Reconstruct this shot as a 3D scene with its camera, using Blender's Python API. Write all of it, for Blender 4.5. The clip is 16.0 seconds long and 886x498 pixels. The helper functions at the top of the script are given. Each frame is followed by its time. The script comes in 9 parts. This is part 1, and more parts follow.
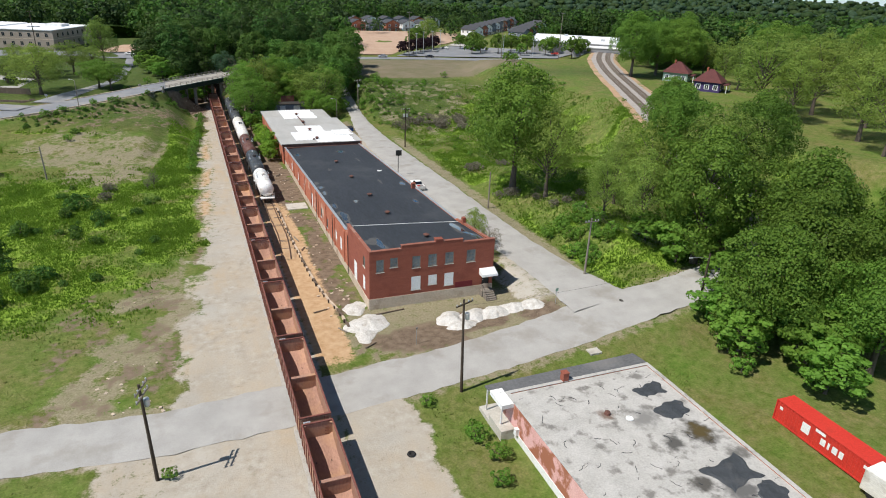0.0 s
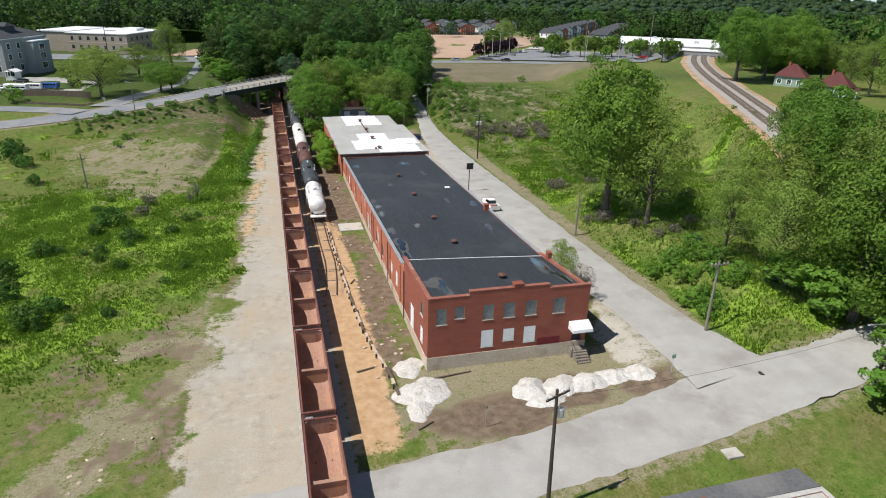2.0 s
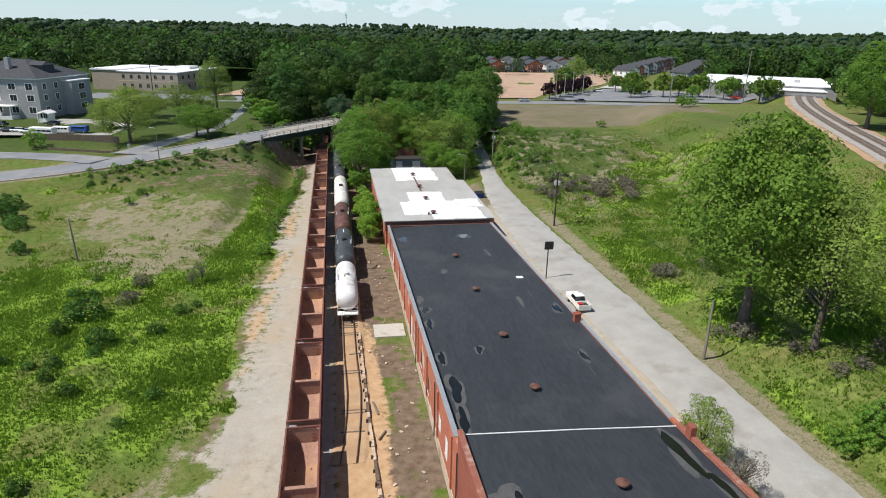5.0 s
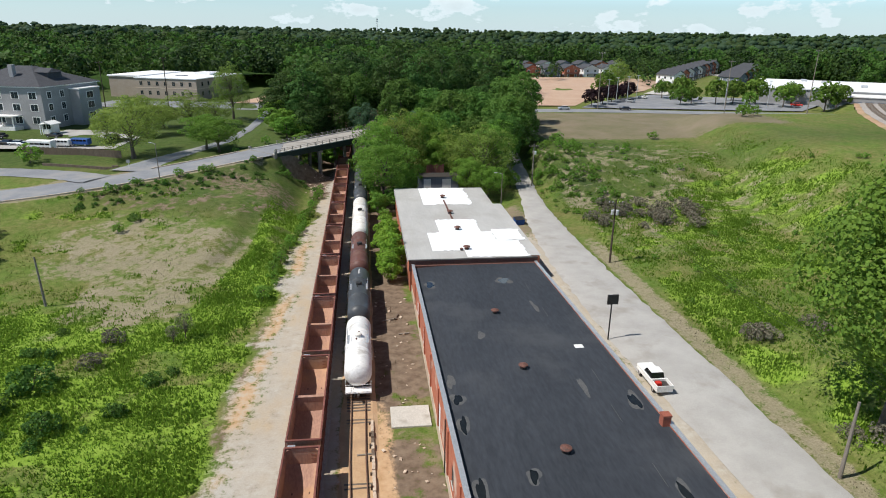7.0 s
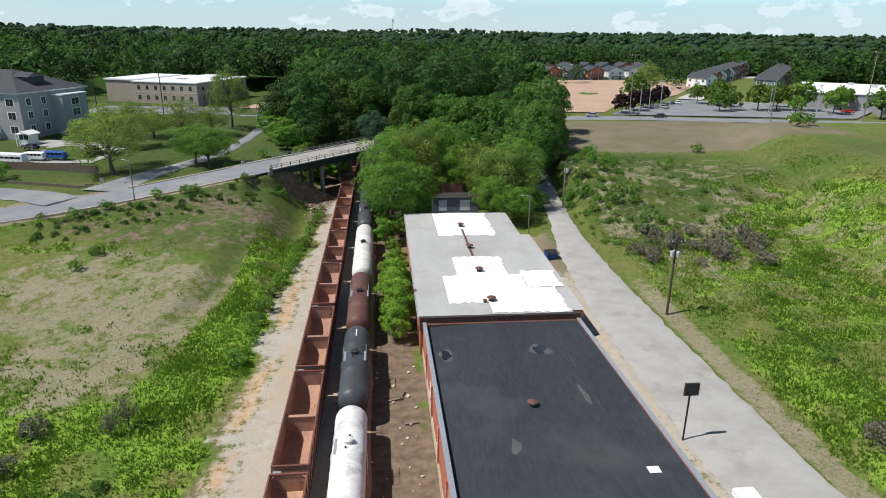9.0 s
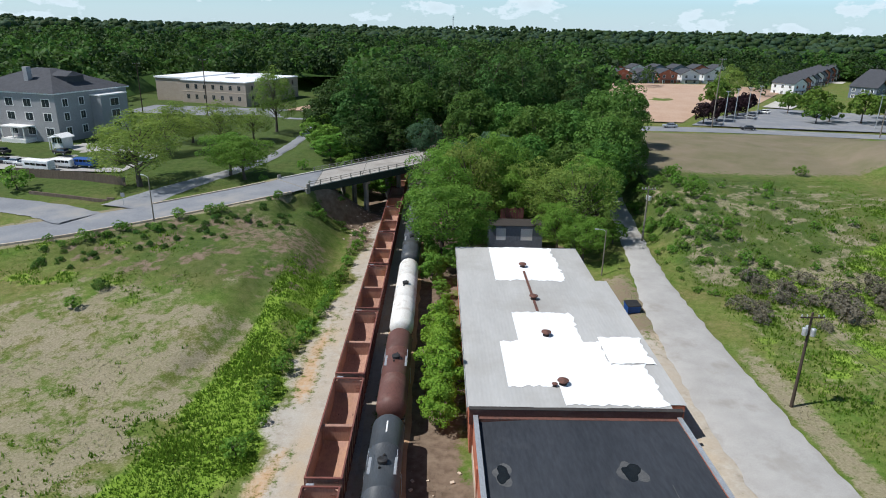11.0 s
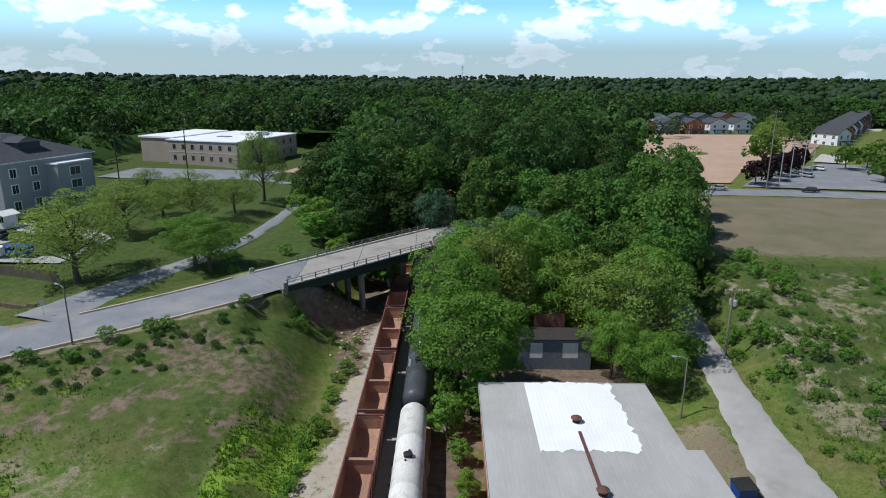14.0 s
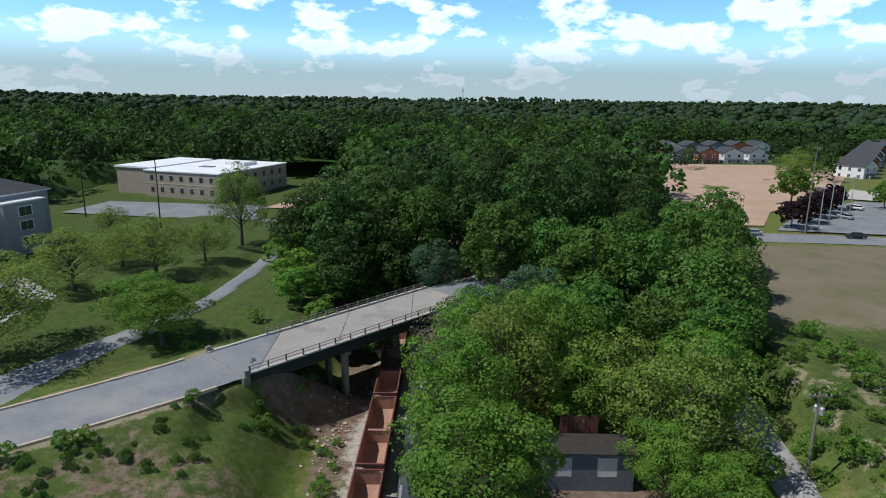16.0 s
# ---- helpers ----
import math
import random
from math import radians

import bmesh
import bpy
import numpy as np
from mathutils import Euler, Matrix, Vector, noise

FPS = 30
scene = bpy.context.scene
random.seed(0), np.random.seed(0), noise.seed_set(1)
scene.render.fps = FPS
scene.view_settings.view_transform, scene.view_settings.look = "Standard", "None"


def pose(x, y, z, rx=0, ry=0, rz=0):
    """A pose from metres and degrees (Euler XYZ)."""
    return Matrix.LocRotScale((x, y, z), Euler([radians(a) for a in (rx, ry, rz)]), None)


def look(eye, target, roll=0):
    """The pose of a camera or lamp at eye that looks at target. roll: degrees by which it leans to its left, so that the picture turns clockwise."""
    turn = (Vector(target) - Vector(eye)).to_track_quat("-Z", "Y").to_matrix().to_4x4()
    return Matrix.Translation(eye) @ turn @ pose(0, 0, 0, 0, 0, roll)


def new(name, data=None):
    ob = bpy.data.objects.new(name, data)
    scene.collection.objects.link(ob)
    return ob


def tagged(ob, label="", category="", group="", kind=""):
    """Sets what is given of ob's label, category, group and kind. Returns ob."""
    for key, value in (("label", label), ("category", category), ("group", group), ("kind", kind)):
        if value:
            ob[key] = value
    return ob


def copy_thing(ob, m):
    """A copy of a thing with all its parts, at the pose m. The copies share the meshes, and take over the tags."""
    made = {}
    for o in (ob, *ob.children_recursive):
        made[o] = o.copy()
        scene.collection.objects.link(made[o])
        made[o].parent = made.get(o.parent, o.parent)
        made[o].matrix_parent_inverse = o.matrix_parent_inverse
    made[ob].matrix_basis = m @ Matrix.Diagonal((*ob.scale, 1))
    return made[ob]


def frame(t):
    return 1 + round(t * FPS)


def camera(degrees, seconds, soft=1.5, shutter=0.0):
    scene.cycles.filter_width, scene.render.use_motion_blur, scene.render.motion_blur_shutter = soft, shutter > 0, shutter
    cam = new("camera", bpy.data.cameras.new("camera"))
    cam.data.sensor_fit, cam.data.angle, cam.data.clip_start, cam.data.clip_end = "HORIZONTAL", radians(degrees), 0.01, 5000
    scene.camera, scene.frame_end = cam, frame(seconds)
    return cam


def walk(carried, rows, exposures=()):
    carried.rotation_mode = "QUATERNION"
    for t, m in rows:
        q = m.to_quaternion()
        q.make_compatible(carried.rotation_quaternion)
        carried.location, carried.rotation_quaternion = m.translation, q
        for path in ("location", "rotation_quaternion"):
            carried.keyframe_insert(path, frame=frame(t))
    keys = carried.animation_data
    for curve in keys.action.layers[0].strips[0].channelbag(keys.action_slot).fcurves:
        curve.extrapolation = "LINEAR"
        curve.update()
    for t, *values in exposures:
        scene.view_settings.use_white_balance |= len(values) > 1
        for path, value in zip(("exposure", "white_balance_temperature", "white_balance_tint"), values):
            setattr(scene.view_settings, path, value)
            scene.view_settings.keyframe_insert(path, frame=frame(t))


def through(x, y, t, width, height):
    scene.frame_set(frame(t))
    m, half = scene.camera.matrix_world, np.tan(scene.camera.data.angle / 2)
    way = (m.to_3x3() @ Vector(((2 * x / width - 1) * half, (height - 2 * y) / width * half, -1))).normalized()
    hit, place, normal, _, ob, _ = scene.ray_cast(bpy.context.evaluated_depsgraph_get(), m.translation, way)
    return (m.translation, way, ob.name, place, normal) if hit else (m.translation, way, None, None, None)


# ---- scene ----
cam = camera(69.9, 16.0, soft=1.0)
PATH = [
    (0, (-0.248, -3.245, 44.788), (0.449, -1.535, 44.018), 2.4),
    (0.5, (1.364, 1.606, 44.187), (2.014, 3.328, 43.405), 2.2),
    (1, (3.014, 6.496, 43.238), (3.614, 8.233, 42.448), 2.0),
    (1.5, (4.562, 11.488, 42.101), (5.111, 13.241, 41.309), 1.8),
    (2, (5.997, 16.557, 41.014), (6.491, 18.341, 40.256), 1.6),
    (2.5, (7.29, 21.827, 40.286), (7.762, 23.638, 39.578), 1.4),
    (3, (8.496, 27.092, 39.977), (8.961, 28.922, 39.316), 1.3),
    (3.5, (9.629, 32.255, 39.942), (10.072, 34.09, 39.281), 1.2),
    (4, (10.742, 37.411, 39.973), (11.14, 39.256, 39.311), 1.1),
    (4.2, (11.135, 39.514, 39.98), (11.515, 41.362, 39.316), 1.1),
    (6.3, (13.954, 61.559, 39.148), (14.208, 63.431, 38.491), 1.0),
    (6.5, (14.218, 63.563, 39.134), (14.463, 65.437, 38.478), 0.9),
    (7, (14.736, 68.549, 39.154), (14.969, 70.425, 38.499), 0.8),
    (7.5, (15.211, 73.656, 39.108), (15.434, 75.533, 38.455), 0.8),
    (8, (15.72, 78.883, 39.026), (15.932, 80.761, 38.373), 0.7),
    (8.5, (16.226, 84.17, 38.918), (16.425, 86.049, 38.265), 0.7),
    (9, (16.63, 89.526, 38.852), (16.817, 91.407, 38.199), 0.7),
    (9.2, (16.747, 91.592, 38.851), (16.928, 93.474, 38.199), 0.7),
    (11.3, (17.57, 111.651, 39.544), (17.57, 113.538, 38.88), 0.7),
    (11.5, (17.616, 113.583, 39.563), (17.607, 115.471, 38.902), 0.4),
    (12, (17.561, 118.601, 39.628), (17.547, 120.489, 38.968), 0.4),
    (12.5, (17.399, 123.649, 39.713), (17.384, 125.538, 39.056), 0.4),
    (13, (17.232, 128.732, 39.913), (17.217, 130.627, 39.273), 0.4),
    (13.5, (17.046, 133.779, 40.13), (17.031, 135.692, 39.549), 0.3),
    (14, (16.925, 138.737, 40.422), (16.911, 140.666, 39.894), 0.3),
    (14.5, (16.771, 143.761, 40.875), (16.758, 145.701, 40.387), 0.3),
    (15, (16.72, 148.859, 41.525), (16.705, 150.8, 41.042), 0.3),
    (15.5, (16.618, 153.941, 42.09), (16.603, 155.883, 41.611), 0.4),
    (16, (16.379, 159.128, 42.498), (16.367, 161.073, 42.031), 0.7),
]
walk(cam, [(t, look(eye, target, roll)) for t, eye, target, roll in PATH], [(0.0, 0.1, 6500, 10), (4.0, 0.13, 6500, 10), (9.0, 0.1, 6350, 10), (11.5, 0.0, 6050, 10), (12.5, -0.18, 5950, 10), (14.0, -0.25, 5950, 10), (16.0, -0.32, 6050, 10)])


# ---- light ----
SUN_EL, SUN_AZ = 56.0, 259.0   # elevation; compass way to the sun, clockwise from +y
world = bpy.data.worlds.new("world")
scene.world = world
world.use_nodes = True
nt = world.node_tree
nt.nodes.clear()


def node(tree, kind, **values):
    n = tree.nodes.new(kind)
    for k, v in values.items():
        if k in n.inputs:
            n.inputs[k].default_value = v
    return n


sky = nt.nodes.new("ShaderNodeTexSky")
sky.sky_type, sky.sun_disc = "NISHITA", False
sky.sun_elevation, sky.sun_rotation = radians(SUN_EL), radians(SUN_AZ)
sky.air_density, sky.dust_density, sky.ozone_density = 1.0, 0.6, 2.0
# fair-weather cumulus, laid out on a flat layer overhead
way = nt.nodes.new("ShaderNodeTexCoord")
sep = nt.nodes.new("ShaderNodeSeparateXYZ")
nt.links.new(way.outputs["Generated"], sep.inputs[0])
squash = nt.nodes.new("ShaderNodeVectorMath")
squash.operation = "MULTIPLY"
squash.inputs[1].default_value = (1.0, 1.0, 2.1)
nt.links.new(way.outputs["Generated"], squash.inputs[0])
puffs = nt.nodes.new("ShaderNodeTexNoise")
puffs.inputs["Scale"].default_value, puffs.inputs["Detail"].default_value, puffs.inputs["Roughness"].default_value = 11.0, 9.0, 0.56
nt.links.new(squash.outputs[0], puffs.inputs["Vector"])
cover = nt.nodes.new("ShaderNodeValToRGB")
cover.color_ramp.elements[0].position, cover.color_ramp.elements[1].position = 0.505, 0.565
nt.links.new(puffs.outputs["Fac"], cover.inputs[0])
low = nt.nodes.new("ShaderNodeMapRange")
for k, v in zip(("From Min", "From Max", "To Min", "To Max"), (0.0, 0.10, 0.62, 0.0)):
    low.inputs[k].default_value = v
nt.links.new(sep.outputs[2], low.inputs["Value"])
# the gaps between the clouds open up overhead
thin = nt.nodes.new("ShaderNodeMapRange")
for k, v in zip(("From Min", "From Max", "To Min", "To Max"), (0.16, 0.5, 1.0, 0.15)):
    thin.inputs[k].default_value = v
nt.links.new(sep.outputs[2], thin.inputs["Value"])
fewer = node(nt, "ShaderNodeMath")
fewer.operation = "MULTIPLY"
nt.links.new(cover.outputs[0], fewer.inputs[0])
nt.links.new(thin.outputs[0], fewer.inputs[1])
most = node(nt, "ShaderNodeMath")
most.operation = "MAXIMUM"
nt.links.new(fewer.outputs[0], most.inputs[0])
nt.links.new(low.outputs[0], most.inputs[1])
shade = nt.nodes.new("ShaderNodeValToRGB")
shade.color_ramp.elements[0].position, shade.color_ramp.elements[0].color = 0.5, (7.8, 9.1, 9.6, 1)
shade.color_ramp.elements[1].position, shade.color_ramp.elements[1].color = 0.74, (6.5, 7.6, 8.0, 1)
nt.links.new(puffs.outputs["Fac"], shade.inputs[0])
tint = nt.nodes.new("ShaderNodeMixRGB")
tint.blend_type = "MULTIPLY"
tint.inputs[0].default_value, tint.inputs[2].default_value = 1.0, (0.63, 0.94, 1.18, 1)
# the sky pales and brightens towards the horizon
glow = nt.nodes.new("ShaderNodeMapRange")
for k, v in zip(("From Min", "From Max", "To Min", "To Max"), (0.06, 0.42, 1.2, 0.55)):
    glow.inputs[k].default_value = v
glow.interpolation_type = "SMOOTHSTEP"
nt.links.new(sep.outputs[2], glow.inputs["Value"])
gain = nt.nodes.new("ShaderNodeVectorMath")
gain.operation = "SCALE"
nt.links.new(sky.outputs[0], gain.inputs[0])
nt.links.new(glow.outputs[0], gain.inputs["Scale"])
nt.links.new(gain.outputs[0], tint.inputs[1])
mixed = nt.nodes.new("ShaderNodeMixRGB")
nt.links.new(most.outputs[0], mixed.inputs[0])
nt.links.new(tint.outputs[0], mixed.inputs[1])
nt.links.new(shade.outputs[0], mixed.inputs[2])
# haze dulls the last few degrees above the horizon
veil = nt.nodes.new("ShaderNodeMapRange")
for k, v in zip(("From Min", "From Max", "To Min", "To Max"), (0.03, 0.085, 0.95, 1.70)):
    veil.inputs[k].default_value = v
veil.interpolation_type = "SMOOTHSTEP"
nt.links.new(sep.outputs[2], veil.inputs["Value"])
# and the sky deepens towards the zenith
zenith = nt.nodes.new("ShaderNodeMapRange")
for k, v in zip(("From Min", "From Max", "To Min", "To Max"), (0.22, 0.5, 1.0, 0.42)):
    zenith.inputs[k].default_value = v
nt.links.new(sep.outputs[2], zenith.inputs["Value"])
both = node(nt, "ShaderNodeMath")
both.operation = "MULTIPLY"
nt.links.new(veil.outputs[0], both.inputs[0])
nt.links.new(zenith.outputs[0], both.inputs[1])
dulled = nt.nodes.new("ShaderNodeVectorMath")
dulled.operation = "SCALE"
nt.links.new(mixed.outputs[0], dulled.inputs[0])
nt.links.new(both.outputs[0], dulled.inputs["Scale"])
bg = nt.nodes.new("ShaderNodeBackground")
bg.inputs[1].default_value = 0.10
out = nt.nodes.new("ShaderNodeOutputWorld")
nt.links.new(dulled.outputs[0], bg.inputs[0])
nt.links.new(bg.outputs[0], out.inputs[0])
sun_data = bpy.data.lights.new("sun", "SUN")
sun_data.energy, sun_data.angle, sun_data.color = 4.9, radians(0.5), (1.0, 0.95, 0.88)
sun = new("sun", sun_data)
az, el = radians(SUN_AZ), radians(SUN_EL)
sun.matrix_world = look((0, 0, 300), Vector((0, 0, 300)) - Vector((math.sin(az) * math.cos(el), math.cos(az) * math.cos(el), math.sin(el))))


# ---- materials ----
def mixrgb(tree, fac, a, b, blend="MIX"):
    n = tree.nodes.new("ShaderNodeMixRGB")
    n.blend_type = blend
    for k, v in ((0, fac), (1, a), (2, b)):
        if isinstance(v, bpy.types.NodeSocket):
            tree.links.new(v, n.inputs[k])
        elif isinstance(v, (int, float)):
            n.inputs[k].default_value = v
        else:
            n.inputs[k].default_value = (*v, 1)
    return n.outputs[0]


def noise_of(tree, scale, lo=0.35, hi=0.65, detail=6.0, stretch=None, rough=0.6):
    g = tree.nodes.new("ShaderNodeNewGeometry")
    src = g.outputs["Position"]
    if stretch:
        m = tree.nodes.new("ShaderNodeVectorMath")
        m.operation = "MULTIPLY"
        m.inputs[1].default_value = stretch
        tree.links.new(src, m.inputs[0])
        src = m.outputs[0]
    n = tree.nodes.new("ShaderNodeTexNoise")
    n.inputs["Scale"].default_value, n.inputs["Detail"].default_value, n.inputs["Roughness"].default_value = scale, detail, rough
    tree.links.new(src, n.inputs["Vector"])
    r = tree.nodes.new("ShaderNodeMapRange")
    r.inputs["From Min"].default_value, r.inputs["From Max"].default_value = lo, hi
    tree.links.new(n.outputs["Fac"], r.inputs["Value"])
    return r.outputs[0]


def surf(name, a, b, scale=1.0, fine=12.0, rough=0.85, bump=0.15, stain=None, stain_scale=0.4, stain_lo=0.5, stain_hi=0.7, metal=0.0, stretch=None, vary=0.0, spec=0.3, depth=0.03, grain=0.45):
    """Two colours mixed by a broad and a fine noise, a stain of its own shape, and a fine relief."""
    m = bpy.data.materials.new(name)
    m.use_nodes = True
    t = m.node_tree
    p = t.nodes["Principled BSDF"]
    c = mixrgb(t, noise_of(t, scale, stretch=stretch), a, b)
    f = noise_of(t, fine, 0.3, 0.7, 4.0, stretch=stretch)
    c = mixrgb(t, grain, c, mixrgb(t, f, tuple(v * 0.72 for v in a), tuple(min(1, v * 1.22) for v in b)))
    if stain:
        c = mixrgb(t, noise_of(t, stain_scale, stain_lo, stain_hi, 8.0), c, stain)
    if vary:
        o = t.nodes.new("ShaderNodeObjectInfo")
        r = t.nodes.new("ShaderNodeMapRange")
        r.inputs["To Min"].default_value, r.inputs["To Max"].default_value = 1 - vary, 1 + vary
        t.links.new(o.outputs["Random"], r.inputs["Value"])
        h = t.nodes.new("ShaderNodeHueSaturation")
        t.links.new(r.outputs[0], h.inputs["Value"])
        t.links.new(c, h.inputs["Color"])
        c = h.outputs[0]
    t.links.new(c, p.inputs["Base Color"])
    p.inputs["Roughness"].default_value, p.inputs["Metallic"].default_value = rough, metal
    p.inputs["Specular IOR Level"].default_value = spec
    if bump:
        bn = t.nodes.new("ShaderNodeBump")
        bn.inputs["Strength"].default_value, bn.inputs["Distance"].default_value = bump, depth
        t.links.new(f, bn.inputs["Height"])
        t.links.new(bn.outputs[0], p.inputs["Normal"])
    return m


def leaves(name, a, b, vary=0.25, through=0.3):
    """Leaf mass: colour differs from tree to tree and from leaf to leaf, some light passes."""
    m = bpy.data.materials.new(name)
    m.use_nodes = True
    t = m.node_tree
    p = t.nodes["Principled BSDF"]
    g = t.nodes.new("ShaderNodeNewGeometry")
    c = mixrgb(t, g.outputs["Random Per Island"], a, b)
    c = mixrgb(t, noise_of(t, 0.35, 0.35, 0.65, 3.0), c, mixrgb(t, 0.5, c, tuple(v * 0.75 for v in a)))
    o = t.nodes.new("ShaderNodeObjectInfo")
    r = t.nodes.new("ShaderNodeMapRange")
    r.inputs["To Min"].default_value, r.inputs["To Max"].default_value = 1 - vary, 1 + vary
    t.links.new(o.outputs["Random"], r.inputs["Value"])
    h = t.nodes.new("ShaderNodeHueSaturation")
    t.links.new(r.outputs[0], h.inputs["Value"])
    turn = t.nodes.new("ShaderNodeMath")
    turn.operation = "PINGPONG"
    turn.inputs[1].default_value = 0.13
    t.links.new(o.outputs["Random"], turn.inputs[0])
    hue = t.nodes.new("ShaderNodeMapRange")
    for k, v in zip(("From Max", "To Min", "To Max"), (0.13, 0.5 - 0.05 * vary, 0.5 + 0.06 * vary)):
        hue.inputs[k].default_value = v
    t.links.new(turn.outputs[0], hue.inputs["Value"])
    t.links.new(hue.outputs[0], h.inputs["Hue"])
    t.links.new(c, h.inputs["Color"])
    t.links.new(h.outputs[0], p.inputs["Base Color"])
    p.inputs["Roughness"].default_value, p.inputs["Specular IOR Level"].default_value = 0.65, 0.2
    tr = t.nodes.new("ShaderNodeBsdfTranslucent")
    t.links.new(h.outputs[0], tr.inputs["Color"])
    mx = t.nodes.new("ShaderNodeMixShader")
    mx.inputs[0].default_value = through
    t.links.new(p.outputs[0], mx.inputs[1])
    t.links.new(tr.outputs[0], mx.inputs[2])
    t.links.new(mx.outputs[0], t.nodes["Material Output"].inputs[0])
    return m


def glass(name, tone, rough=0.08):
    m = bpy.data.materials.new(name)
    m.use_nodes = True
    p = m.node_tree.nodes["Principled BSDF"]
    p.inputs["Base Color"].default_value, p.inputs["Roughness"].default_value = (*tone, 1), rough
    p.inputs["Specular IOR Level"].default_value = 0.8
    return m


def blotted(m, blots):
    """Soft-edged stains at given places on a surface: x, y, radius, tone."""
    t = m.node_tree
    p = t.nodes["Principled BSDF"]
    c = p.inputs["Base Color"].links[0].from_socket
    wob = noise_of(t, 0.9, 0.2, 0.8, 7.0)
    g = t.nodes.new("ShaderNodeNewGeometry")
    for x, y, r, tone in blots:
        d = t.nodes.new("ShaderNodeVectorMath")
        d.operation = "DISTANCE"
        flat = t.nodes.new("ShaderNodeVectorMath")
        flat.operation = "MULTIPLY"
        flat.inputs[1].default_value = (1, 1, 0)
        t.links.new(g.outputs["Position"], flat.inputs[0])
        t.links.new(flat.outputs[0], d.inputs[0])
        d.inputs[1].default_value = (x, y, 0)
        far = t.nodes.new("ShaderNodeMath")
        far.operation = "MULTIPLY_ADD"
        far.inputs[1].default_value = r * 1.1
        t.links.new(wob, far.inputs[0])
        t.links.new(d.outputs["Value"], far.inputs[2])
        k = t.nodes.new("ShaderNodeMapRange")
        k.interpolation_type = "SMOOTHSTEP"
        for q, v in zip(("From Min", "From Max", "To Min", "To Max"), (r * 0.75, r * 1.55, 0.92, 0.0)):
            k.inputs[q].default_value = v
        t.links.new(far.outputs[0], k.inputs["Value"])
        c = mixrgb(t, k.outputs[0], c, tone)
    t.links.new(c, p.inputs["Base Color"])


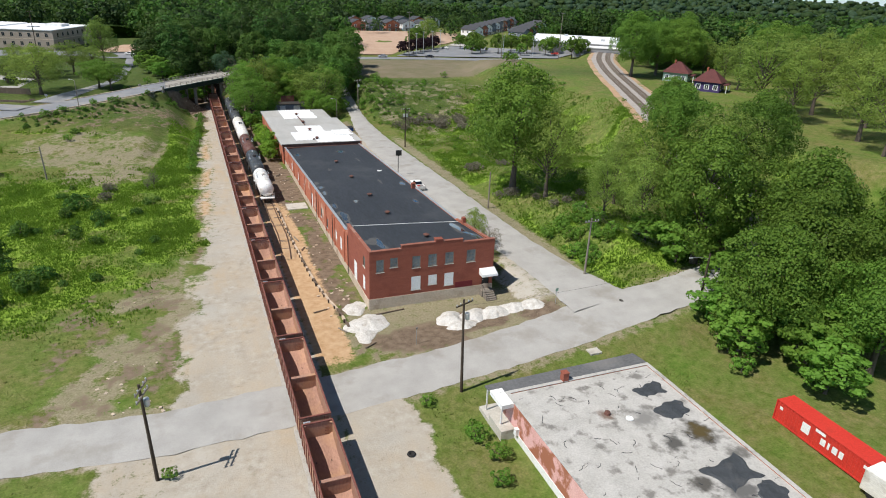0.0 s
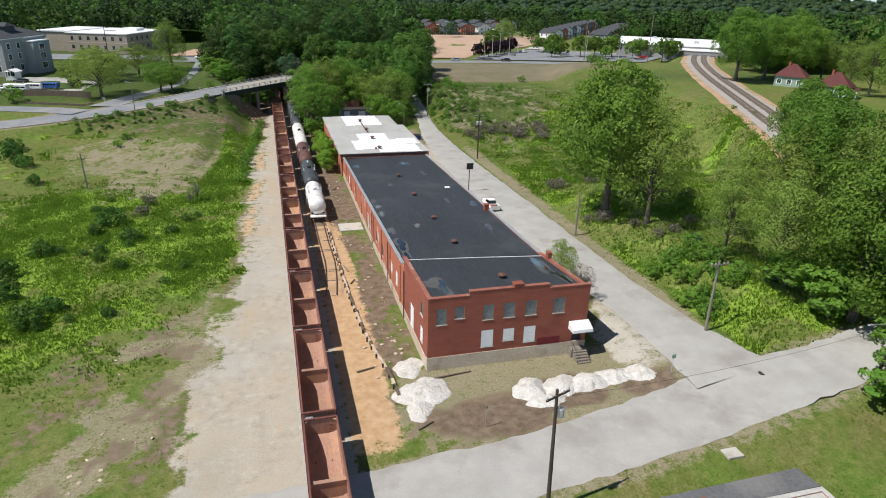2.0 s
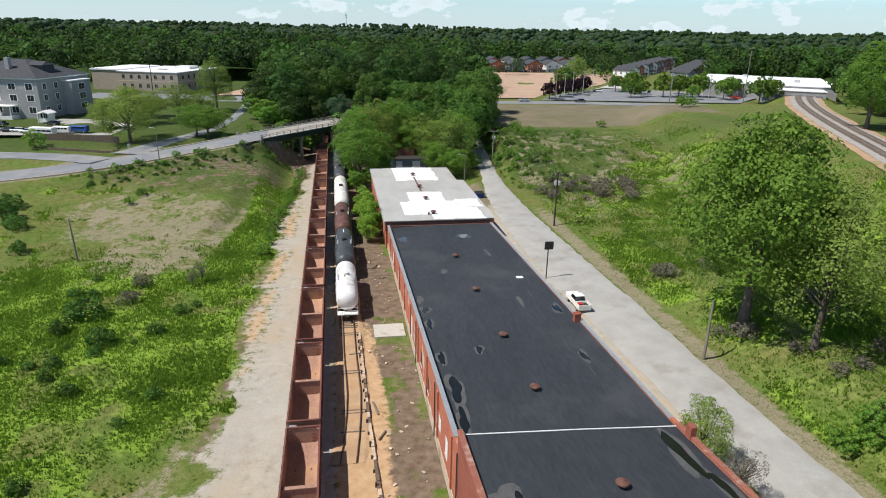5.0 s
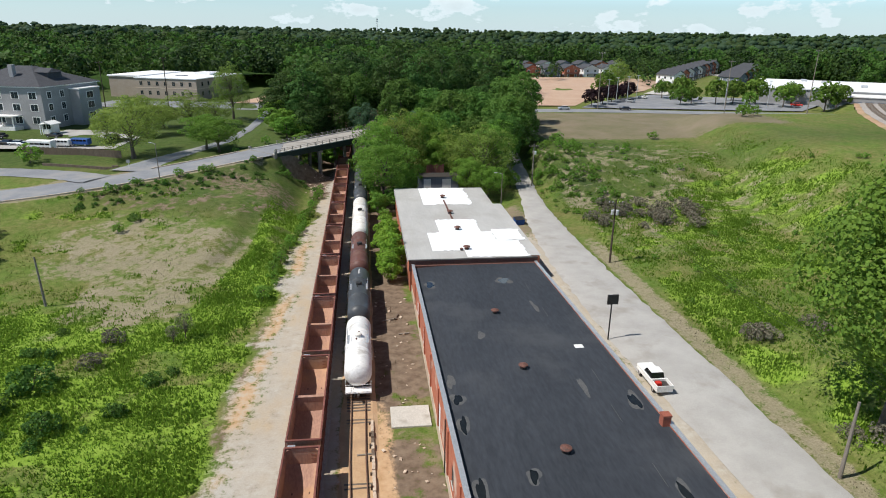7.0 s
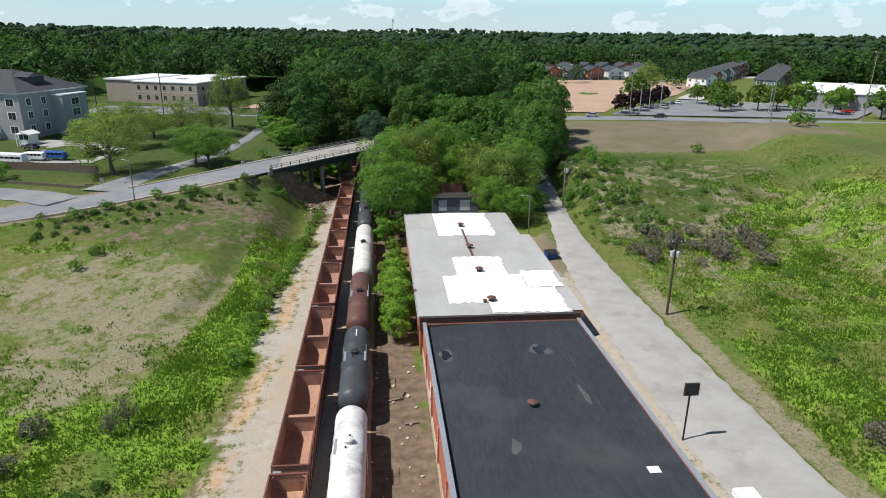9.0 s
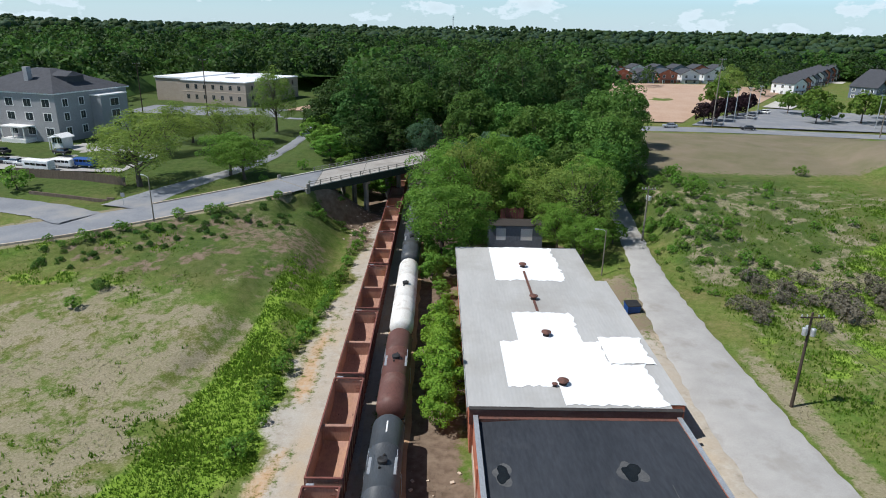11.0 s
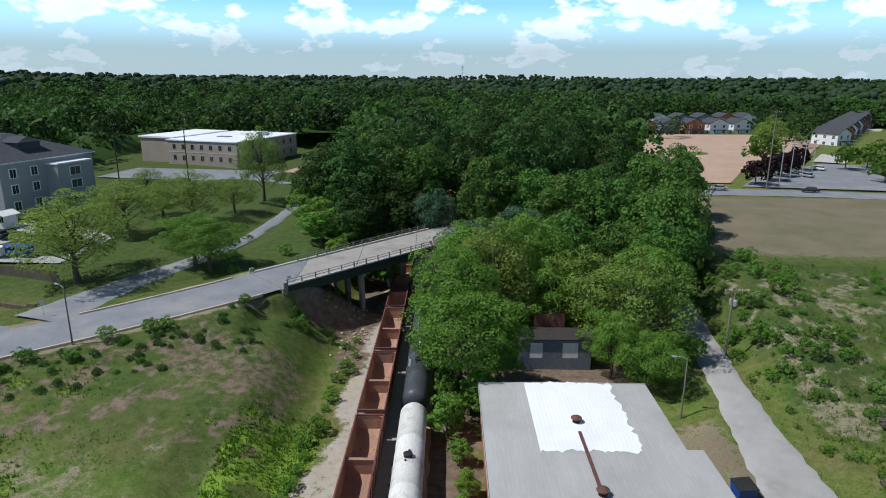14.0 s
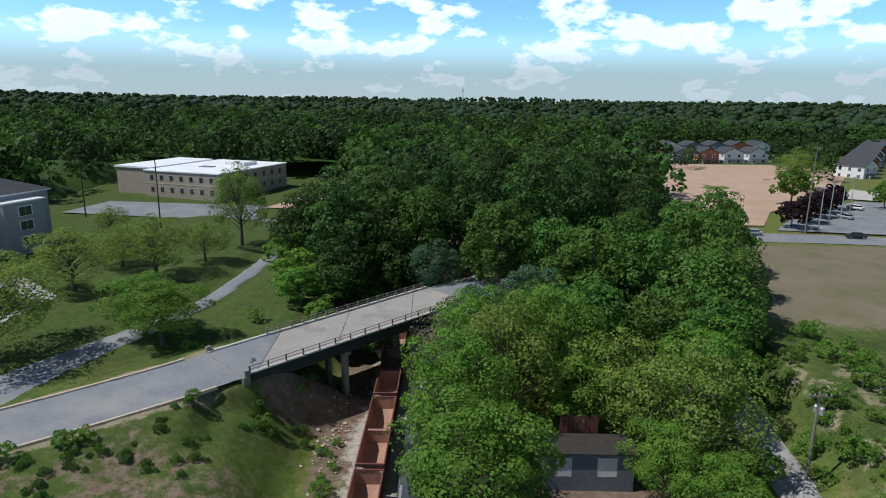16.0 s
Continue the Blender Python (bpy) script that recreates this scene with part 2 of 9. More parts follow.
M = dict(
    asphalt=surf("pale_asphalt", (0.325, 0.316, 0.300), (0.41, 0.40, 0.382), 0.3, 9.0, 0.92, 0.05, (0.285, 0.268, 0.24), 0.2, 0.53, 0.70, grain=0.25),
    asphalt2=surf("blue_asphalt", (0.185, 0.195, 0.215), (0.245, 0.255, 0.27), 0.2, 3.0, 0.92, 0.08, (0.30, 0.285, 0.265), 0.1, 0.52, 0.75, grain=0.25),
    darktar=surf("dark_asphalt", (0.10, 0.105, 0.11), (0.16, 0.16, 0.165), 0.2, 3.0, 0.92, 0.08, (0.22, 0.21, 0.2), 0.08, 0.5, 0.75),
    concrete=surf("concrete", (0.42, 0.40, 0.36), (0.55, 0.53, 0.48), 0.5, 8.0, 0.9, 0.15, (0.28, 0.25, 0.21), 0.5, 0.52, 0.75),
    oldconc=surf("stained_concrete", (0.20, 0.19, 0.17), (0.30, 0.285, 0.255), 0.6, 8.0, 0.92, 0.15, (0.13, 0.12, 0.105), 0.6, 0.5, 0.75),
    fascia=surf("dark_green_girder", (0.012, 0.028, 0.024), (0.022, 0.042, 0.036), 0.8, 8.0, 0.6, 0.05, (0.05, 0.045, 0.035), 0.8, 0.58, 0.8),
    deck=surf("bridge_deck", (0.29, 0.27, 0.245), (0.37, 0.35, 0.32), 0.3, 5.0, 0.92, 0.08, (0.23, 0.21, 0.19), 0.2),
    brick=surf("red_brick", (0.245, 0.072, 0.047), (0.315, 0.102, 0.066), 0.6, 6.0, 0.9, 0.3, (0.21, 0.06, 0.042), 0.35, 0.52, 0.75, stretch=(1, 1, 3.5)),
    brick_old=surf("weathered_brick", (0.36, 0.10, 0.055), (0.46, 0.17, 0.10), 0.7, 6.0, 0.9, 0.3, (0.55, 0.43, 0.34), 0.3, 0.56, 0.7, stretch=(1, 1, 3.0)),
    coping=surf("clay_coping", (0.24, 0.085, 0.06), (0.32, 0.13, 0.09), 1.0, 8.0, 0.8, 0.2, (0.45, 0.36, 0.30), 0.8, 0.55, 0.75),
    found=surf("rendered_base", (0.48, 0.38, 0.29), (0.58, 0.49, 0.39), 0.6, 6.0, 0.92, 0.2, (0.30, 0.21, 0.15), 0.5, 0.52, 0.75),
    tar=surf("black_membrane", (0.026, 0.030, 0.037), (0.041, 0.046, 0.055), 0.15, 2.0, 0.75, 0.1, (0.070, 0.074, 0.080), 0.10, 0.52, 0.8, stretch=(1.6, 0.35, 1), spec=0.25),
    tar_wet=surf("puddle_water", (0.010, 0.012, 0.012), (0.014, 0.016, 0.016), 0.5, 2.0, 0.08, 0.0, spec=0.5),
    tar_rim=surf("dried_silt", (0.065, 0.068, 0.07), (0.105, 0.105, 0.105), 0.8, 6.0, 0.9, 0.1),
    tinroof=surf("weathered_tin", (0.38, 0.375, 0.36), (0.45, 0.445, 0.43), 0.15, 2.0, 0.65, 0.02, (0.33, 0.315, 0.29), 0.12, 0.5, 0.75, stretch=(2.0, 0.4, 1), grain=0.15),
    whitecoat=surf("white_coating", (0.82, 0.83, 0.84), (0.88, 0.89, 0.90), 0.12, 3.0, 0.55, 0.02, (0.70, 0.73, 0.76), 0.12, 0.5, 0.75, stretch=(2.2, 0.5, 1), grain=0.12),
    gravelroof=surf("old_gravel_roof", (0.37, 0.36, 0.335), (0.50, 0.485, 0.46), 0.5, 5.0, 0.95, 0.12, (0.20, 0.19, 0.175), 0.55, 0.54, 0.66, grain=0.35),
    pinkwall=surf("peeling_pink_paint", (0.62, 0.32, 0.29), (0.70, 0.43, 0.40), 0.5, 8.0, 0.9, 0.2, (0.34, 0.13, 0.075), 0.35, 0.47, 0.53, stretch=(1, 1, 1.4)),
    white=surf("white_paint", (0.72, 0.72, 0.71), (0.80, 0.80, 0.79), 0.6, 6.0, 0.6, 0.05, (0.55, 0.54, 0.52), 0.7, 0.58, 0.8),
    tankwhite=surf("grimy_white_tank", (0.70, 0.69, 0.66), (0.80, 0.79, 0.77), 0.5, 4.0, 0.5, 0.05, (0.40, 0.37, 0.33), 0.7, 0.53, 0.74, stretch=(0.7, 2.2, 0.7)),
    tankold=surf("streaked_white_tank", (0.62, 0.60, 0.55), (0.74, 0.72, 0.68), 0.6, 4.0, 0.6, 0.05, (0.40, 0.34, 0.28), 0.5, 0.52, 0.72, stretch=(3, 0.6, 3)),
    tankdark=surf("charcoal_tank", (0.045, 0.05, 0.056), (0.07, 0.076, 0.083), 0.4, 4.0, 0.45, 0.05, (0.10, 0.10, 0.10), 0.5, 0.55, 0.8, stretch=(3, 0.7, 3)),
    tankbrown=surf("brown_tank", (0.10, 0.045, 0.036), (0.14, 0.065, 0.052), 0.5, 4.0, 0.55, 0.05, (0.17, 0.11, 0.09), 0.5, 0.55, 0.8, stretch=(3, 0.7, 3)),
    rust=surf("rust_red_steel", (0.15, 0.052, 0.040), (0.21, 0.080, 0.062), 0.5, 5.0, 0.8, 0.1, (0.11, 0.045, 0.035), 0.7, 0.52, 0.75, vary=0.12),
    rustin=surf("bare_rusty_steel", (0.29, 0.165, 0.122), (0.40, 0.235, 0.175), 0.35, 4.0, 0.75, 0.1, (0.45, 0.265, 0.15), 0.28, 0.48, 0.7, vary=0.10, stretch=(1.5, 0.6, 0.5)),
    iron=surf("dark_iron", (0.03, 0.028, 0.027), (0.06, 0.052, 0.047), 2.0, 12.0, 0.7, 0.1),
    rail=surf("rusty_rail", (0.11, 0.065, 0.045), (0.17, 0.10, 0.07), 2.0, 12.0, 0.6, 0.1),
    tie=surf("old_sleeper", (0.10, 0.08, 0.065), (0.17, 0.14, 0.115), 1.5, 12.0, 0.95, 0.2, vary=0.2),
    ballast=surf("ballast", (0.27, 0.25, 0.225), (0.42, 0.39, 0.35), 1.5, 9.0, 0.95, 0.5, (0.42, 0.29, 0.17), 0.15, 0.5, 0.75),
    clay=surf("orange_clay", (0.40, 0.25, 0.135), (0.50, 0.35, 0.22), 0.4, 6.0, 0.95, 0.15, (0.34, 0.225, 0.14), 0.25, 0.5, 0.7, grain=0.25),
    pile=surf("white_gravel", (0.50, 0.48, 0.45), (0.70, 0.68, 0.65), 1.6, 6.0, 0.95, 0.6, (0.42, 0.38, 0.33), 1.1, 0.52, 0.72, depth=0.12),
    wood=surf("weathered_wood", (0.10, 0.075, 0.055), (0.17, 0.13, 0.10), 1.0, 10.0, 0.9, 0.2, stretch=(2, 2, 0.3)),
    polewood=surf("creosote_pole", (0.045, 0.032, 0.024), (0.085, 0.062, 0.046), 1.0, 10.0, 0.9, 0.2, stretch=(4, 4, 0.4)),
    greywood=surf("grey_pole", (0.17, 0.145, 0.12), (0.25, 0.22, 0.185), 1.0, 10.0, 0.9, 0.2, stretch=(4, 4, 0.4)),
    steel=surf("galvanised", (0.45, 0.46, 0.47), (0.58, 0.59, 0.60), 3.0, 12.0, 0.45, 0.03, metal=0.6),
    dark=surf("dark_metal", (0.018, 0.018, 0.019), (0.035, 0.034, 0.034), 2.0, 10.0, 0.6, 0.05),
    rubber=surf("tyre_rubber", (0.015, 0.015, 0.016), (0.03, 0.03, 0.03), 3.0, 12.0, 0.85, 0.1),
    vent=surf("rusty_vent", (0.10, 0.045, 0.036), (0.17, 0.08, 0.06), 3.0, 12.0, 0.75, 0.1, (0.07, 0.045, 0.04), 2.0),
    redbox=surf("red_container", (0.52, 0.035, 0.025), (0.60, 0.05, 0.035), 0.5, 6.0, 0.5, 0.05, (0.36, 0.03, 0.025), 0.5, 0.55, 0.8),
    bluebin=surf("blue_paint", (0.02, 0.07, 0.26), (0.03, 0.10, 0.33), 1.5, 9.0, 0.5, 0.05),
    maroon=surf("maroon_board", (0.13, 0.015, 0.02), (0.17, 0.025, 0.03), 1.0, 9.0, 0.7, 0.05),
    shingle=surf("dark_shingles", (0.045, 0.047, 0.053), (0.075, 0.078, 0.087), 0.8, 6.0, 0.9, 0.15),
    redroof=surf("red_shingles", (0.085, 0.030, 0.030), (0.125, 0.044, 0.042), 0.8, 6.0, 0.9, 0.15),
    siding=surf("grey_siding", (0.27, 0.27, 0.275), (0.33, 0.33, 0.335), 0.5, 6.0, 0.8, 0.1),
    slate=surf("slate_siding", (0.13, 0.15, 0.18), (0.19, 0.21, 0.25), 0.3, 4.0, 0.8, 0.1),
    tan=surf("tan_brick", (0.33, 0.275, 0.225), (0.40, 0.345, 0.29), 0.5, 6.0, 0.9, 0.15),
    purple=surf("purple_siding", (0.045, 0.03, 0.10), (0.065, 0.045, 0.14), 0.5, 6.0, 0.8, 0.1),
    green=surf("green_siding", (0.22, 0.31, 0.24), (0.28, 0.37, 0.30), 0.5, 6.0, 0.8, 0.1),
    bark=surf("bark", (0.075, 0.058, 0.045), (0.13, 0.105, 0.085), 1.5, 9.0, 0.95, 0.4, stretch=(3, 3, 0.6)),
    pane=glass("window_glass", (0.03, 0.04, 0.045)),
    carglass=glass("car_glass", (0.012, 0.014, 0.016), 0.05),
    greypane=surf("dusty_pane", (0.12, 0.14, 0.15), (0.22, 0.25, 0.26), 0.9, 3.0, 0.25, 0.0, spec=0.6),
    oak=leaves("oak_leaves", (0.108, 0.204, 0.027), (0.168, 0.284, 0.042), 0.20, 0.40),
    spring=leaves("spring_leaves", (0.193, 0.277, 0.051), (0.268, 0.362, 0.075), 0.15, 0.42),
    fresh=leaves("fresh_leaves", (0.132, 0.265, 0.034), (0.198, 0.355, 0.056), 0.15, 0.45),
    lime=leaves("lime_leaves", (0.198, 0.340, 0.036), (0.285, 0.440, 0.055), 0.12, 0.45),
    # the woods' deep green is darkened to carry the shade of a cloud
    deep=leaves("shaded_deep_leaves", (0.047, 0.100, 0.020), (0.074, 0.142, 0.030), 0.3, 0.35),
    # oak green taken darker, for cloud shade on trees beyond the bridge
    mid=leaves("summer_leaves", (0.073, 0.160, 0.026), (0.116, 0.220, 0.040), 0.25, 0.38),
    # far crowns: cloud shade put into the leaf colour
    shadedleaf=leaves("cloud_shaded_leaves", (0.030, 0.060, 0.016), (0.052, 0.090, 0.024), 0.2, 0.3),
    # the blue cast of distant haze is mixed into this leaf colour
    hazeleaf=leaves("far_hazy_leaves", (0.036, 0.070, 0.034), (0.058, 0.098, 0.048), 0.1, 0.3),
    bluegreen=leaves("blue_green_leaves", (0.075, 0.150, 0.075), (0.120, 0.210, 0.105), 0.15, 0.38),
    greyleaf=leaves("grey_twigs", (0.16, 0.145, 0.105), (0.25, 0.23, 0.17), 0.15),
    plum=leaves("plum_leaves", (0.016, 0.007, 0.010), (0.030, 0.012, 0.016), 0.15, 0.15),
    grass=leaves("grass_blades", (0.150, 0.205, 0.042), (0.245, 0.285, 0.085), 0.0, 0.55),
    lush=leaves("lush_weeds", (0.112, 0.215, 0.018), (0.222, 0.350, 0.044), 0.0, 0.52),
    straw=leaves("dead_stalks", (0.25, 0.22, 0.15), (0.36, 0.325, 0.24), 0.0, 0.4),
)


blotted(M["gravelroof"], [(44.4, 35.6, 2.6, (0.045, 0.042, 0.036)), (44.6, 35.7, 1.6, (0.085, 0.062, 0.020)), (41.0, 34.9, 1.6, (0.06, 0.058, 0.053)), (39.6, 29.6, 1.7, (0.06, 0.055, 0.048)), (40.6, 39.4, 2.2, (0.20, 0.195, 0.185)), (37.0, 40.8, 1.1, (0.16, 0.11, 0.085)), (42.6, 27.5, 3.0, (0.10, 0.098, 0.095)), (45.8, 31.8, 1.6, (0.13, 0.125, 0.115))])


# ---- mesh building ----
class Build:
    """Collects vertices and faces of one mesh."""

    def __init__(self):
        self.v, self.f = [], []

    def add(self, vs, fs):
        n = len(self.v)
        self.v += [tuple(p) for p in vs]
        self.f += [tuple(i + n for i in f) for f in fs]
        return self

    def box(self, x0, x1, y0, y1, z0, z1, m=None, bevel=0.0):
        b = min(bevel, (x1 - x0) / 3, (y1 - y0) / 3, (z1 - z0) / 3)
        if b <= 0:
            vs = [(x, y, z) for z in (z0, z1) for y in (y0, y1) for x in (x0, x1)]
            fs = [(0, 2, 3, 1), (4, 5, 7, 6), (0, 1, 5, 4), (2, 6, 7, 3), (0, 4, 6, 2), (1, 3, 7, 5)]
        else:
            ring = lambda i, z: [(x0 + i, y0 + b, z), (x0 + b, y0 + i, z), (x1 - b, y0 + i, z), (x1 - i, y0 + b, z), (x1 - i, y1 - b, z), (x1 - b, y1 - i, z), (x0 + b, y1 - i, z), (x0 + i, y1 - b, z)]
            vs = ring(b * 0.6, z0) + ring(0, z0 + b) + ring(0, z1 - b) + ring(b * 0.6, z1)
            fs = [tuple(range(7, -1, -1)), tuple(range(24, 32))]
            for k in range(3):
                fs += [(8 * k + i, 8 * k + (i + 1) % 8, 8 * k + 8 + (i + 1) % 8, 8 * k + 8 + i) for i in range(8)]
        if m is not None:
            vs = [m @ Vector(p) for p in vs]
        return self.add(vs, fs)

    def tube(self, a, b, r0, r1=None, n=10, caps=True):
        r1 = r0 if r1 is None else r1
        a, b = Vector(a), Vector(b)
        d = (b - a).normalized()
        u = d.orthogonal().normalized()
        w = d.cross(u)
        vs = [p + (u * math.cos(2 * math.pi * k / n) + w * math.sin(2 * math.pi * k / n)) * r for p, r in ((a, r0), (b, r1)) for k in range(n)]
        fs = [(k, (k + 1) % n, n + (k + 1) % n, n + k) for k in range(n)]
        if caps:
            fs += [tuple(range(n - 1, -1, -1)), tuple(range(n, 2 * n))]
        return self.add(vs, fs)

    def path(self, pts, r, n=5):
        for a, b in zip(pts, pts[1:]):
            self.tube(a, b, r, r, n, True)
        return self

    def lathe(self, profile, axis="z", n=24, at=(0, 0, 0)):
        vs, fs = [], []
        for h, r in profile:
            for k in range(n):
                c, s = math.cos(2 * math.pi * k / n) * r, math.sin(2 * math.pi * k / n) * r
                p = (c, s, h) if axis == "z" else (s, h, c)
                vs.append((p[0] + at[0], p[1] + at[1], p[2] + at[2]))
        for j in range(len(profile) - 1):
            fs += [(j * n + k, j * n + (k + 1) % n, j * n + n + (k + 1) % n, j * n + n + k) for k in range(n)]
        fs += [tuple(range(n - 1, -1, -1)), tuple(range((len(profile) - 1) * n, len(profile) * n))]
        return self.add(vs, fs)

    def prism(self, outline, z0, z1):
        """An upright prism over a convex or simple outline of (x, y)."""
        n = len(outline)
        vs = [(x, y, z0) for x, y in outline] + [(x, y, z1) for x, y in outline]
        fs = [tuple(range(n - 1, -1, -1)), tuple(range(n, 2 * n))] + [(k, (k + 1) % n, n + (k + 1) % n, n + k) for k in range(n)]
        return self.add(vs, fs)

    def mesh(self, name, material, smooth=False):
        me = bpy.data.meshes.new(name)
        me.from_pydata(self.v, [], self.f)
        me.materials.append(material)
        if smooth:
            me.polygons.foreach_set("use_smooth", [True] * len(me.polygons))
        me.update()
        return me


def part(name, b, material, parent=None, label="", smooth=False, at=None):
    ob = new(name, b.mesh(name, material, smooth) if isinstance(b, Build) else b)
    if parent is not None:
        ob.parent = parent
    if at is not None:
        ob.matrix_basis = at
    return tagged(ob, label)


def thing(name, at, label, category, group=""):
    ob = new(name)
    ob.empty_display_size = 0.2
    ob.matrix_basis = at if isinstance(at, Matrix) else pose(*at)
    return tagged(ob, label, category, group)


def raw(name, V, F, material, smooth=False):
    """A mesh from arrays of triangles or quads."""
    me = bpy.data.meshes.new(name)
    V, F = np.asarray(V, np.float32), np.asarray(F, np.int32)
    k = F.shape[1]
    me.vertices.add(len(V))
    me.vertices.foreach_set("co", V.ravel())
    me.loops.add(F.size)
    me.loops.foreach_set("vertex_index", F.ravel())
    me.polygons.add(len(F))
    me.polygons.foreach_set("loop_start", np.arange(0, F.size, k, dtype=np.int32))
    me.polygons.foreach_set("loop_total", np.full(len(F), k, np.int32))
    if smooth:
        me.polygons.foreach_set("use_smooth", np.ones(len(F), bool))
    me.materials.append(material)
    me.update()
    me.validate()
    return me


# ---- the lie of the land ----
def sstep(a, b, v):
    t = np.clip((np.asarray(v, float) - a) / (b - a), 0, 1)
    return t * t * (3 - 2 * t)


STREET = [(-120, 64, 0.0, 7.5), (-60, 61.5, 0.0, 7.5), (-20, 58.8, 0.05, 7.3), (-7, 57.2, 0.1, 7.6), (12, 58.4, 0.15, 8), (27, 59.6, 0.45, 8), (42, 61.8, 0.9, 8.4), (54, 64.2, 1.5, 9.6), (66, 65.4, 2.2, 8), (80, 68.5, 2.8, 6.5), (120, 79, 3.5, 6.5)]
LANE = [(55, 66.5, 1.55, 12.5), (54, 72, 1.6, 10.4), (53.0, 80, 1.7, 8.6), (51.6, 95, 1.8, 8.4), (51.2, 112, 1.7, 8.6), (50.4, 135, 1.6, 9.8), (50.2, 163, 1.3, 9.0), (50.8, 180, 1.1, 8.2), (51.9, 198, 1.1, 6.6), (53.2, 210, 1.5, 4.9), (55, 230, 2.8, 4.6), (57, 252, 5, 4.4), (60, 275, 8, 4.4)]
OVER = [(-140, 180, 3.5, 11), (-75, 199, 5.0, 11), (-52, 208.5, 5.9, 11.5), (-42, 214, 6.4, 11), (-33, 219.0, 7.1, 10.5), (-25, 224, 7.8, 10.5), (-17, 229.5, 8.5, 10.5), (-11.4, 234.6, 8.85, 10.5)]
DECK = [(-11.4, 234.6, 8.85, 10.5), (0, 246, 9.3, 10.5), (16, 262, 9.7, 10.5)]
AFTER = [(16, 262, 9.7, 10.5), (40, 287, 9.6, 9), (60, 310, 9.8, 9)]
DRIVE = [(-41, 222, 6.9, 9), (-36.5, 235, 7.2, 6.5), (-30, 250, 7.3, 4.6), (-25, 264, 7.4, 3.2), (-22.8, 290, 7.5, 3.2), (-23, 320, 7.6, 3.2), (-24, 350, 8, 4)]
SIDE = [(-130, 241, 5.4, 8), (-66, 225.5, 6.2, 8), (-54, 221.5, 6.3, 8), (-45, 216, 6.5, 8)]
CURVE = [(92, 82, 9.5, 15), (116, 130, 13.4, 15), (131, 161, 14, 15), (142, 182, 14, 15), (161, 219, 14, 15), (190, 268, 13.5, 15), (222, 312, 13, 15), (258, 349, 12.5, 15), (320, 392, 12.5, 15)]
HIGHWAY = [(20, 318, 10, 10), (78, 311.5, 10, 10), (104, 311.5, 10, 10), (155, 302, 10, 10), (220, 285, 10.5, 10), (400, 250, 11, 10)]


def along(way, x, y):
    """Distance to a way and its height and width at the nearest place."""
    best = np.full(np.shape(x), 1e9)
    zz, ww = np.zeros(np.shape(x)), np.zeros(np.shape(x))
    for (x0, y0, z0, w0), (x1, y1, z1, w1) in zip(way, way[1:]):
        dx, dy = x1 - x0, y1 - y0
        t = np.clip(((x - x0) * dx + (y - y0) * dy) / (dx * dx + dy * dy), 0, 1)
        d = np.hypot(x - x0 - t * dx, y - y0 - t * dy)
        near = d < best
        best = np.where(near, d, best)
        zz, ww = np.where(near, z0 + t * (z1 - z0), zz), np.where(near, w0 + t * (w1 - w0), ww)
    return best, zz, ww


def blur_noise(x, y, s, seed):
    """Smooth value noise in 0..1 on arrays."""
    def rnd(i, j):
        v = np.sin(i * 127.1 + j * 311.7 + seed * 74.7) * 43758.5453
        return v - np.floor(v)
    i, j = np.floor(x / s), np.floor(y / s)
    u, v = x / s - i, y / s - j
    u, v = u * u * (3 - 2 * u), v * v * (3 - 2 * v)
    return (rnd(i, j) * (1 - u) + rnd(i + 1, j) * u) * (1 - v) + (rnd(i, j + 1) * (1 - u) + rnd(i + 1, j + 1) * u) * v


def ditch_x(y):
    return np.interp(y, (60, 122, 133, 146, 158, 185, 210), (-30, -26.5, -23.5, -17.5, -11, -7.5, -6.5))


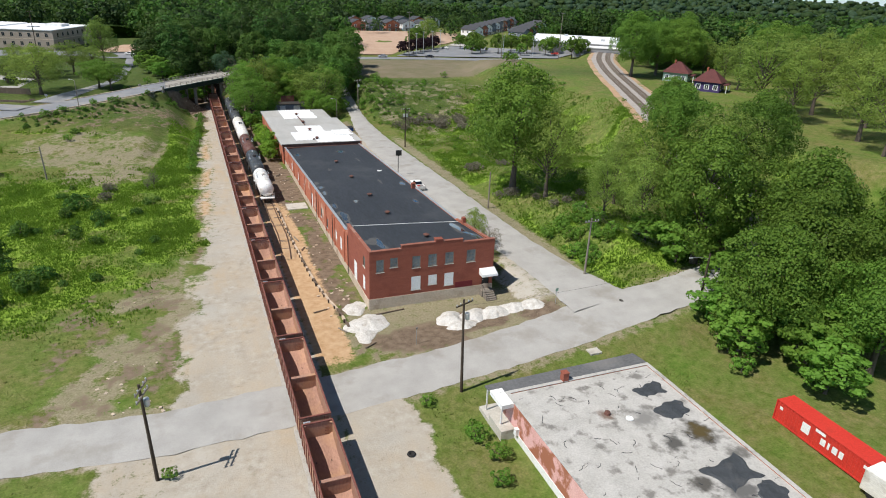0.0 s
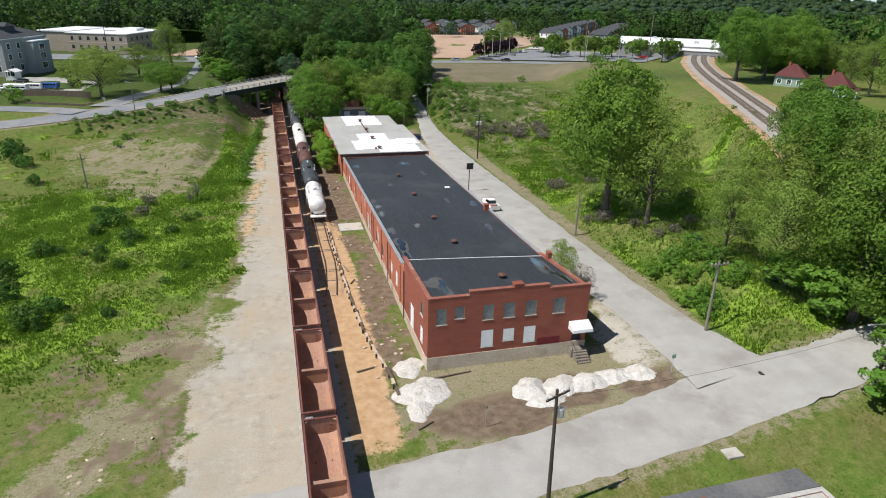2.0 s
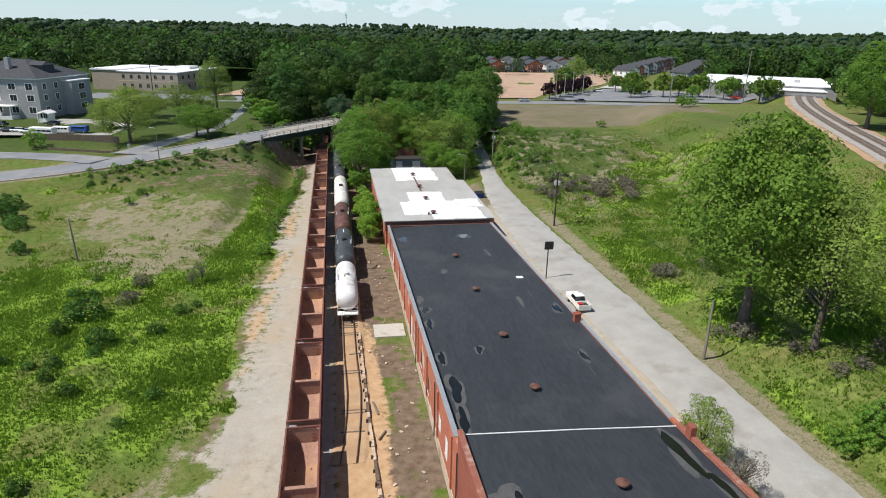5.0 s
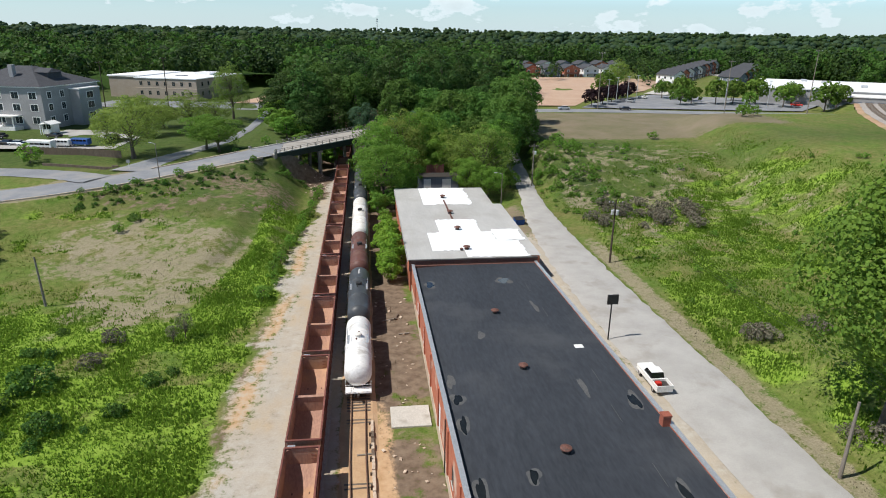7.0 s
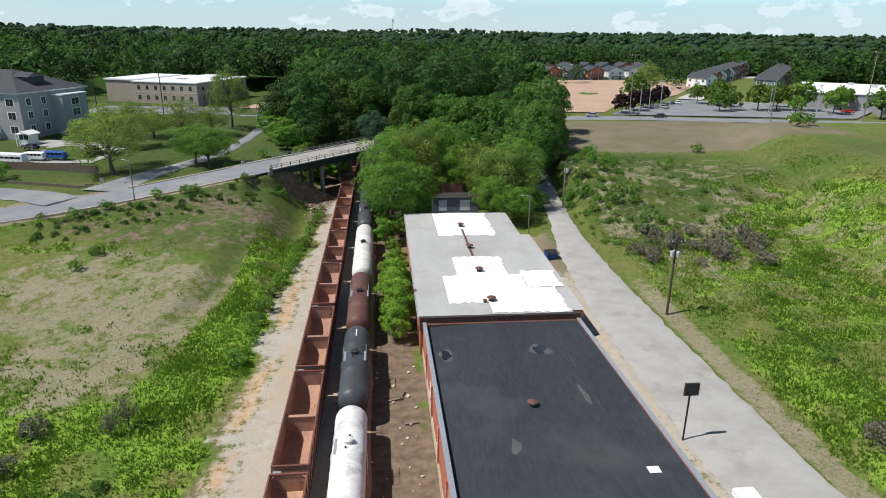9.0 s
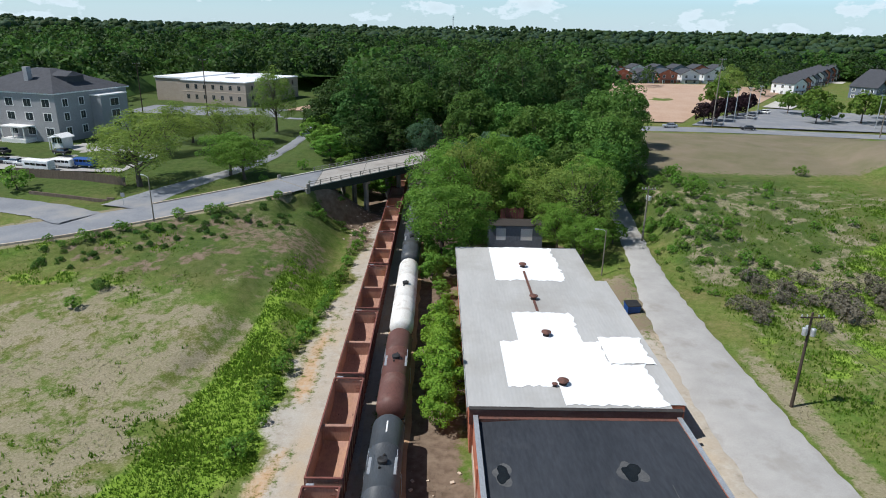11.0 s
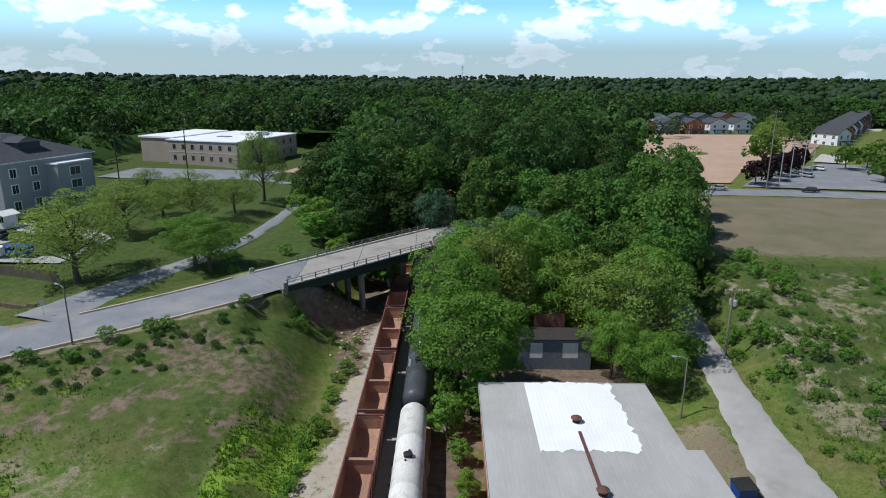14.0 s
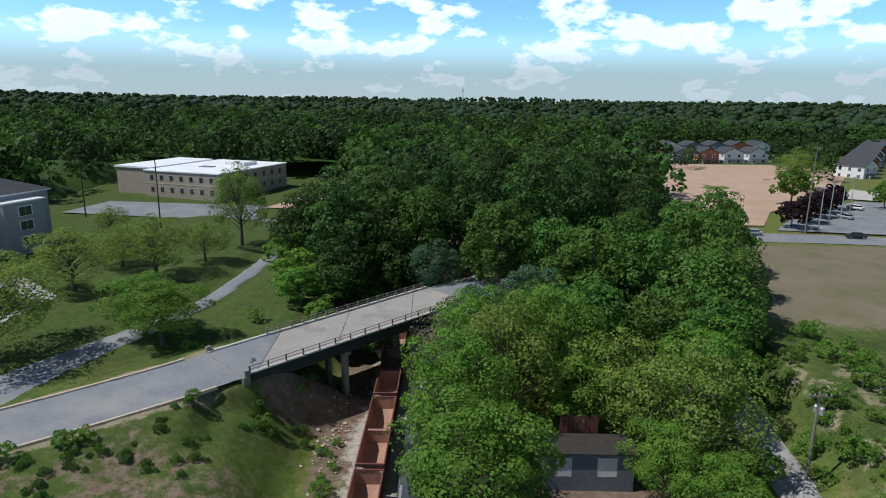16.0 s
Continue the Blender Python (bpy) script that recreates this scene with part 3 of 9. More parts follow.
def H(x, y):
    """Height of the ground."""
    x, y = np.asarray(x, float), np.asarray(y, float)
    wl = sstep(np.interp(y, (60, 105, 140, 165, 240), (-6, -4, -2, 0, 1)), np.interp(y, (60, 105, 140, 165, 240), (-16, -14, -9, -6, -9)), x)
    left = -0.6 * sstep(70, 100, y) + 6.4 * sstep(150, 222, y) + 2.4 * sstep(222, 262, y)
    deep = np.interp(y, (60, 85, 110, 130, 150, 185, 205), (0.5, 2.5, 5.0, 5.0, 2.6, 2.2, 0.5))
    wide = np.interp(y, (60, 120, 140, 160, 210), (9, 9, 6, 3.6, 3))
    left = left - deep * np.exp(-((x - ditch_x(y)) / wide) ** 2)
    hummock = 1.7 * (blur_noise(x, y, 8.0, 51) - 0.5) + 0.9 * (blur_noise(x, y, 3.6, 52) - 0.5)
    left = left + hummock * sstep(88, 104, y) * sstep(164, 148, y) * sstep(-6, -10, x) * sstep(-60, -45, x)
    h = wl * left
    wr = sstep(42, 52, x)
    right = 1.4 * sstep(50, 80, y) + 3.6 * sstep(57, 69, x) * sstep(66, 84, y) * sstep(152, 122, y)
    right = right + 6.6 * sstep(202, 232, y) * sstep(50, 66, x) + 2.2 * sstep(228, 275, y) 
    right = np.maximum(right, 14 * sstep(92, 128, x) * sstep(330, 265, y) * sstep(20, 75, y))
    h = h + wr * right
    hill = 9.0 * sstep(252, 282, y) * sstep(52, 40, x) * (1 - sstep(0, -10, x)) * sstep(3, 14, np.abs(x - 9) + 20 * sstep(268, 290, y))
    h = h + hill
    h = h + 0.5 * np.sin(x * 0.11 + 1.3) * np.sin(y * 0.083) * (wl + wr * sstep(58, 75, x)) * 0.6
    far = sstep(360, 700, np.hypot(x, y - 60))
    h = h * (1 - far) + far * (8 + 7 * np.sin(x * 0.0021 + 1) * np.cos(y * 0.0017) + 6 * np.sin(x * 0.0047) * np.sin(y * 0.0039 + 2))
    s, lat = (x + 11.4) * 0.707 + (y - 234.6) * 0.707, np.abs((y - 234.6) * 0.707 - (x + 11.4) * 0.707)
    h = np.maximum(h, 8.2 * sstep(18.5, 3, s) * sstep(-9, -3, s) * sstep(9.5, 5.0, lat))
    for way, soft in ((STREET, 7), (LANE, 5), (OVER, 9), (DRIVE, 5), (HIGHWAY, 10), (CURVE, 8), (SIDE, 5)):
        d, z, w = along(way, x, y)
        k = sstep(w / 2 + soft, w / 2 + 0.6, d)
        if way is OVER:
            k = k * sstep(-9.5, -13, x)
        h = h * (1 - k) + (z - 0.1) * k
    return h


def hz(x, y):
    return float(H(x, y))


STRIP_Y, STRIP_X = (30, 62, 77, 90, 112, 137, 160, 185, 206, 240), (-8, -6.2, -4.6, -3.2, -1.6, -0.4, 0.6, 1.6, 3.4, 5.4)


def masks(x, y):
    """Shares of gravel, orange dirt, dry grass, lush weeds, brown soil and mown meadow."""
    n1 = blur_noise(x, y, 5.0, 1) * 0.6 + blur_noise(x, y, 1.7, 2) * 0.4
    n2 = blur_noise(x, y, 11.0, 3) * 0.6 + blur_noise(x, y, 3.1, 4) * 0.4
    wob = (n1 - 0.5) * 4
    patchy = sstep(0.46, 0.62, blur_noise(x, y, 2.1, 12) * 0.6 + blur_noise(x, y, 0.9, 13) * 0.4)
    edge = np.interp(y, STRIP_Y, STRIP_X)
    rag = wob + (n2 - 0.5) * np.interp(y, (50, 70, 105, 130), (3, 9, 6, 2))
    gravel = sstep(-1.6, 1.6, x - edge + rag) * sstep(12.0, 10.6, x) * sstep(262, 250, y)
    gravel = np.maximum(gravel, sstep(0.3, -0.6, np.abs(x - 15.5) - 4.5 + wob * 0.6) * sstep(62, 54, y) * sstep(20, 30, y))
    gravel = np.maximum(gravel, 0.8 * sstep(2.5, 0.5, np.hypot((x + 4) / 1.6, (y - 53) / 1.0) - 5 + wob))
    orange = sstep(10.6, 11.8, x) * sstep(17.5, 15.5, x + wob * 0.4) * sstep(62, 68, y) * sstep(138, 118, y)
    orange = np.maximum(orange, 0.85 * sstep(1.4, -2.0, np.abs(x - edge - 1.6 + rag * 0.5) - 1.5) * sstep(66, 80, y) * sstep(205, 180, y) * sstep(0.3, 0.6, n2))
    ds, _, ws = along(STREET, x, y)
    dry = 0.6 * sstep(ws / 2 + 2.6, ws / 2 + 0.4, ds + wob * 0.6)
    dry = np.maximum(dry, 0.8 * sstep(1.1, 0.55, np.hypot((x + 10) / 9, (y - 78) / 24) + (n2 - 0.5) * 1.5) * sstep(0.3, 0.6, n1))
    dry = np.maximum(dry, 0.7 * sstep(0.5, -1.5, np.abs(x - edge + 1.6 + wob * 0.5) - 1.2) * sstep(58, 66, y) * sstep(205, 180, y) * sstep(0.2, 0.55, n1))
    dry = np.maximum(dry, sstep(1.1, 0.6, np.hypot((x + 22) / 21, (y - 173) / 24) + (n2 - 0.5) * 1.5) * (0.42 + 0.45 * patchy))
    dry = np.maximum(dry, 0.3 * sstep(1.1, 0.7, np.hypot((x + 12) / 13, (y - 214) / 14) + (n2 - 0.5)))
    dry = np.maximum(dry, 0.85 * sstep(1.2, 0.8, np.hypot((x - 35) / 23, (y - 70) / 9.5) + (n1 - 0.5) * 0.7))
    do, _, wo = along(OVER, x, y)
    dry = np.maximum(dry, 0.9 * sstep(wo / 2 + 1.9, wo / 2 + 0.9, do + wob * 0.15) * sstep(-9, -13, x))
    lush = sstep(1.15, 0.75, np.hypot((x + 27) / 25, (y - 122) / 40) + (n1 - 0.5) * 0.5)
    lush = np.maximum(lush, sstep(57.5, 61, x + wob * 0.3) * sstep(60, 72, y) * sstep(245, 205, y) * sstep(128, 112, x) * (0.25 + 0.75 * sstep(0.35, 0.6, n2)) * (1 - 0.75 * sstep(190, 215, y) * sstep(98, 82, x)))
    lush = np.maximum(lush, 0.85 * sstep(2.6, 0.8, np.abs(x - ditch_x(y) - 3.4 + wob * 0.3)) * sstep(118, 130, y) * sstep(210, 196, y))
    lush = np.maximum(lush, 0.6 * sstep(0.58, 0.7, n1) * sstep(8, -4, x) * sstep(150, 165, y) * sstep(215, 200, y))
    bankside = sstep(-1.0, 1.0, x - ditch_x(y) - 0.5 + wob * 0.3) * sstep(0.6, -0.8, x - edge + 0.6 + rag * 0.5) * sstep(98, 116, y) * sstep(212, 196, y)
    lush = np.maximum(lush, 0.95 * bankside)
    dry = dry * (1 - 0.9 * bankside)
    soil = sstep(14.0, 16.0, x) * sstep(21.8, 21.0, x) * sstep(74, 80, y) * (0.35 + 0.65 * sstep(0.35, 0.55, n1))
    soil = np.maximum(soil, sstep(1.1, 0.7, np.hypot((x - 33) / 19, (y - 67.5) / 6) + (n1 - 0.5) * 0.8) * sstep(0.32, 0.5, n2))
    soil = np.maximum(soil, 0.45 * sstep(42, 44, x) * sstep(50.5, 48.5, x) * sstep(70, 76, y) * sstep(215, 200, y))
    gravel = np.maximum(gravel, 0.8 * sstep(43, 45, x + wob * 0.4) * sstep(52, 50, x) * sstep(68, 74, y) * sstep(96, 90, y) * sstep(0.25, 0.5, n1))
    gravel = np.maximum(gravel, sstep(41, 42, x) * sstep(51, 49, x) * sstep(86, 94, y) * sstep(190, 182, y) * (0.7 + 0.3 * sstep(0.3, 0.5, n2)))
    dry = np.maximum(dry, 0.75 * sstep(41, 42, x) * sstep(50, 48, x) * sstep(180, 188, y) * sstep(208, 204, y))
    soil = np.maximum(soil, sstep(11.5, 12.5, x) * sstep(21, 19, x) * sstep(130, 140, y) * sstep(262, 240, y))
    soil = np.maximum(soil, 0.85 * sstep(4.5, 2.5, np.abs(x - 4)) * sstep(210, 228, y) * sstep(275, 262, y))
    soil = np.maximum(soil, 0.62 * sstep(1.1, 0.6, np.hypot((x + 11) / 13, (y - 213) / 13) + (n2 - 0.5) * 1.2) * (0.3 + 0.7 * blur_noise(x, y, 1.6, 14)))
    soil = np.maximum(soil, 0.85 * sstep(0.4, -1.4, np.abs(x - edge - 0.3 + rag * 0.4) - 1.0) * sstep(88, 108, y) * sstep(172, 150, y) * sstep(0.25, 0.5, n1))
    soil = np.maximum(soil, sstep(19, 21, x) * sstep(43, 41, x) * sstep(205, 208, y) * sstep(226, 222, y))
    soil = np.maximum(soil, 0.6 * patchy * sstep(186, 200, y) * sstep(228, 220, y + 0.4 * (x + 20)) * sstep(-48, -38, x) * sstep(0, -4, x))
    dry = np.maximum(dry, 0.55 * patchy * sstep(58, 62, x) * sstep(150, 190, y) * sstep(248, 238, y) * sstep(125, 105, x))
    wood = sstep(262, 275, y) * sstep(70, 58, x) * sstep(-9, -2, x)
    soil = np.maximum(soil, wood)
    verge = sstep(59.5, 57.5, x + wob * 0.2) * sstep(55, 56, x) * sstep(72, 80, y) * sstep(190, 170, y)
    dry = np.maximum(dry, 0.85 * verge)
    bank = sstep(1.2, 0.7, np.hypot((x + 3.5) / 8, (y - 238.5) / 8) + (n1 - 0.5) * 0.6)
    soil = np.maximum(soil, bank)
    mown = sstep(248, 256, y - wob * 0.4 + 0.05 * (x - 70)) * sstep(306, 300, y) * sstep(62, 70, x) * sstep(150, 138, x)
    edge_dirt = np.maximum(orange, soil) * sstep(5.5, 3.5, x - edge) * sstep(80, 90, y) * sstep(215, 200, y)
    gravel = gravel * (1 - 0.9 * edge_dirt)
    soil = np.maximum(soil, 0.55 * patchy * sstep(-24, -18, x) * sstep(-2, -5, x) * sstep(52, 58, y) * sstep(104, 92, y))
    return gravel, orange, dry, lush * (1 - 0.85 * dry) * (1 - 0.7 * sstep(0.56, 0.72, n2)), soil, mown


def ground():
    xs = np.concatenate([-np.geomspace(3000, 150, 26), np.arange(-140, -50, 3.0), np.arange(-50, 80, 0.8), np.arange(80, 340, 3.0), np.geomspace(345, 3000, 22)])
    ys = np.concatenate([np.linspace(-400, 0, 12), np.arange(8, 34, 3.0), np.arange(34, 270, 0.8), np.arange(270, 420, 3.0), np.geomspace(424, 4500, 34)])
    X, Y = np.meshgrid(xs, ys)
    fine = sstep(600, 200, np.hypot(X, Y - 130))
    Z = H(X, Y) + fine * (0.12 * (blur_noise(X, Y, 2.3, 8) - 0.5) + 0.25 * (blur_noise(X, Y, 6.5, 9) - 0.5) * (np.abs(X - 30) > 26))
    for way in (STREET, LANE, OVER, DRIVE, HIGHWAY, SIDE):
        d, z, w = along(way, X, Y)
        Z = np.where((d < w / 2 + 0.4) & ((way is not OVER) | (X < -12)), np.minimum(Z, z - 0.06), Z)
    nx, ny = len(xs), len(ys)
    i = (np.arange(ny - 1)[:, None] * nx + np.arange(nx - 1)[None]).ravel()
    F = np.stack([i, i + 1, i + nx + 1, i + nx], 1)
    m = bpy.data.materials.new("ground_cover")
    m.use_nodes = True
    t = m.node_tree
    p = t.nodes["Principled BSDF"]
    p.inputs["Roughness"].default_value, p.inputs["Specular IOR Level"].default_value = 0.95, 0.1
    fine_n, mid_n, wide_n = noise_of(t, 4.0, 0.3, 0.7, 8.0, rough=0.7), noise_of(t, 0.9, 0.35, 0.65), noise_of(t, 0.13, 0.35, 0.65)
    col = mixrgb(t, mid_n, (0.122, 0.138, 0.034), (0.205, 0.186, 0.080))
    col = mixrgb(t, wide_n, col, mixrgb(t, mid_n, (0.080, 0.145, 0.022), (0.140, 0.195, 0.042)))
    hue = t.nodes.new("ShaderNodeHueSaturation")
    lift = t.nodes.new("ShaderNodeMapRange")
    lift.inputs["To Min"].default_value, lift.inputs["To Max"].default_value = 0.62, 1.22
    t.links.new(fine_n, lift.inputs["Value"])
    t.links.new(lift.outputs[0], hue.inputs["Value"])
    t.links.new(col, hue.inputs["Color"])
    col = hue.outputs[0]
    rag = mixrgb(t, 0.45, mid_n, fine_n)
    broad = noise_of(t, 0.05, 0.4, 0.62, 5.0)
    blotch = noise_of(t, 0.28, 0.42, 0.66, 7.0)
    streak = noise_of(t, 0.55, 0.44, 0.60, 7.0, stretch=(1, 0.16, 1))
    shares = {}
    for name in ("cover_a", "cover_b"):
        a = t.nodes.new("ShaderNodeAttribute")
        a.attribute_name = name
        s = t.nodes.new("ShaderNodeSeparateColor")
        t.links.new(a.outputs["Color"], s.inputs[0])
        shares[name] = s.outputs

    def over(base, share, tone, gain=2.2):
        """Lay a tone over the base, its edge broken up by noise."""
        n = t.nodes.new("ShaderNodeMath")
        n.operation = "ADD"
        t.links.new(share, n.inputs[0])
        n.use_clamp = True
        sub = t.nodes.new("ShaderNodeMath")
        sub.operation = "MULTIPLY_ADD"
        t.links.new(rag, sub.inputs[0])
        sub.inputs[1].default_value, sub.inputs[2].default_value = 1.1, -0.55
        gate = t.nodes.new("ShaderNodeMath")
        gate.operation = "MULTIPLY"
        t.links.new(share, gate.inputs[0])
        gate.inputs[1].default_value = 1.6
        gate.use_clamp = True
        fixed = t.nodes.new("ShaderNodeMath")
        fixed.operation = "MULTIPLY"
        t.links.new(sub.outputs[0], fixed.inputs[0])
        t.links.new(gate.outputs[0], fixed.inputs[1])
        t.links.new(fixed.outputs[0], n.inputs[1])
        crisp = t.nodes.new("ShaderNodeMapRange")
        crisp.interpolation_type = "SMOOTHSTEP"
        crisp.inputs["From Min"].default_value, crisp.inputs["From Max"].default_value = 0.22, 0.72
        t.links.new(n.outputs[0], crisp.inputs["Value"])
        return mixrgb(t, crisp.outputs[0], base, tone)

    # woodland floor green, which also paints cloud shade onto the far grass
    wood_and_shade = t.nodes.new("ShaderNodeAttribute")
    wood_and_shade.attribute_name = "cover_c"
    col = mixrgb(t, wood_and_shade.outputs["Fac"], col, mixrgb(t, mid_n, (0.040, 0.068, 0.018), (0.062, 0.095, 0.028)))
    col = over(col, shares["cover_b"][0], mixrgb(t, mid_n, (0.135, 0.235, 0.022), (0.215, 0.315, 0.048)))
    col = over(col, shares["cover_a"][2], mixrgb(t, fine_n, mixrgb(t, mid_n, (0.130, 0.130, 0.060), (0.185, 0.160, 0.105)), mixrgb(t, wide_n, (0.350, 0.305, 0.215), (0.295, 0.265, 0.170))))
    col = over(col, shares["cover_b"][2], mixrgb(t, wide_n, (0.150, 0.140, 0.080), (0.205, 0.170, 0.120)))
    col = over(col, shares["cover_b"][1], mixrgb(t, mid_n, (0.125, 0.090, 0.065), (0.215, 0.165, 0.120)))
    col = over(col, shares["cover_a"][1], mixrgb(t, mid_n, (0.42, 0.265, 0.145), (0.52, 0.365, 0.225)))
    col = over(col, shares["cover_a"][0], mixrgb(t, 0.22, mixrgb(t, blotch, mixrgb(t, broad, mixrgb(t, wide_n, (0.345, 0.325, 0.285), (0.430, 0.410, 0.370)), mixrgb(t, streak, (0.405, 0.345, 0.265), (0.425, 0.335, 0.225))), mixrgb(t, mid_n, (0.300, 0.265, 0.215), (0.46, 0.435, 0.385))), mixrgb(t, fine_n, (0.26, 0.225, 0.18), (0.52, 0.47, 0.40))))
    t.links.new(col, p.inputs["Base Color"])
    bn = t.nodes.new("ShaderNodeBump")
    bn.inputs["Strength"].default_value, bn.inputs["Distance"].default_value = 0.25, 0.10
    t.links.new(fine_n, bn.inputs["Height"])
    t.links.new(bn.outputs[0], p.inputs["Normal"])
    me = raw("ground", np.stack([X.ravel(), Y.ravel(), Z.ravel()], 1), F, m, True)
    g, o, d, l, s, w = masks(X.ravel(), Y.ravel())
    for name, three in (("cover_a", (g, o, d)), ("cover_b", (l, s, w))):
        at = me.attributes.new(name, "FLOAT_COLOR", "POINT")
        at.data.foreach_set("color", np.stack([*three, np.ones_like(g)], 1).astype(np.float32).ravel())
    x, y = X.ravel(), Y.ravel()
    # meadow and lawns darkened in colour where cloud shade lies; deepwood is woodland floor
    rough = 0.95 * sstep(57, 61, x) * sstep(190, 210, y) * sstep(256, 246, y) * sstep(110, 85, x)
    rough = np.maximum(rough, 0.85 * sstep(186, 204, y + 0.35 * (x + 20)) * sstep(0, -5, x) * sstep(-60, -40, x) * sstep(236, 226, y))
    shaded_lawn = 0.8 * sstep(222, 250, y + 0.15 * np.abs(x)) * (sstep(0, -12, x) + sstep(55, 64, x) * sstep(262, 205, y) * sstep(200, 215, y) * 1.0)
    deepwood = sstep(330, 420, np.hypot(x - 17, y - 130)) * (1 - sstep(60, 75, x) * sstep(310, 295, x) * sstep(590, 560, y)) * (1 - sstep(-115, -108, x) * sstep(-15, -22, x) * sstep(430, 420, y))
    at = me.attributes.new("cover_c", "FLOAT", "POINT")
    at.data.foreach_set("value", np.maximum(np.maximum(deepwood, rough * (0.5 + 0.5 * blur_noise(x, y, 2.5, 31))), np.clip(shaded_lawn, 0, 1)).astype(np.float32))
    return tagged(new("ground", me), kind="structure")


ground()


def ribbon(name, way, material, lift=0.05, label="", thick=0.0, step=1.5, wobble=0.25):
    """A road along a way, draped, with a slightly uneven edge."""
    P = []
    for a, b in zip(way, way[1:]):
        n = max(2, int(math.hypot(b[0] - a[0], b[1] - a[1]) / step))
        P += [tuple(a[k] + (b[k] - a[k]) * i / n for k in range(4)) for i in range(n)]
    P.append(way[-1])
    A = np.array(P)
    for _ in range(4):
        A[1:-1] = (A[:-2] + 2 * A[1:-1] + A[2:]) / 4
    T = np.gradient(A[:, :2], axis=0)
    T /= np.linalg.norm(T, axis=1)[:, None]
    N = np.stack([-T[:, 1], T[:, 0]], 1)
    rng = np.random.RandomState(3)
    cross = (-1.0, -0.85, -0.4, 0.0, 0.4, 0.85, 1.0)
    V = []
    for i in range(len(A)):
        for c in cross:
            w = A[i, 3] / 2 * c + (rng.uniform(-wobble, wobble) if abs(c) == 1 else 0)
            crown = 0.05 * (1 - c * c)
            V.append((A[i, 0] + N[i, 0] * w, A[i, 1] + N[i, 1] * w, A[i, 2] + lift + crown - (0.10 if abs(c) == 1 and not thick else 0)))
    k = len(cross)
    F = [(i * k + j, i * k + k + j, i * k + k + j + 1, i * k + j + 1)[::-1] for i in range(len(A) - 1) for j in range(k - 1)]
    return tagged(new(name, raw(name, V, F, material, True)), label, kind="structure")


ribbon("road_street", STREET, M["asphalt"], 0.04)
ribbon("road_lane", LANE, M["asphalt"], 0.03)
ribbon("road_overpass", OVER, M["asphalt2"], 0.06)
ribbon("road_beyond", AFTER, M["asphalt2"], 0.06)
ribbon("road_side", SIDE, M["asphalt2"], 0.05)
ribbon("road_drive", DRIVE, M["asphalt2"], 0.03)
ribbon("road_highway", HIGHWAY, M["asphalt2"], 0.05, step=6)


def kerb(name, way, x0, x1, side):
    """A low concrete kerb along one side of a way."""
    P = [(x, y, z, w) for x, y, z, w in way]
    Q = []
    for (ax, ay, az_, aw), (bx, by, bz, bw) in zip(P, P[1:]):
        for k in range(6):
            t = k / 6
            Q.append((ax + (bx - ax) * t, ay + (by - ay) * t, az_ + (bz - az_) * t, aw + (bw - aw) * t))
    Q.append(P[-1])
    A = np.array(Q)
    for _ in range(4):
        A[1:-1] = (A[:-2] + 2 * A[1:-1] + A[2:]) / 4
    T = np.gradient(A[:, :2], axis=0)
    T /= np.linalg.norm(T, axis=1)[:, None]
    b, n = Build(), 0
    for (x, y, z, w), (u, v) in zip(A, T):
        if x0 <= x <= x1:
            for o, up in ((0.0, -0.1), (0.0, 0.2), (0.32, 0.2), (0.32, -0.2)):
                d = side * (w / 2 + o - 0.1)
                b.v.append((x - v * d, y + u * d, z + up))
            n += 1
    for i in range(n - 1):
        b.f += [(4 * i + j, 4 * i + j + 1, 4 * i + 5 + j, 4 * i + 4 + j) for j in range(3)]
    tagged(new(name, b.mesh(name, M["found"])), kind="structure")


kerb("trim_kerb_south", OVER, -140, -14, -1)
kerb("trim_kerb_north", OVER, -34, -14, 1)


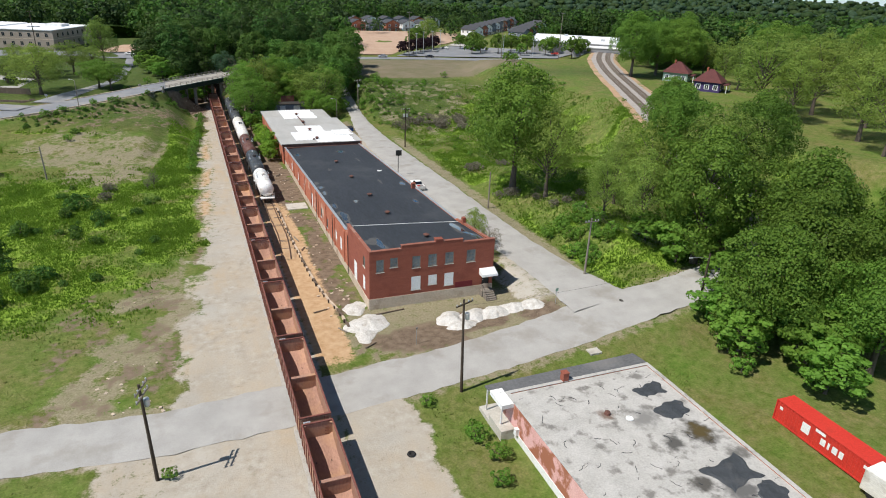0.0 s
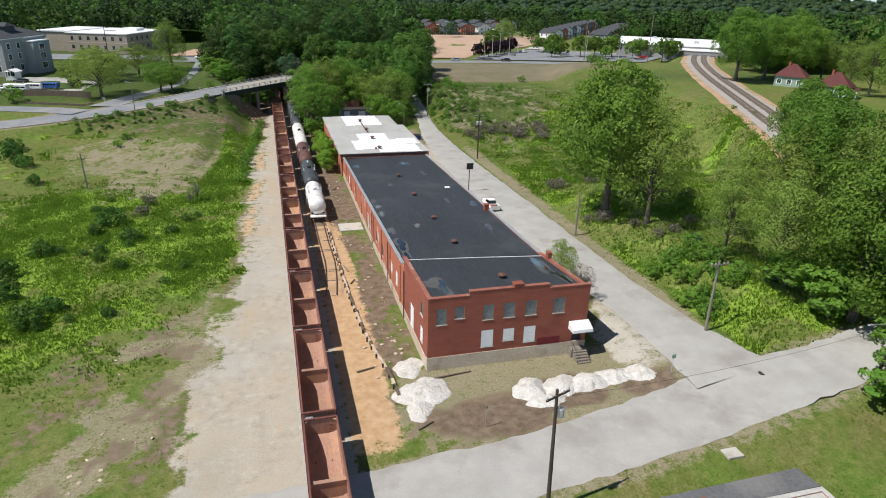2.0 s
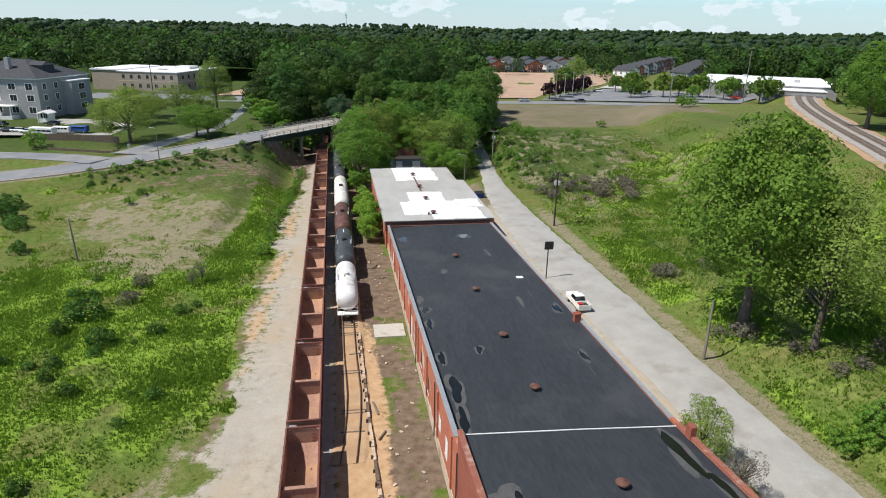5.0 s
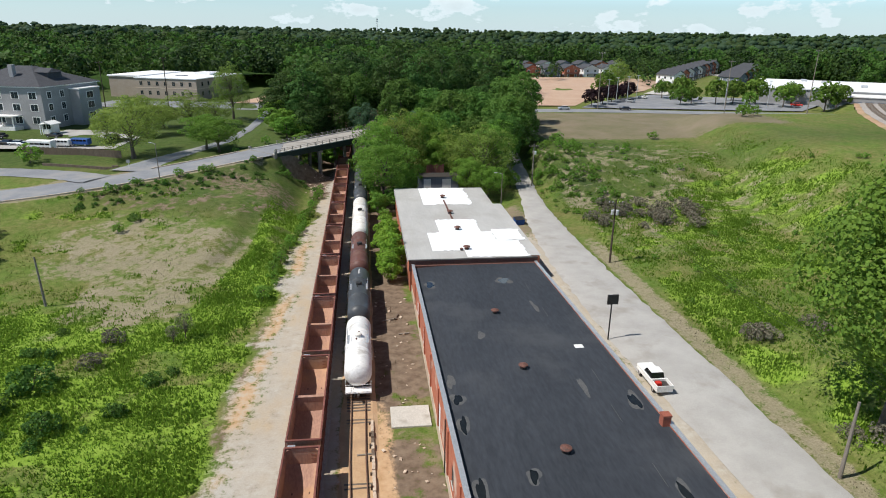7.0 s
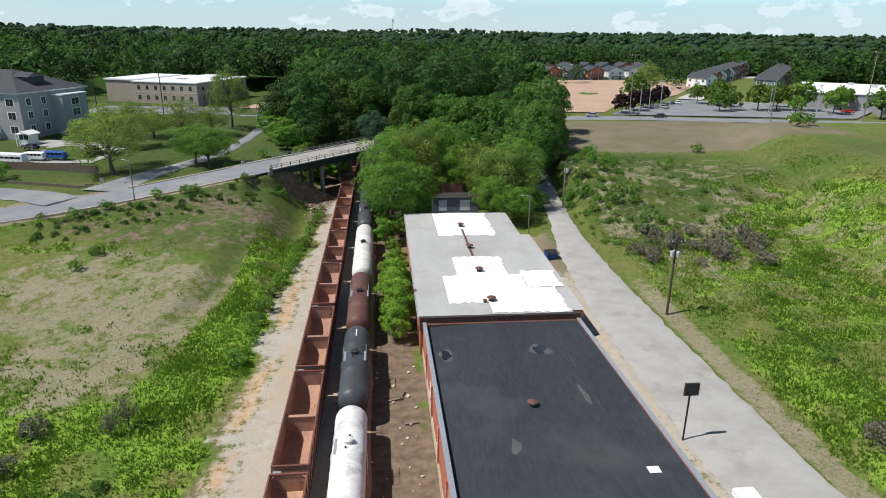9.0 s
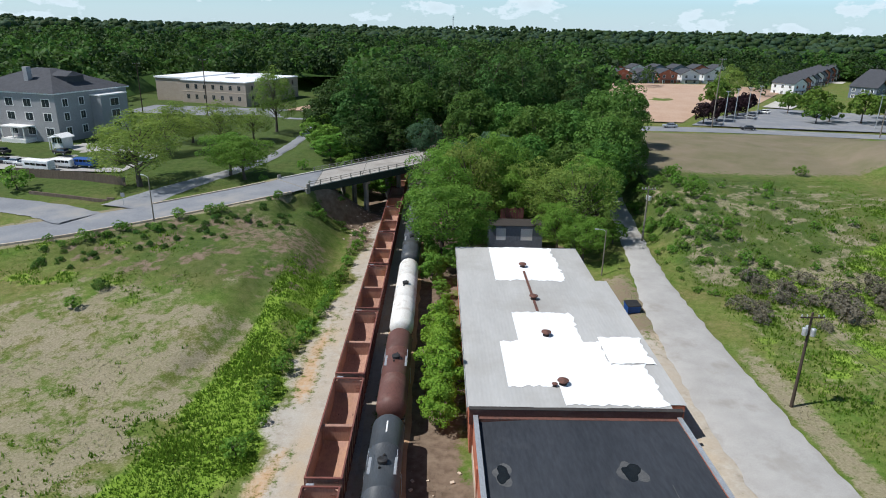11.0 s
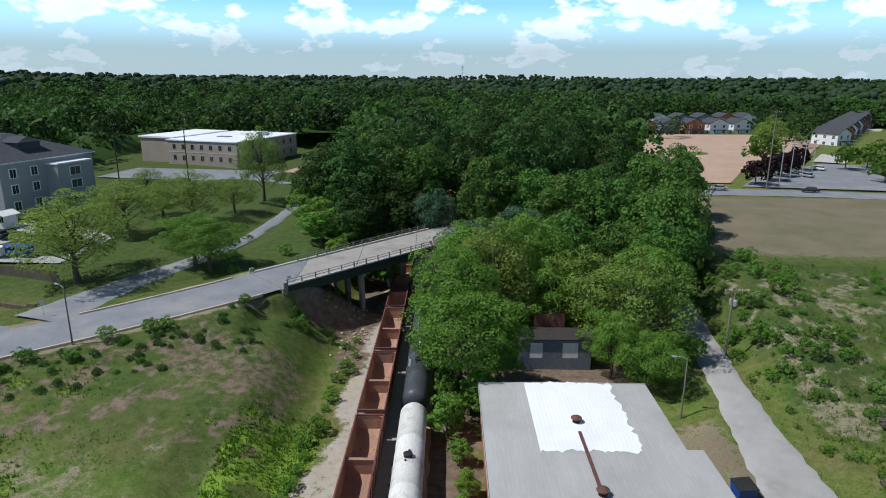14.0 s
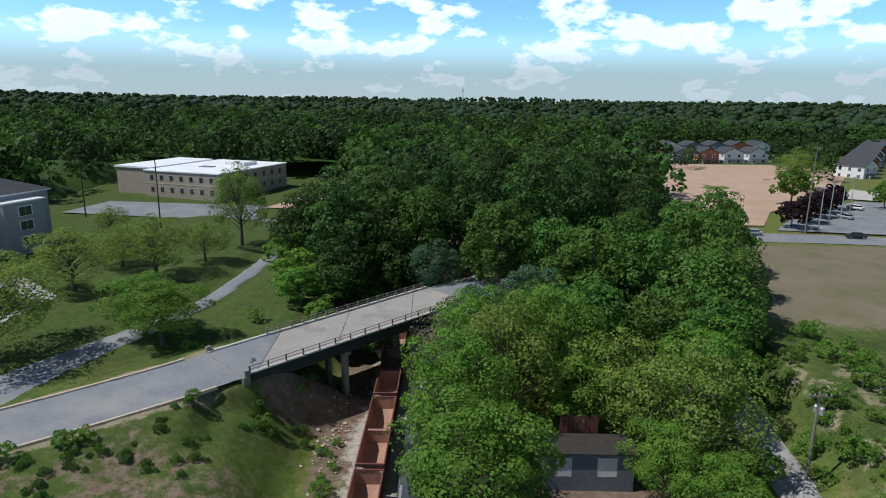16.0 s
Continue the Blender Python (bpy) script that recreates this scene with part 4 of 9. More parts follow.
# ---- bridge over the railway ----
def bridge():
    top = thing("overpass_bridge", (0, 0, 0), "concrete road bridge with pipe railings over the railway", "bridge")
    (x0, y0, z0, w), (x1, y1, z1, _) = DECK[0], DECK[-1]
    d = Vector((x1 - x0, y1 - y0, 0))
    L = d.length
    at = Matrix.Translation((x0, y0, z0)) @ Matrix.Rotation(math.atan2(d.y, d.x), 4, "Z") @ Matrix.Rotation(-math.atan2(z1 - z0, L), 4, "Y")
    hw = w / 2
    part("deck", Build().box(-0.5, L + 0.5, -hw, hw, -0.35, 0.12, bevel=0.03), M["deck"], top, at=at)
    skew = 9.0
    # the asphalt of the approach runs on to the skewed joint
    part("asphalt_wearing_course", Build().add([(-0.6, -hw + 0.5, 0.14), (1.2, -hw + 0.5, 0.14), (1.2 + skew, hw - 0.5, 0.14), (-0.6, hw - 0.5, 0.14), (-0.6, -hw + 0.5, 0.1), (1.2, -hw + 0.5, 0.1), (1.2 + skew, hw - 0.5, 0.1), (-0.6, hw - 0.5, 0.1)], [(0, 1, 2, 3), (0, 4, 5, 1), (1, 5, 6, 2), (2, 6, 7, 3)]), M["asphalt2"], top, "grey asphalt laid over the bridge end", at=at)
    for x in (1.3, 13.5, 27.0):
        part("expansion_joint", Build().add([(x, -hw + 0.5, 0.128), (x + 0.12, -hw + 0.5, 0.128), (x + 0.12 + skew, hw - 0.5, 0.128), (x + skew, hw - 0.5, 0.128)], [(0, 1, 2, 3)]), M["dark"], top, at=at)
    for side in (-1, 1):
        part("kerb", Build().box(-0.5, L + 0.5, min(side * hw, side * (hw - 0.5)), max(side * hw, side * (hw - 0.5)), 0.12, 0.34, bevel=0.03), M["concrete"], top, at=at)
        part("fascia", Build().box(-0.5, L + 0.5, min(side * (hw + 0.01), side * (hw + 0.07)), max(side * (hw + 0.01), side * (hw + 0.07)), -1.3, 0.18), M["fascia"], top, "dark green fascia girder", at=at)
        part("edge_girder", Build().box(0, L, min(side * (hw - 0.1), side * (hw - 0.55)), max(side * (hw - 0.1), side * (hw - 0.55)), -1.35, -0.35, bevel=0.03), M["dark"], top, "dark green painted edge girder", at=at)
        first_x = 0.0 if side < 0 else 8.0
        for k in range(16):
            x = first_x + 0.3 + (L - first_x - 0.6) * k / 15
            part("rail_post", Build().box(x - 0.09, x + 0.09, side * (hw - 0.25) - 0.09, side * (hw - 0.25) + 0.09, 0.33, 1.25, bevel=0.02), M["oldconc"], top, at=at)
        for z in (0.75, 1.15):
            part("rail_bar", Build().tube((first_x, side * (hw - 0.25), z), (L, side * (hw - 0.25), z), 0.05, n=8), M["oldconc"], top, at=at)
    for x in (-2.6, 0, 2.6):
        part("girder", Build().box(0, L, x - 0.2, x + 0.2, -1.25, -0.35), M["dark"], top, at=at)
    for x in (15.0, 28.0):
        for k in (-0.85, 0.0, 0.85):
            y = k * (hw - 0.4)
            part("bent_column", Build().box(x - 0.4, x + 0.4, y - 0.4, y + 0.4, -9.6, -1.85, bevel=0.05), M["oldconc"], top, at=at)
        part("bent_cap", Build().box(x - 0.5, x + 0.5, -hw + 0.2, hw - 0.2, -1.95, -1.3, bevel=0.05), M["oldconc"], top, at=at)
    for x in (-0.9, L + 0.1):
        part("abutment", Build().box(x, x + 0.8, -hw - 0.3, hw + 0.3, -3.4, 0.1, bevel=0.05), M["oldconc"], top, at=at)
    for side in (-1, 1):
        part("end_post", Build().box(-0.6, 0.1, side * hw - 0.22, side * hw + 0.22, -1.4, 0.9, bevel=0.05), M["oldconc"], top, at=at)


bridge()

# ---- railway ----
TRACK_A, TRACK_B = 8.35, 13.2


def siding_x(y):
    """The siding bends over to join the line further back."""
    return TRACK_B - 3.2 * float(sstep(118, 62, y)) + 0.35 * math.sin((y - 96) * 0.12) * float(sstep(122, 110, y))


def track(name, xof, y0, y1, label, bed="ballast", single=0.0):
    top = thing(name, (0, 0, 0), label, "railway track")
    step = 4.0
    ys = [y0 + (y1 - y0) * k / int((y1 - y0) / step) for k in range(int((y1 - y0) / step) + 1)]
    b = Build()
    prof = ((-2.3, -0.12), (-1.5, 0.10), (1.5, 0.10), (2.3, -0.12))
    for y in ys:
        b.v += [(xof(y) + u, y, w) for u, w in prof]
    for k in range(len(ys) - 1):
        b.f += [(4 * k + j, 4 * k + j + 1, 4 * k + 5 + j, 4 * k + 4 + j) for j in range(3)]
    part("ballast_bed", b, M[bed], top)
    for side in (-0.76, 0.76):
        body, head = Build(), Build()
        for ya, yb in zip(ys, ys[1:]):
            m = Matrix.Translation((xof(ya) + side, ya, 0)) @ Matrix.Rotation(math.atan2(-(xof(yb) - xof(ya)), yb - ya), 4, "Z")
            d = math.hypot(xof(yb) - xof(ya), yb - ya)
            body.box(-0.07, 0.07, 0, d, 0.16, 0.19, m).box(-0.015, 0.015, 0, d, 0.19, 0.28, m)
            head.box(-0.036, 0.036, 0, d, 0.28, 0.33, m)
        part("rail", body.add(head.v, head.f), M["rail"], top)
    b = Build()
    y = y0
    one = Build().box(-1.28, 1.28, -0.11, 0.11, 0.0, 0.035, bevel=0.015).mesh("sleeper", M["tie"])
    while y < single:
        # half buried, here and there quite lost in the dirt
        if math.sin(y * 1.7) + math.sin(y * 0.61) > 0.75:
            part("sleeper", one, None, top, at=pose(xof(y) + 0.05 * math.sin(y * 9), y, 0.072 + 0.02 * math.sin(y * 3.1), 0, 0, 2.0 * math.sin(y * 5)))
        y += 0.56
    while y < y1:
        b.box(xof(y) - 1.28, xof(y) + 1.28, y - 0.11, y + 0.11, 0.06, 0.17)
        y += 0.56
    tagged(part("track_timber", b, M["tie"], top), kind="stuff")


track("main_track", lambda y: TRACK_A, 20, 300, "rusty railway track on tan gravel ballast under the train")
track("siding_track", siding_x, 99, 290, "old siding track half buried in orange dirt", "clay", 128.0)

RAIL_TOP = 0.33


def bogie(parent, y):
    part("truck_frame", Build().box(-1.05, -0.85, y - 1.2, y + 1.2, 0.35, 0.75, bevel=0.06).box(0.85, 1.05, y - 1.2, y + 1.2, 0.35, 0.75, bevel=0.06).box(-0.9, 0.9, y - 0.2, y + 0.2, 0.45, 0.8), M["iron"], parent)
    for dy in (-0.88, 0.88):
        b = Build()
        for sx in (-1, 1):
            b.tube((sx * 0.68, y + dy, 0.42), (sx * 0.80, y + dy, 0.42), 0.42, n=16)
        b.tube((-0.7, y + dy, 0.42), (0.7, y + dy, 0.42), 0.08, n=8)
        part("wheelset", b, M["rail"], parent)


def gondola(at):
    L, W, R = 16.0, 3.15, 3.35
    top = thing("gondola_car", at, "rust-red empty steel gondola car with a mid partition", "rail car", "gondola train")
    h, w = L / 2, W / 2
    for sx in (-1, 1):
        b = Build().box(min(sx * w, sx * (w - 0.07)), max(sx * w, sx * (w - 0.07)), -h, h, 0.95, R - 0.1)
        part("side_wall", b, M["rustin"], top, "bare rusty side plate")
        part("top_chord", Build().box(min(sx * (w + 0.05), sx * (w - 0.12)), max(sx * (w + 0.05), sx * (w - 0.12)), -h, h, R - 0.12, R, bevel=0.02), M["rust"], top)
        part("side_sill", Build().box(min(sx * (w + 0.03), sx * (w - 0.12)), max(sx * (w + 0.03), sx * (w - 0.12)), -h, h, 0.8, 1.0), M["rust"], top)
        for k in range(13):
            y = -h + 0.2 + (L - 0.4) * k / 12
            part("side_stake", Build().box(min(sx * w, sx * (w + 0.09)), max(sx * w, sx * (w + 0.09)), y - 0.07, y + 0.07, 0.85, R - 0.1), M["rust"], top)
    for sy in (-1, 1):
        part("end_wall", Build().box(-w + 0.07, w - 0.07, min(sy * h, sy * (h - 0.08)), max(sy * h, sy * (h - 0.08)), 1.0, R - 0.1), M["rustin"], top)
        part("end_chord", Build().box(-w, w, min(sy * (h + 0.06), sy * (h - 0.14)), max(sy * (h + 0.06), sy * (h - 0.14)), R - 0.14, R + 0.01, bevel=0.02), M["rust"], top)
        part("end_platform", Build().box(-w + 0.1, w - 0.1, min(sy * h, sy * (h + 0.42)), max(sy * h, sy * (h + 0.42)), 0.85, 0.95).box(-w + 0.3, w - 0.3, min(sy * (h + 0.0), sy * (h + 0.12)), max(sy * (h + 0.0), sy * (h + 0.12)), 1.9, 2.05), M["rust"], top)
        part("coupler", Build().box(-0.15, 0.15, min(sy * h, sy * (h + 0.62)), max(sy * h, sy * (h + 0.62)), 0.55, 0.85, bevel=0.04), M["iron"], top)
        for sx in (-1, 1):
            lad = Build()
            lad.tube((sx * 1.1 - 0.2, sy * (h + 0.12), 0.9), (sx * 1.1 - 0.2, sy * (h + 0.12), R - 0.1), 0.02, n=5).tube((sx * 1.1 + 0.2, sy * (h + 0.12), 0.9), (sx * 1.1 + 0.2, sy * (h + 0.12), R - 0.1), 0.02, n=5)
            for k in range(6):
                lad.tube((sx * 1.1 - 0.2, sy * (h + 0.12), 1.1 + 0.38 * k), (sx * 1.1 + 0.2, sy * (h + 0.12), 1.1 + 0.38 * k), 0.015, n=5)
            part("end_ladder", lad, M["rust"], top)
        bogie(top, sy * (h - 2.2))
    # floor of each bay dips into a tub between the trucks
    for sy in (-1, 1):
        b = Build()
        n = 9
        ys = [0.15, 0.9, 5.2, 6.8, h - 0.1]
        zs = [1.25, 0.80, 0.80, 1.10, 1.55]
        for y, z in zip(ys, zs):
            for k in range(n):
                u = -1 + 2 * k / (n - 1)
                b.v.append((u * (w - 0.08), sy * y, z + 0.22 * abs(u) ** 6))
        for j in range(len(ys) - 1):
            b.f += [(j * n + k, j * n + k + 1, j * n + n + k + 1, j * n + n + k)[::sy] for k in range(n - 1)]
        part("tub_floor", b, M["rustin"], top, "orange-brown rusty tub floor", smooth=True)
        for sx in (-1, 1):
            part("corner_gusset", Build().add([(sx * (w - 0.08), sy * (h - 0.09), R - 0.25), (sx * (w - 0.45), sy * (h - 0.09), R - 0.25), (sx * (w - 0.08), sy * (h - 0.45), R - 0.25), (sx * (w - 0.08), sy * (h - 0.09), R - 0.18), (sx * (w - 0.45), sy * (h - 0.09), R - 0.18), (sx * (w - 0.08), sy * (h - 0.45), R - 0.18)], [(0, 1, 2), (3, 5, 4), (0, 3, 4, 1), (1, 4, 5, 2), (2, 5, 3, 0)]), M["rustin"], top)
    part("mid_partition", Build().box(-w + 0.07, w - 0.07, -0.12, 0.12, 0.9, R - 0.45).box(-w + 0.07, w - 0.07, -0.2, 0.2, R - 0.5, R - 0.4, bevel=0.02), M["rustin"], top)
    for z in (1.7, 2.1, 2.5):
        part("grab_rung", Build().box(0.75, 1.15, h - 0.12, h - 0.09, z, z + 0.04), M["rust"], top)
    part("underframe", Build().box(-0.4, 0.4, -h, h, 0.42, 0.70).box(-w + 0.2, w - 0.2, -4.8, 4.8, 0.45, 0.70), M["iron"], top)
    part("brake_box", Build().box(-w + 0.25, -w + 0.95, h + 0.02, h + 0.4, R - 0.35, R - 0.05, bevel=0.04), M["steel"], top, "small grey brake box at the car's end")
    return top


first = gondola(pose(TRACK_A, 41.5, RAIL_TOP))
for k in range(1, 15):
    copy_thing(first, pose(TRACK_A, 41.5 + 17.0 * k, RAIL_TOP))


def tank_car(y0, y1, mat, label, kind):
    L, R = y1 - y0 - 1.3, 1.55
    c = (y0 + y1) / 2
    top = thing("tank_car", (TRACK_B, c, RAIL_TOP), label, "rail car", "parked tank cars")
    h = L / 2
    prof = [(-h, 0.05), (-h + 0.06, 0.55), (-h + 0.22, 1.0), (-h + 0.5, 1.36), (-h + 0.85, 1.52), (-h + 1.05, R), (-h * 0.35, R), (-h * 0.35 + 0.02, R + 0.02), (-h * 0.35 + 0.14, R + 0.02), (-h * 0.35 + 0.16, R), (h * 0.35, R), (h * 0.35 + 0.02, R + 0.02), (h * 0.35 + 0.14, R + 0.02), (h * 0.35 + 0.16, R), (h - 1.05, R), (h - 0.85, 1.52), (h - 0.5, 1.36), (h - 0.22, 1.0), (h - 0.06, 0.55), (h, 0.05)]
    part("tank", Build().lathe(prof, "y", 32, (0, 0, 2.55)), M[mat], top, smooth=True)
    for sy in (-1, 1):
        part("end_platform", Build().box(-1.45, 1.45, min(sy * (h - 0.75), sy * (h + 0.55)), max(sy * (h - 0.75), sy * (h + 0.55)), 0.85, 0.98), M["iron"] if kind != "white" else M["white"], top)
        rail = Build()
        for sx in (-1.4, -0.5, 0.5, 1.4):
            rail.tube((sx, sy * (h + 0.5), 0.98), (sx, sy * (h + 0.5), 1.95), 0.025, n=5)
        rail.tube((-1.4, sy * (h + 0.5), 1.95), (1.4, sy * (h + 0.5), 1.95), 0.025, n=5).tube((-1.4, sy * (h + 0.5), 1.5), (1.4, sy * (h + 0.5), 1.5), 0.02, n=5)
        for sx in (-1.4, 1.4):
            rail.tube((sx, sy * (h + 0.5), 1.95), (sx, sy * (h - 0.9), 1.95), 0.02, n=5)
        part("end_railing", rail, M["white"] if kind == "white" else M["iron"], top)
        part("saddle", Build().box(-1.1, 1.1, min(sy * (h - 1.0), sy * (h - 2.6)), max(sy * (h - 1.0), sy * (h - 2.6)), 0.75, 1.4, bevel=0.05), M["iron"], top)
        part("coupler", Build().box(-0.15, 0.15, min(sy * (h + 0.5), sy * (h + 1.0)), max(sy * (h + 0.5), sy * (h + 1.0)), 0.6, 0.9, bevel=0.04).tube((-0.45, sy * (h + 0.6), 0.75), (-0.45, sy * (h + 0.9), 0.55), 0.04, n=6), M["iron"], top)
        bogie(top, sy * (h - 1.5))
    z = 2.55 + R
    part("manway", Build().lathe([(0, 0.42), (0.3, 0.42), (0.32, 0.46), (0.4, 0.46), (0.46, 0.3)], "z", 16, (0, 0.2, z - 0.1)), M["dark"] if kind != "white" else M["tankold"], top)
    part("valve", Build().lathe([(0, 0.12), (0.25, 0.12), (0.3, 0.05)], "z", 10, (0.1, 1.0, z - 0.08)), M["vent"] if kind == "white" else M["dark"], top)
    part("valve", Build().lathe([(0, 0.1), (0.22, 0.1), (0.25, 0.05)], "z", 10, (-0.2, -0.6, z - 0.08)), M["vent"] if kind == "white" else M["dark"], top)
    if kind != "plain":
        for sx in (-1, 1):
            part("top_platform", Build().box(min(sx * 0.75, sx * 1.25), max(sx * 0.75, sx * 1.25), -0.9, 1.3, z - 0.42, z - 0.38), M["steel"], top, "steel grating platform beside the manway")
        for sx in (-1.25, 1.25):
            rail = Build()
            for y in (-0.9, 0.2, 1.3):
                rail.tube((sx, y, z - 0.4), (sx, y, z + 0.5), 0.025, n=5)
            rail.tube((sx, -0.9, z + 0.5), (sx, 1.3, z + 0.5), 0.025, n=5)
            part("top_railing", rail, M["steel"], top)
    for sx in (-1, 1):
        lad = Build()
        for dy in (-0.2, 0.2):
            lad.tube((sx * 1.62, 0.2 + dy, 0.9), (sx * 1.62, 0.2 + dy, 2.6), 0.025, n=5).tube((sx * 1.62, 0.2 + dy, 2.6), (sx * 1.15, 0.2 + dy, z - 0.4), 0.025, n=5)
        for k in range(7):
            lad.tube((sx * 1.62, 0.0, 1.0 + 0.25 * k), (sx * 1.62, 0.4, 1.0 + 0.25 * k), 0.015, n=5)
        part("side_ladder", lad, M["steel"] if kind != "white" else M["white"], top)
    if mat == "tankdark":
        part("stencil_mark", Build().box(-0.07, 0.07, h - 3.6, h - 1.9, z + 0.0, z + 0.012), M["white"], top, "white painted bar on the tank top")
    return top


tank_car(129.7, 144.6, "tankwhite", "short dirty white tank car with an end railing", "white")
tank_car(144.8, 162.2, "tankdark", "charcoal tank car with a manway platform", "dark")
tank_car(162.4, 180.6, "tankbrown", "dark brown tank car with a manway platform", "dark")
tank_car(180.8, 205.4, "tankold", "long streaked white tank car", "plain")
tank_car(205.7, 224.0, "tankdark", "black tank car beside the trees", "dark")
tank_car(224.3, 242.0, "tankdark", "black tank car under the trees", "dark")


# ---- buildings ----
def wall(b, u0, u1, z0, z1, holes, thick, place):
    """A wall with rectangular openings right through it; place maps (along, in, up) to a point."""
    us = sorted({u0, u1, *[h[0] for h in holes], *[h[1] for h in holes]})
    zs = sorted({z0, z1, *[h[2] for h in holes], *[h[3] for h in holes]})
    solid = lambda i, j: 0 <= i < len(us) - 1 and 0 <= j < len(zs) - 1 and not any(h[0] <= us[i] and us[i + 1] <= h[1] and h[2] <= zs[j] and zs[j + 1] <= h[3] for h in holes)
    q = lambda *p: b.add([place(*c) for c in p], [(0, 1, 2, 3)])
    for i in range(len(us) - 1):
        for j in range(len(zs) - 1):
            if not solid(i, j):
                continue
            a, c, e, f = us[i], us[i + 1], zs[j], zs[j + 1]
            q((a, 0, e), (c, 0, e), (c, 0, f), (a, 0, f))
            q((c, thick, e), (a, thick, e), (a, thick, f), (c, thick, f))
            if not solid(i - 1, j):
                q((a, thick, e), (a, 0, e), (a, 0, f), (a, thick, f))
            if not solid(i + 1, j):
                q((c, 0, e), (c, thick, e), (c, thick, f), (c, 0, f))
            if not solid(i, j - 1):
                q((a, thick, e), (c, thick, e), (c, 0, e), (a, 0, e))
            if not solid(i, j + 1):
                q((a, 0, f), (c, 0, f), (c, thick, f), (a, thick, f))
    return b


def roof_z(y):
    return 7.7 - 0.038 * (y - 77)


BX0, BX1, BY0, BY1 = 21.3, 41.1, 77.3, 160.3


def front_z(x, y):
    """The roof of the front block falls to the rear and to the lane side."""
    u, v = (x - BX0) / (BX1 - BX0), (y - BY0) / 13.7
    return (9.10 - 0.50 * u) * (1 - v) + (8.30 - 1.10 * u) * v


def window_unit(parent, x0, x1, z0, z1, y, bars, cover, frame_m, axis="y", out=-1):
    """Frame, sill and panes or a board, set into an opening of a wall across the given axis."""
    put = (lambda b, a0, a1, d0, d1, e0, e1: b.box(a0, a1, d0, d1, e0, e1)) if axis == "y" else (lambda b, a0, a1, d0, d1, e0, e1: b.box(d0, d1, a0, a1, e0, e1))
    s = -out
    dd = lambda p, q: (min(y + s * p, y + s * q), max(y + s * p, y + s * q))
    w = part("window", put(put(put(put(Build(), x0, x0 + 0.09, *dd(0.04, 0.16), z0, z1), x1 - 0.09, x1, *dd(0.04, 0.16), z0, z1), x0, x1, *dd(0.04, 0.16), z1 - 0.09, z1), x0, x1, *dd(0.04, 0.16), z0, z0 + 0.09), frame_m, parent)
    part("sill", put(Build(), x0 - 0.06, x1 + 0.06, *dd(-0.07, 0.14), z0 - 0.09, z0), M["concrete"], w)
    if cover is not None:
        part("board", put(Build(), x0 + 0.05, x1 - 0.05, *dd(0.0, 0.05), z0 + 0.04, z1 - 0.04), cover, w)
        return
    nx, nz = bars
    for i in range(nx):
        for j in range(nz):
            a, c = x0 + 0.09 + (x1 - x0 - 0.18) * i / nx, x0 + 0.09 + (x1 - x0 - 0.18) * (i + 1) / nx
            e, f = z0 + 0.09 + (z1 - z0 - 0.18) * j / nz, z0 + 0.09 + (z1 - z0 - 0.18) * (j + 1) / nz
            part("pane", put(Build(), a + 0.02, c - 0.02, *dd(0.10, 0.11), e + 0.02, f - 0.02), M["greypane"], w)
    g = Build()
    for i in range(1, nx):
        a = x0 + 0.09 + (x1 - x0 - 0.18) * i / nx
        put(g, a - 0.02, a + 0.02, *dd(0.08, 0.13), z0 + 0.09, z1 - 0.09)
    for j in range(1, nz):
        e = z0 + 0.09 + (z1 - z0 - 0.18) * j / nz
        put(g, x0 + 0.09, x1 - 0.09, *dd(0.085, 0.125), e - 0.02, e + 0.02)
    if nx + nz > 2:
        part("glazing_bar", g, frame_m, w)


def roof_vent(x, y, z, s=1.0):
    t = thing("roof_vent", (x, y, z), "rusty round roof ventilator with a wide cap", "roof vent", "roof ventilators")
    part("curb", Build().lathe([(-0.15, 0.36 * s), (0.12, 0.34 * s)], "z", 14), M["iron"], t)
    part("stack", Build().lathe([(0.1, 0.25 * s), (0.42 * s, 0.25 * s)], "z", 14), M["vent"], t)
    part("cap", Build().lathe([(0.36 * s, 0.52 * s), (0.44 * s, 0.5 * s), (0.58 * s, 0.2 * s), (0.62 * s, 0.05)], "z", 16), M["vent"], t)


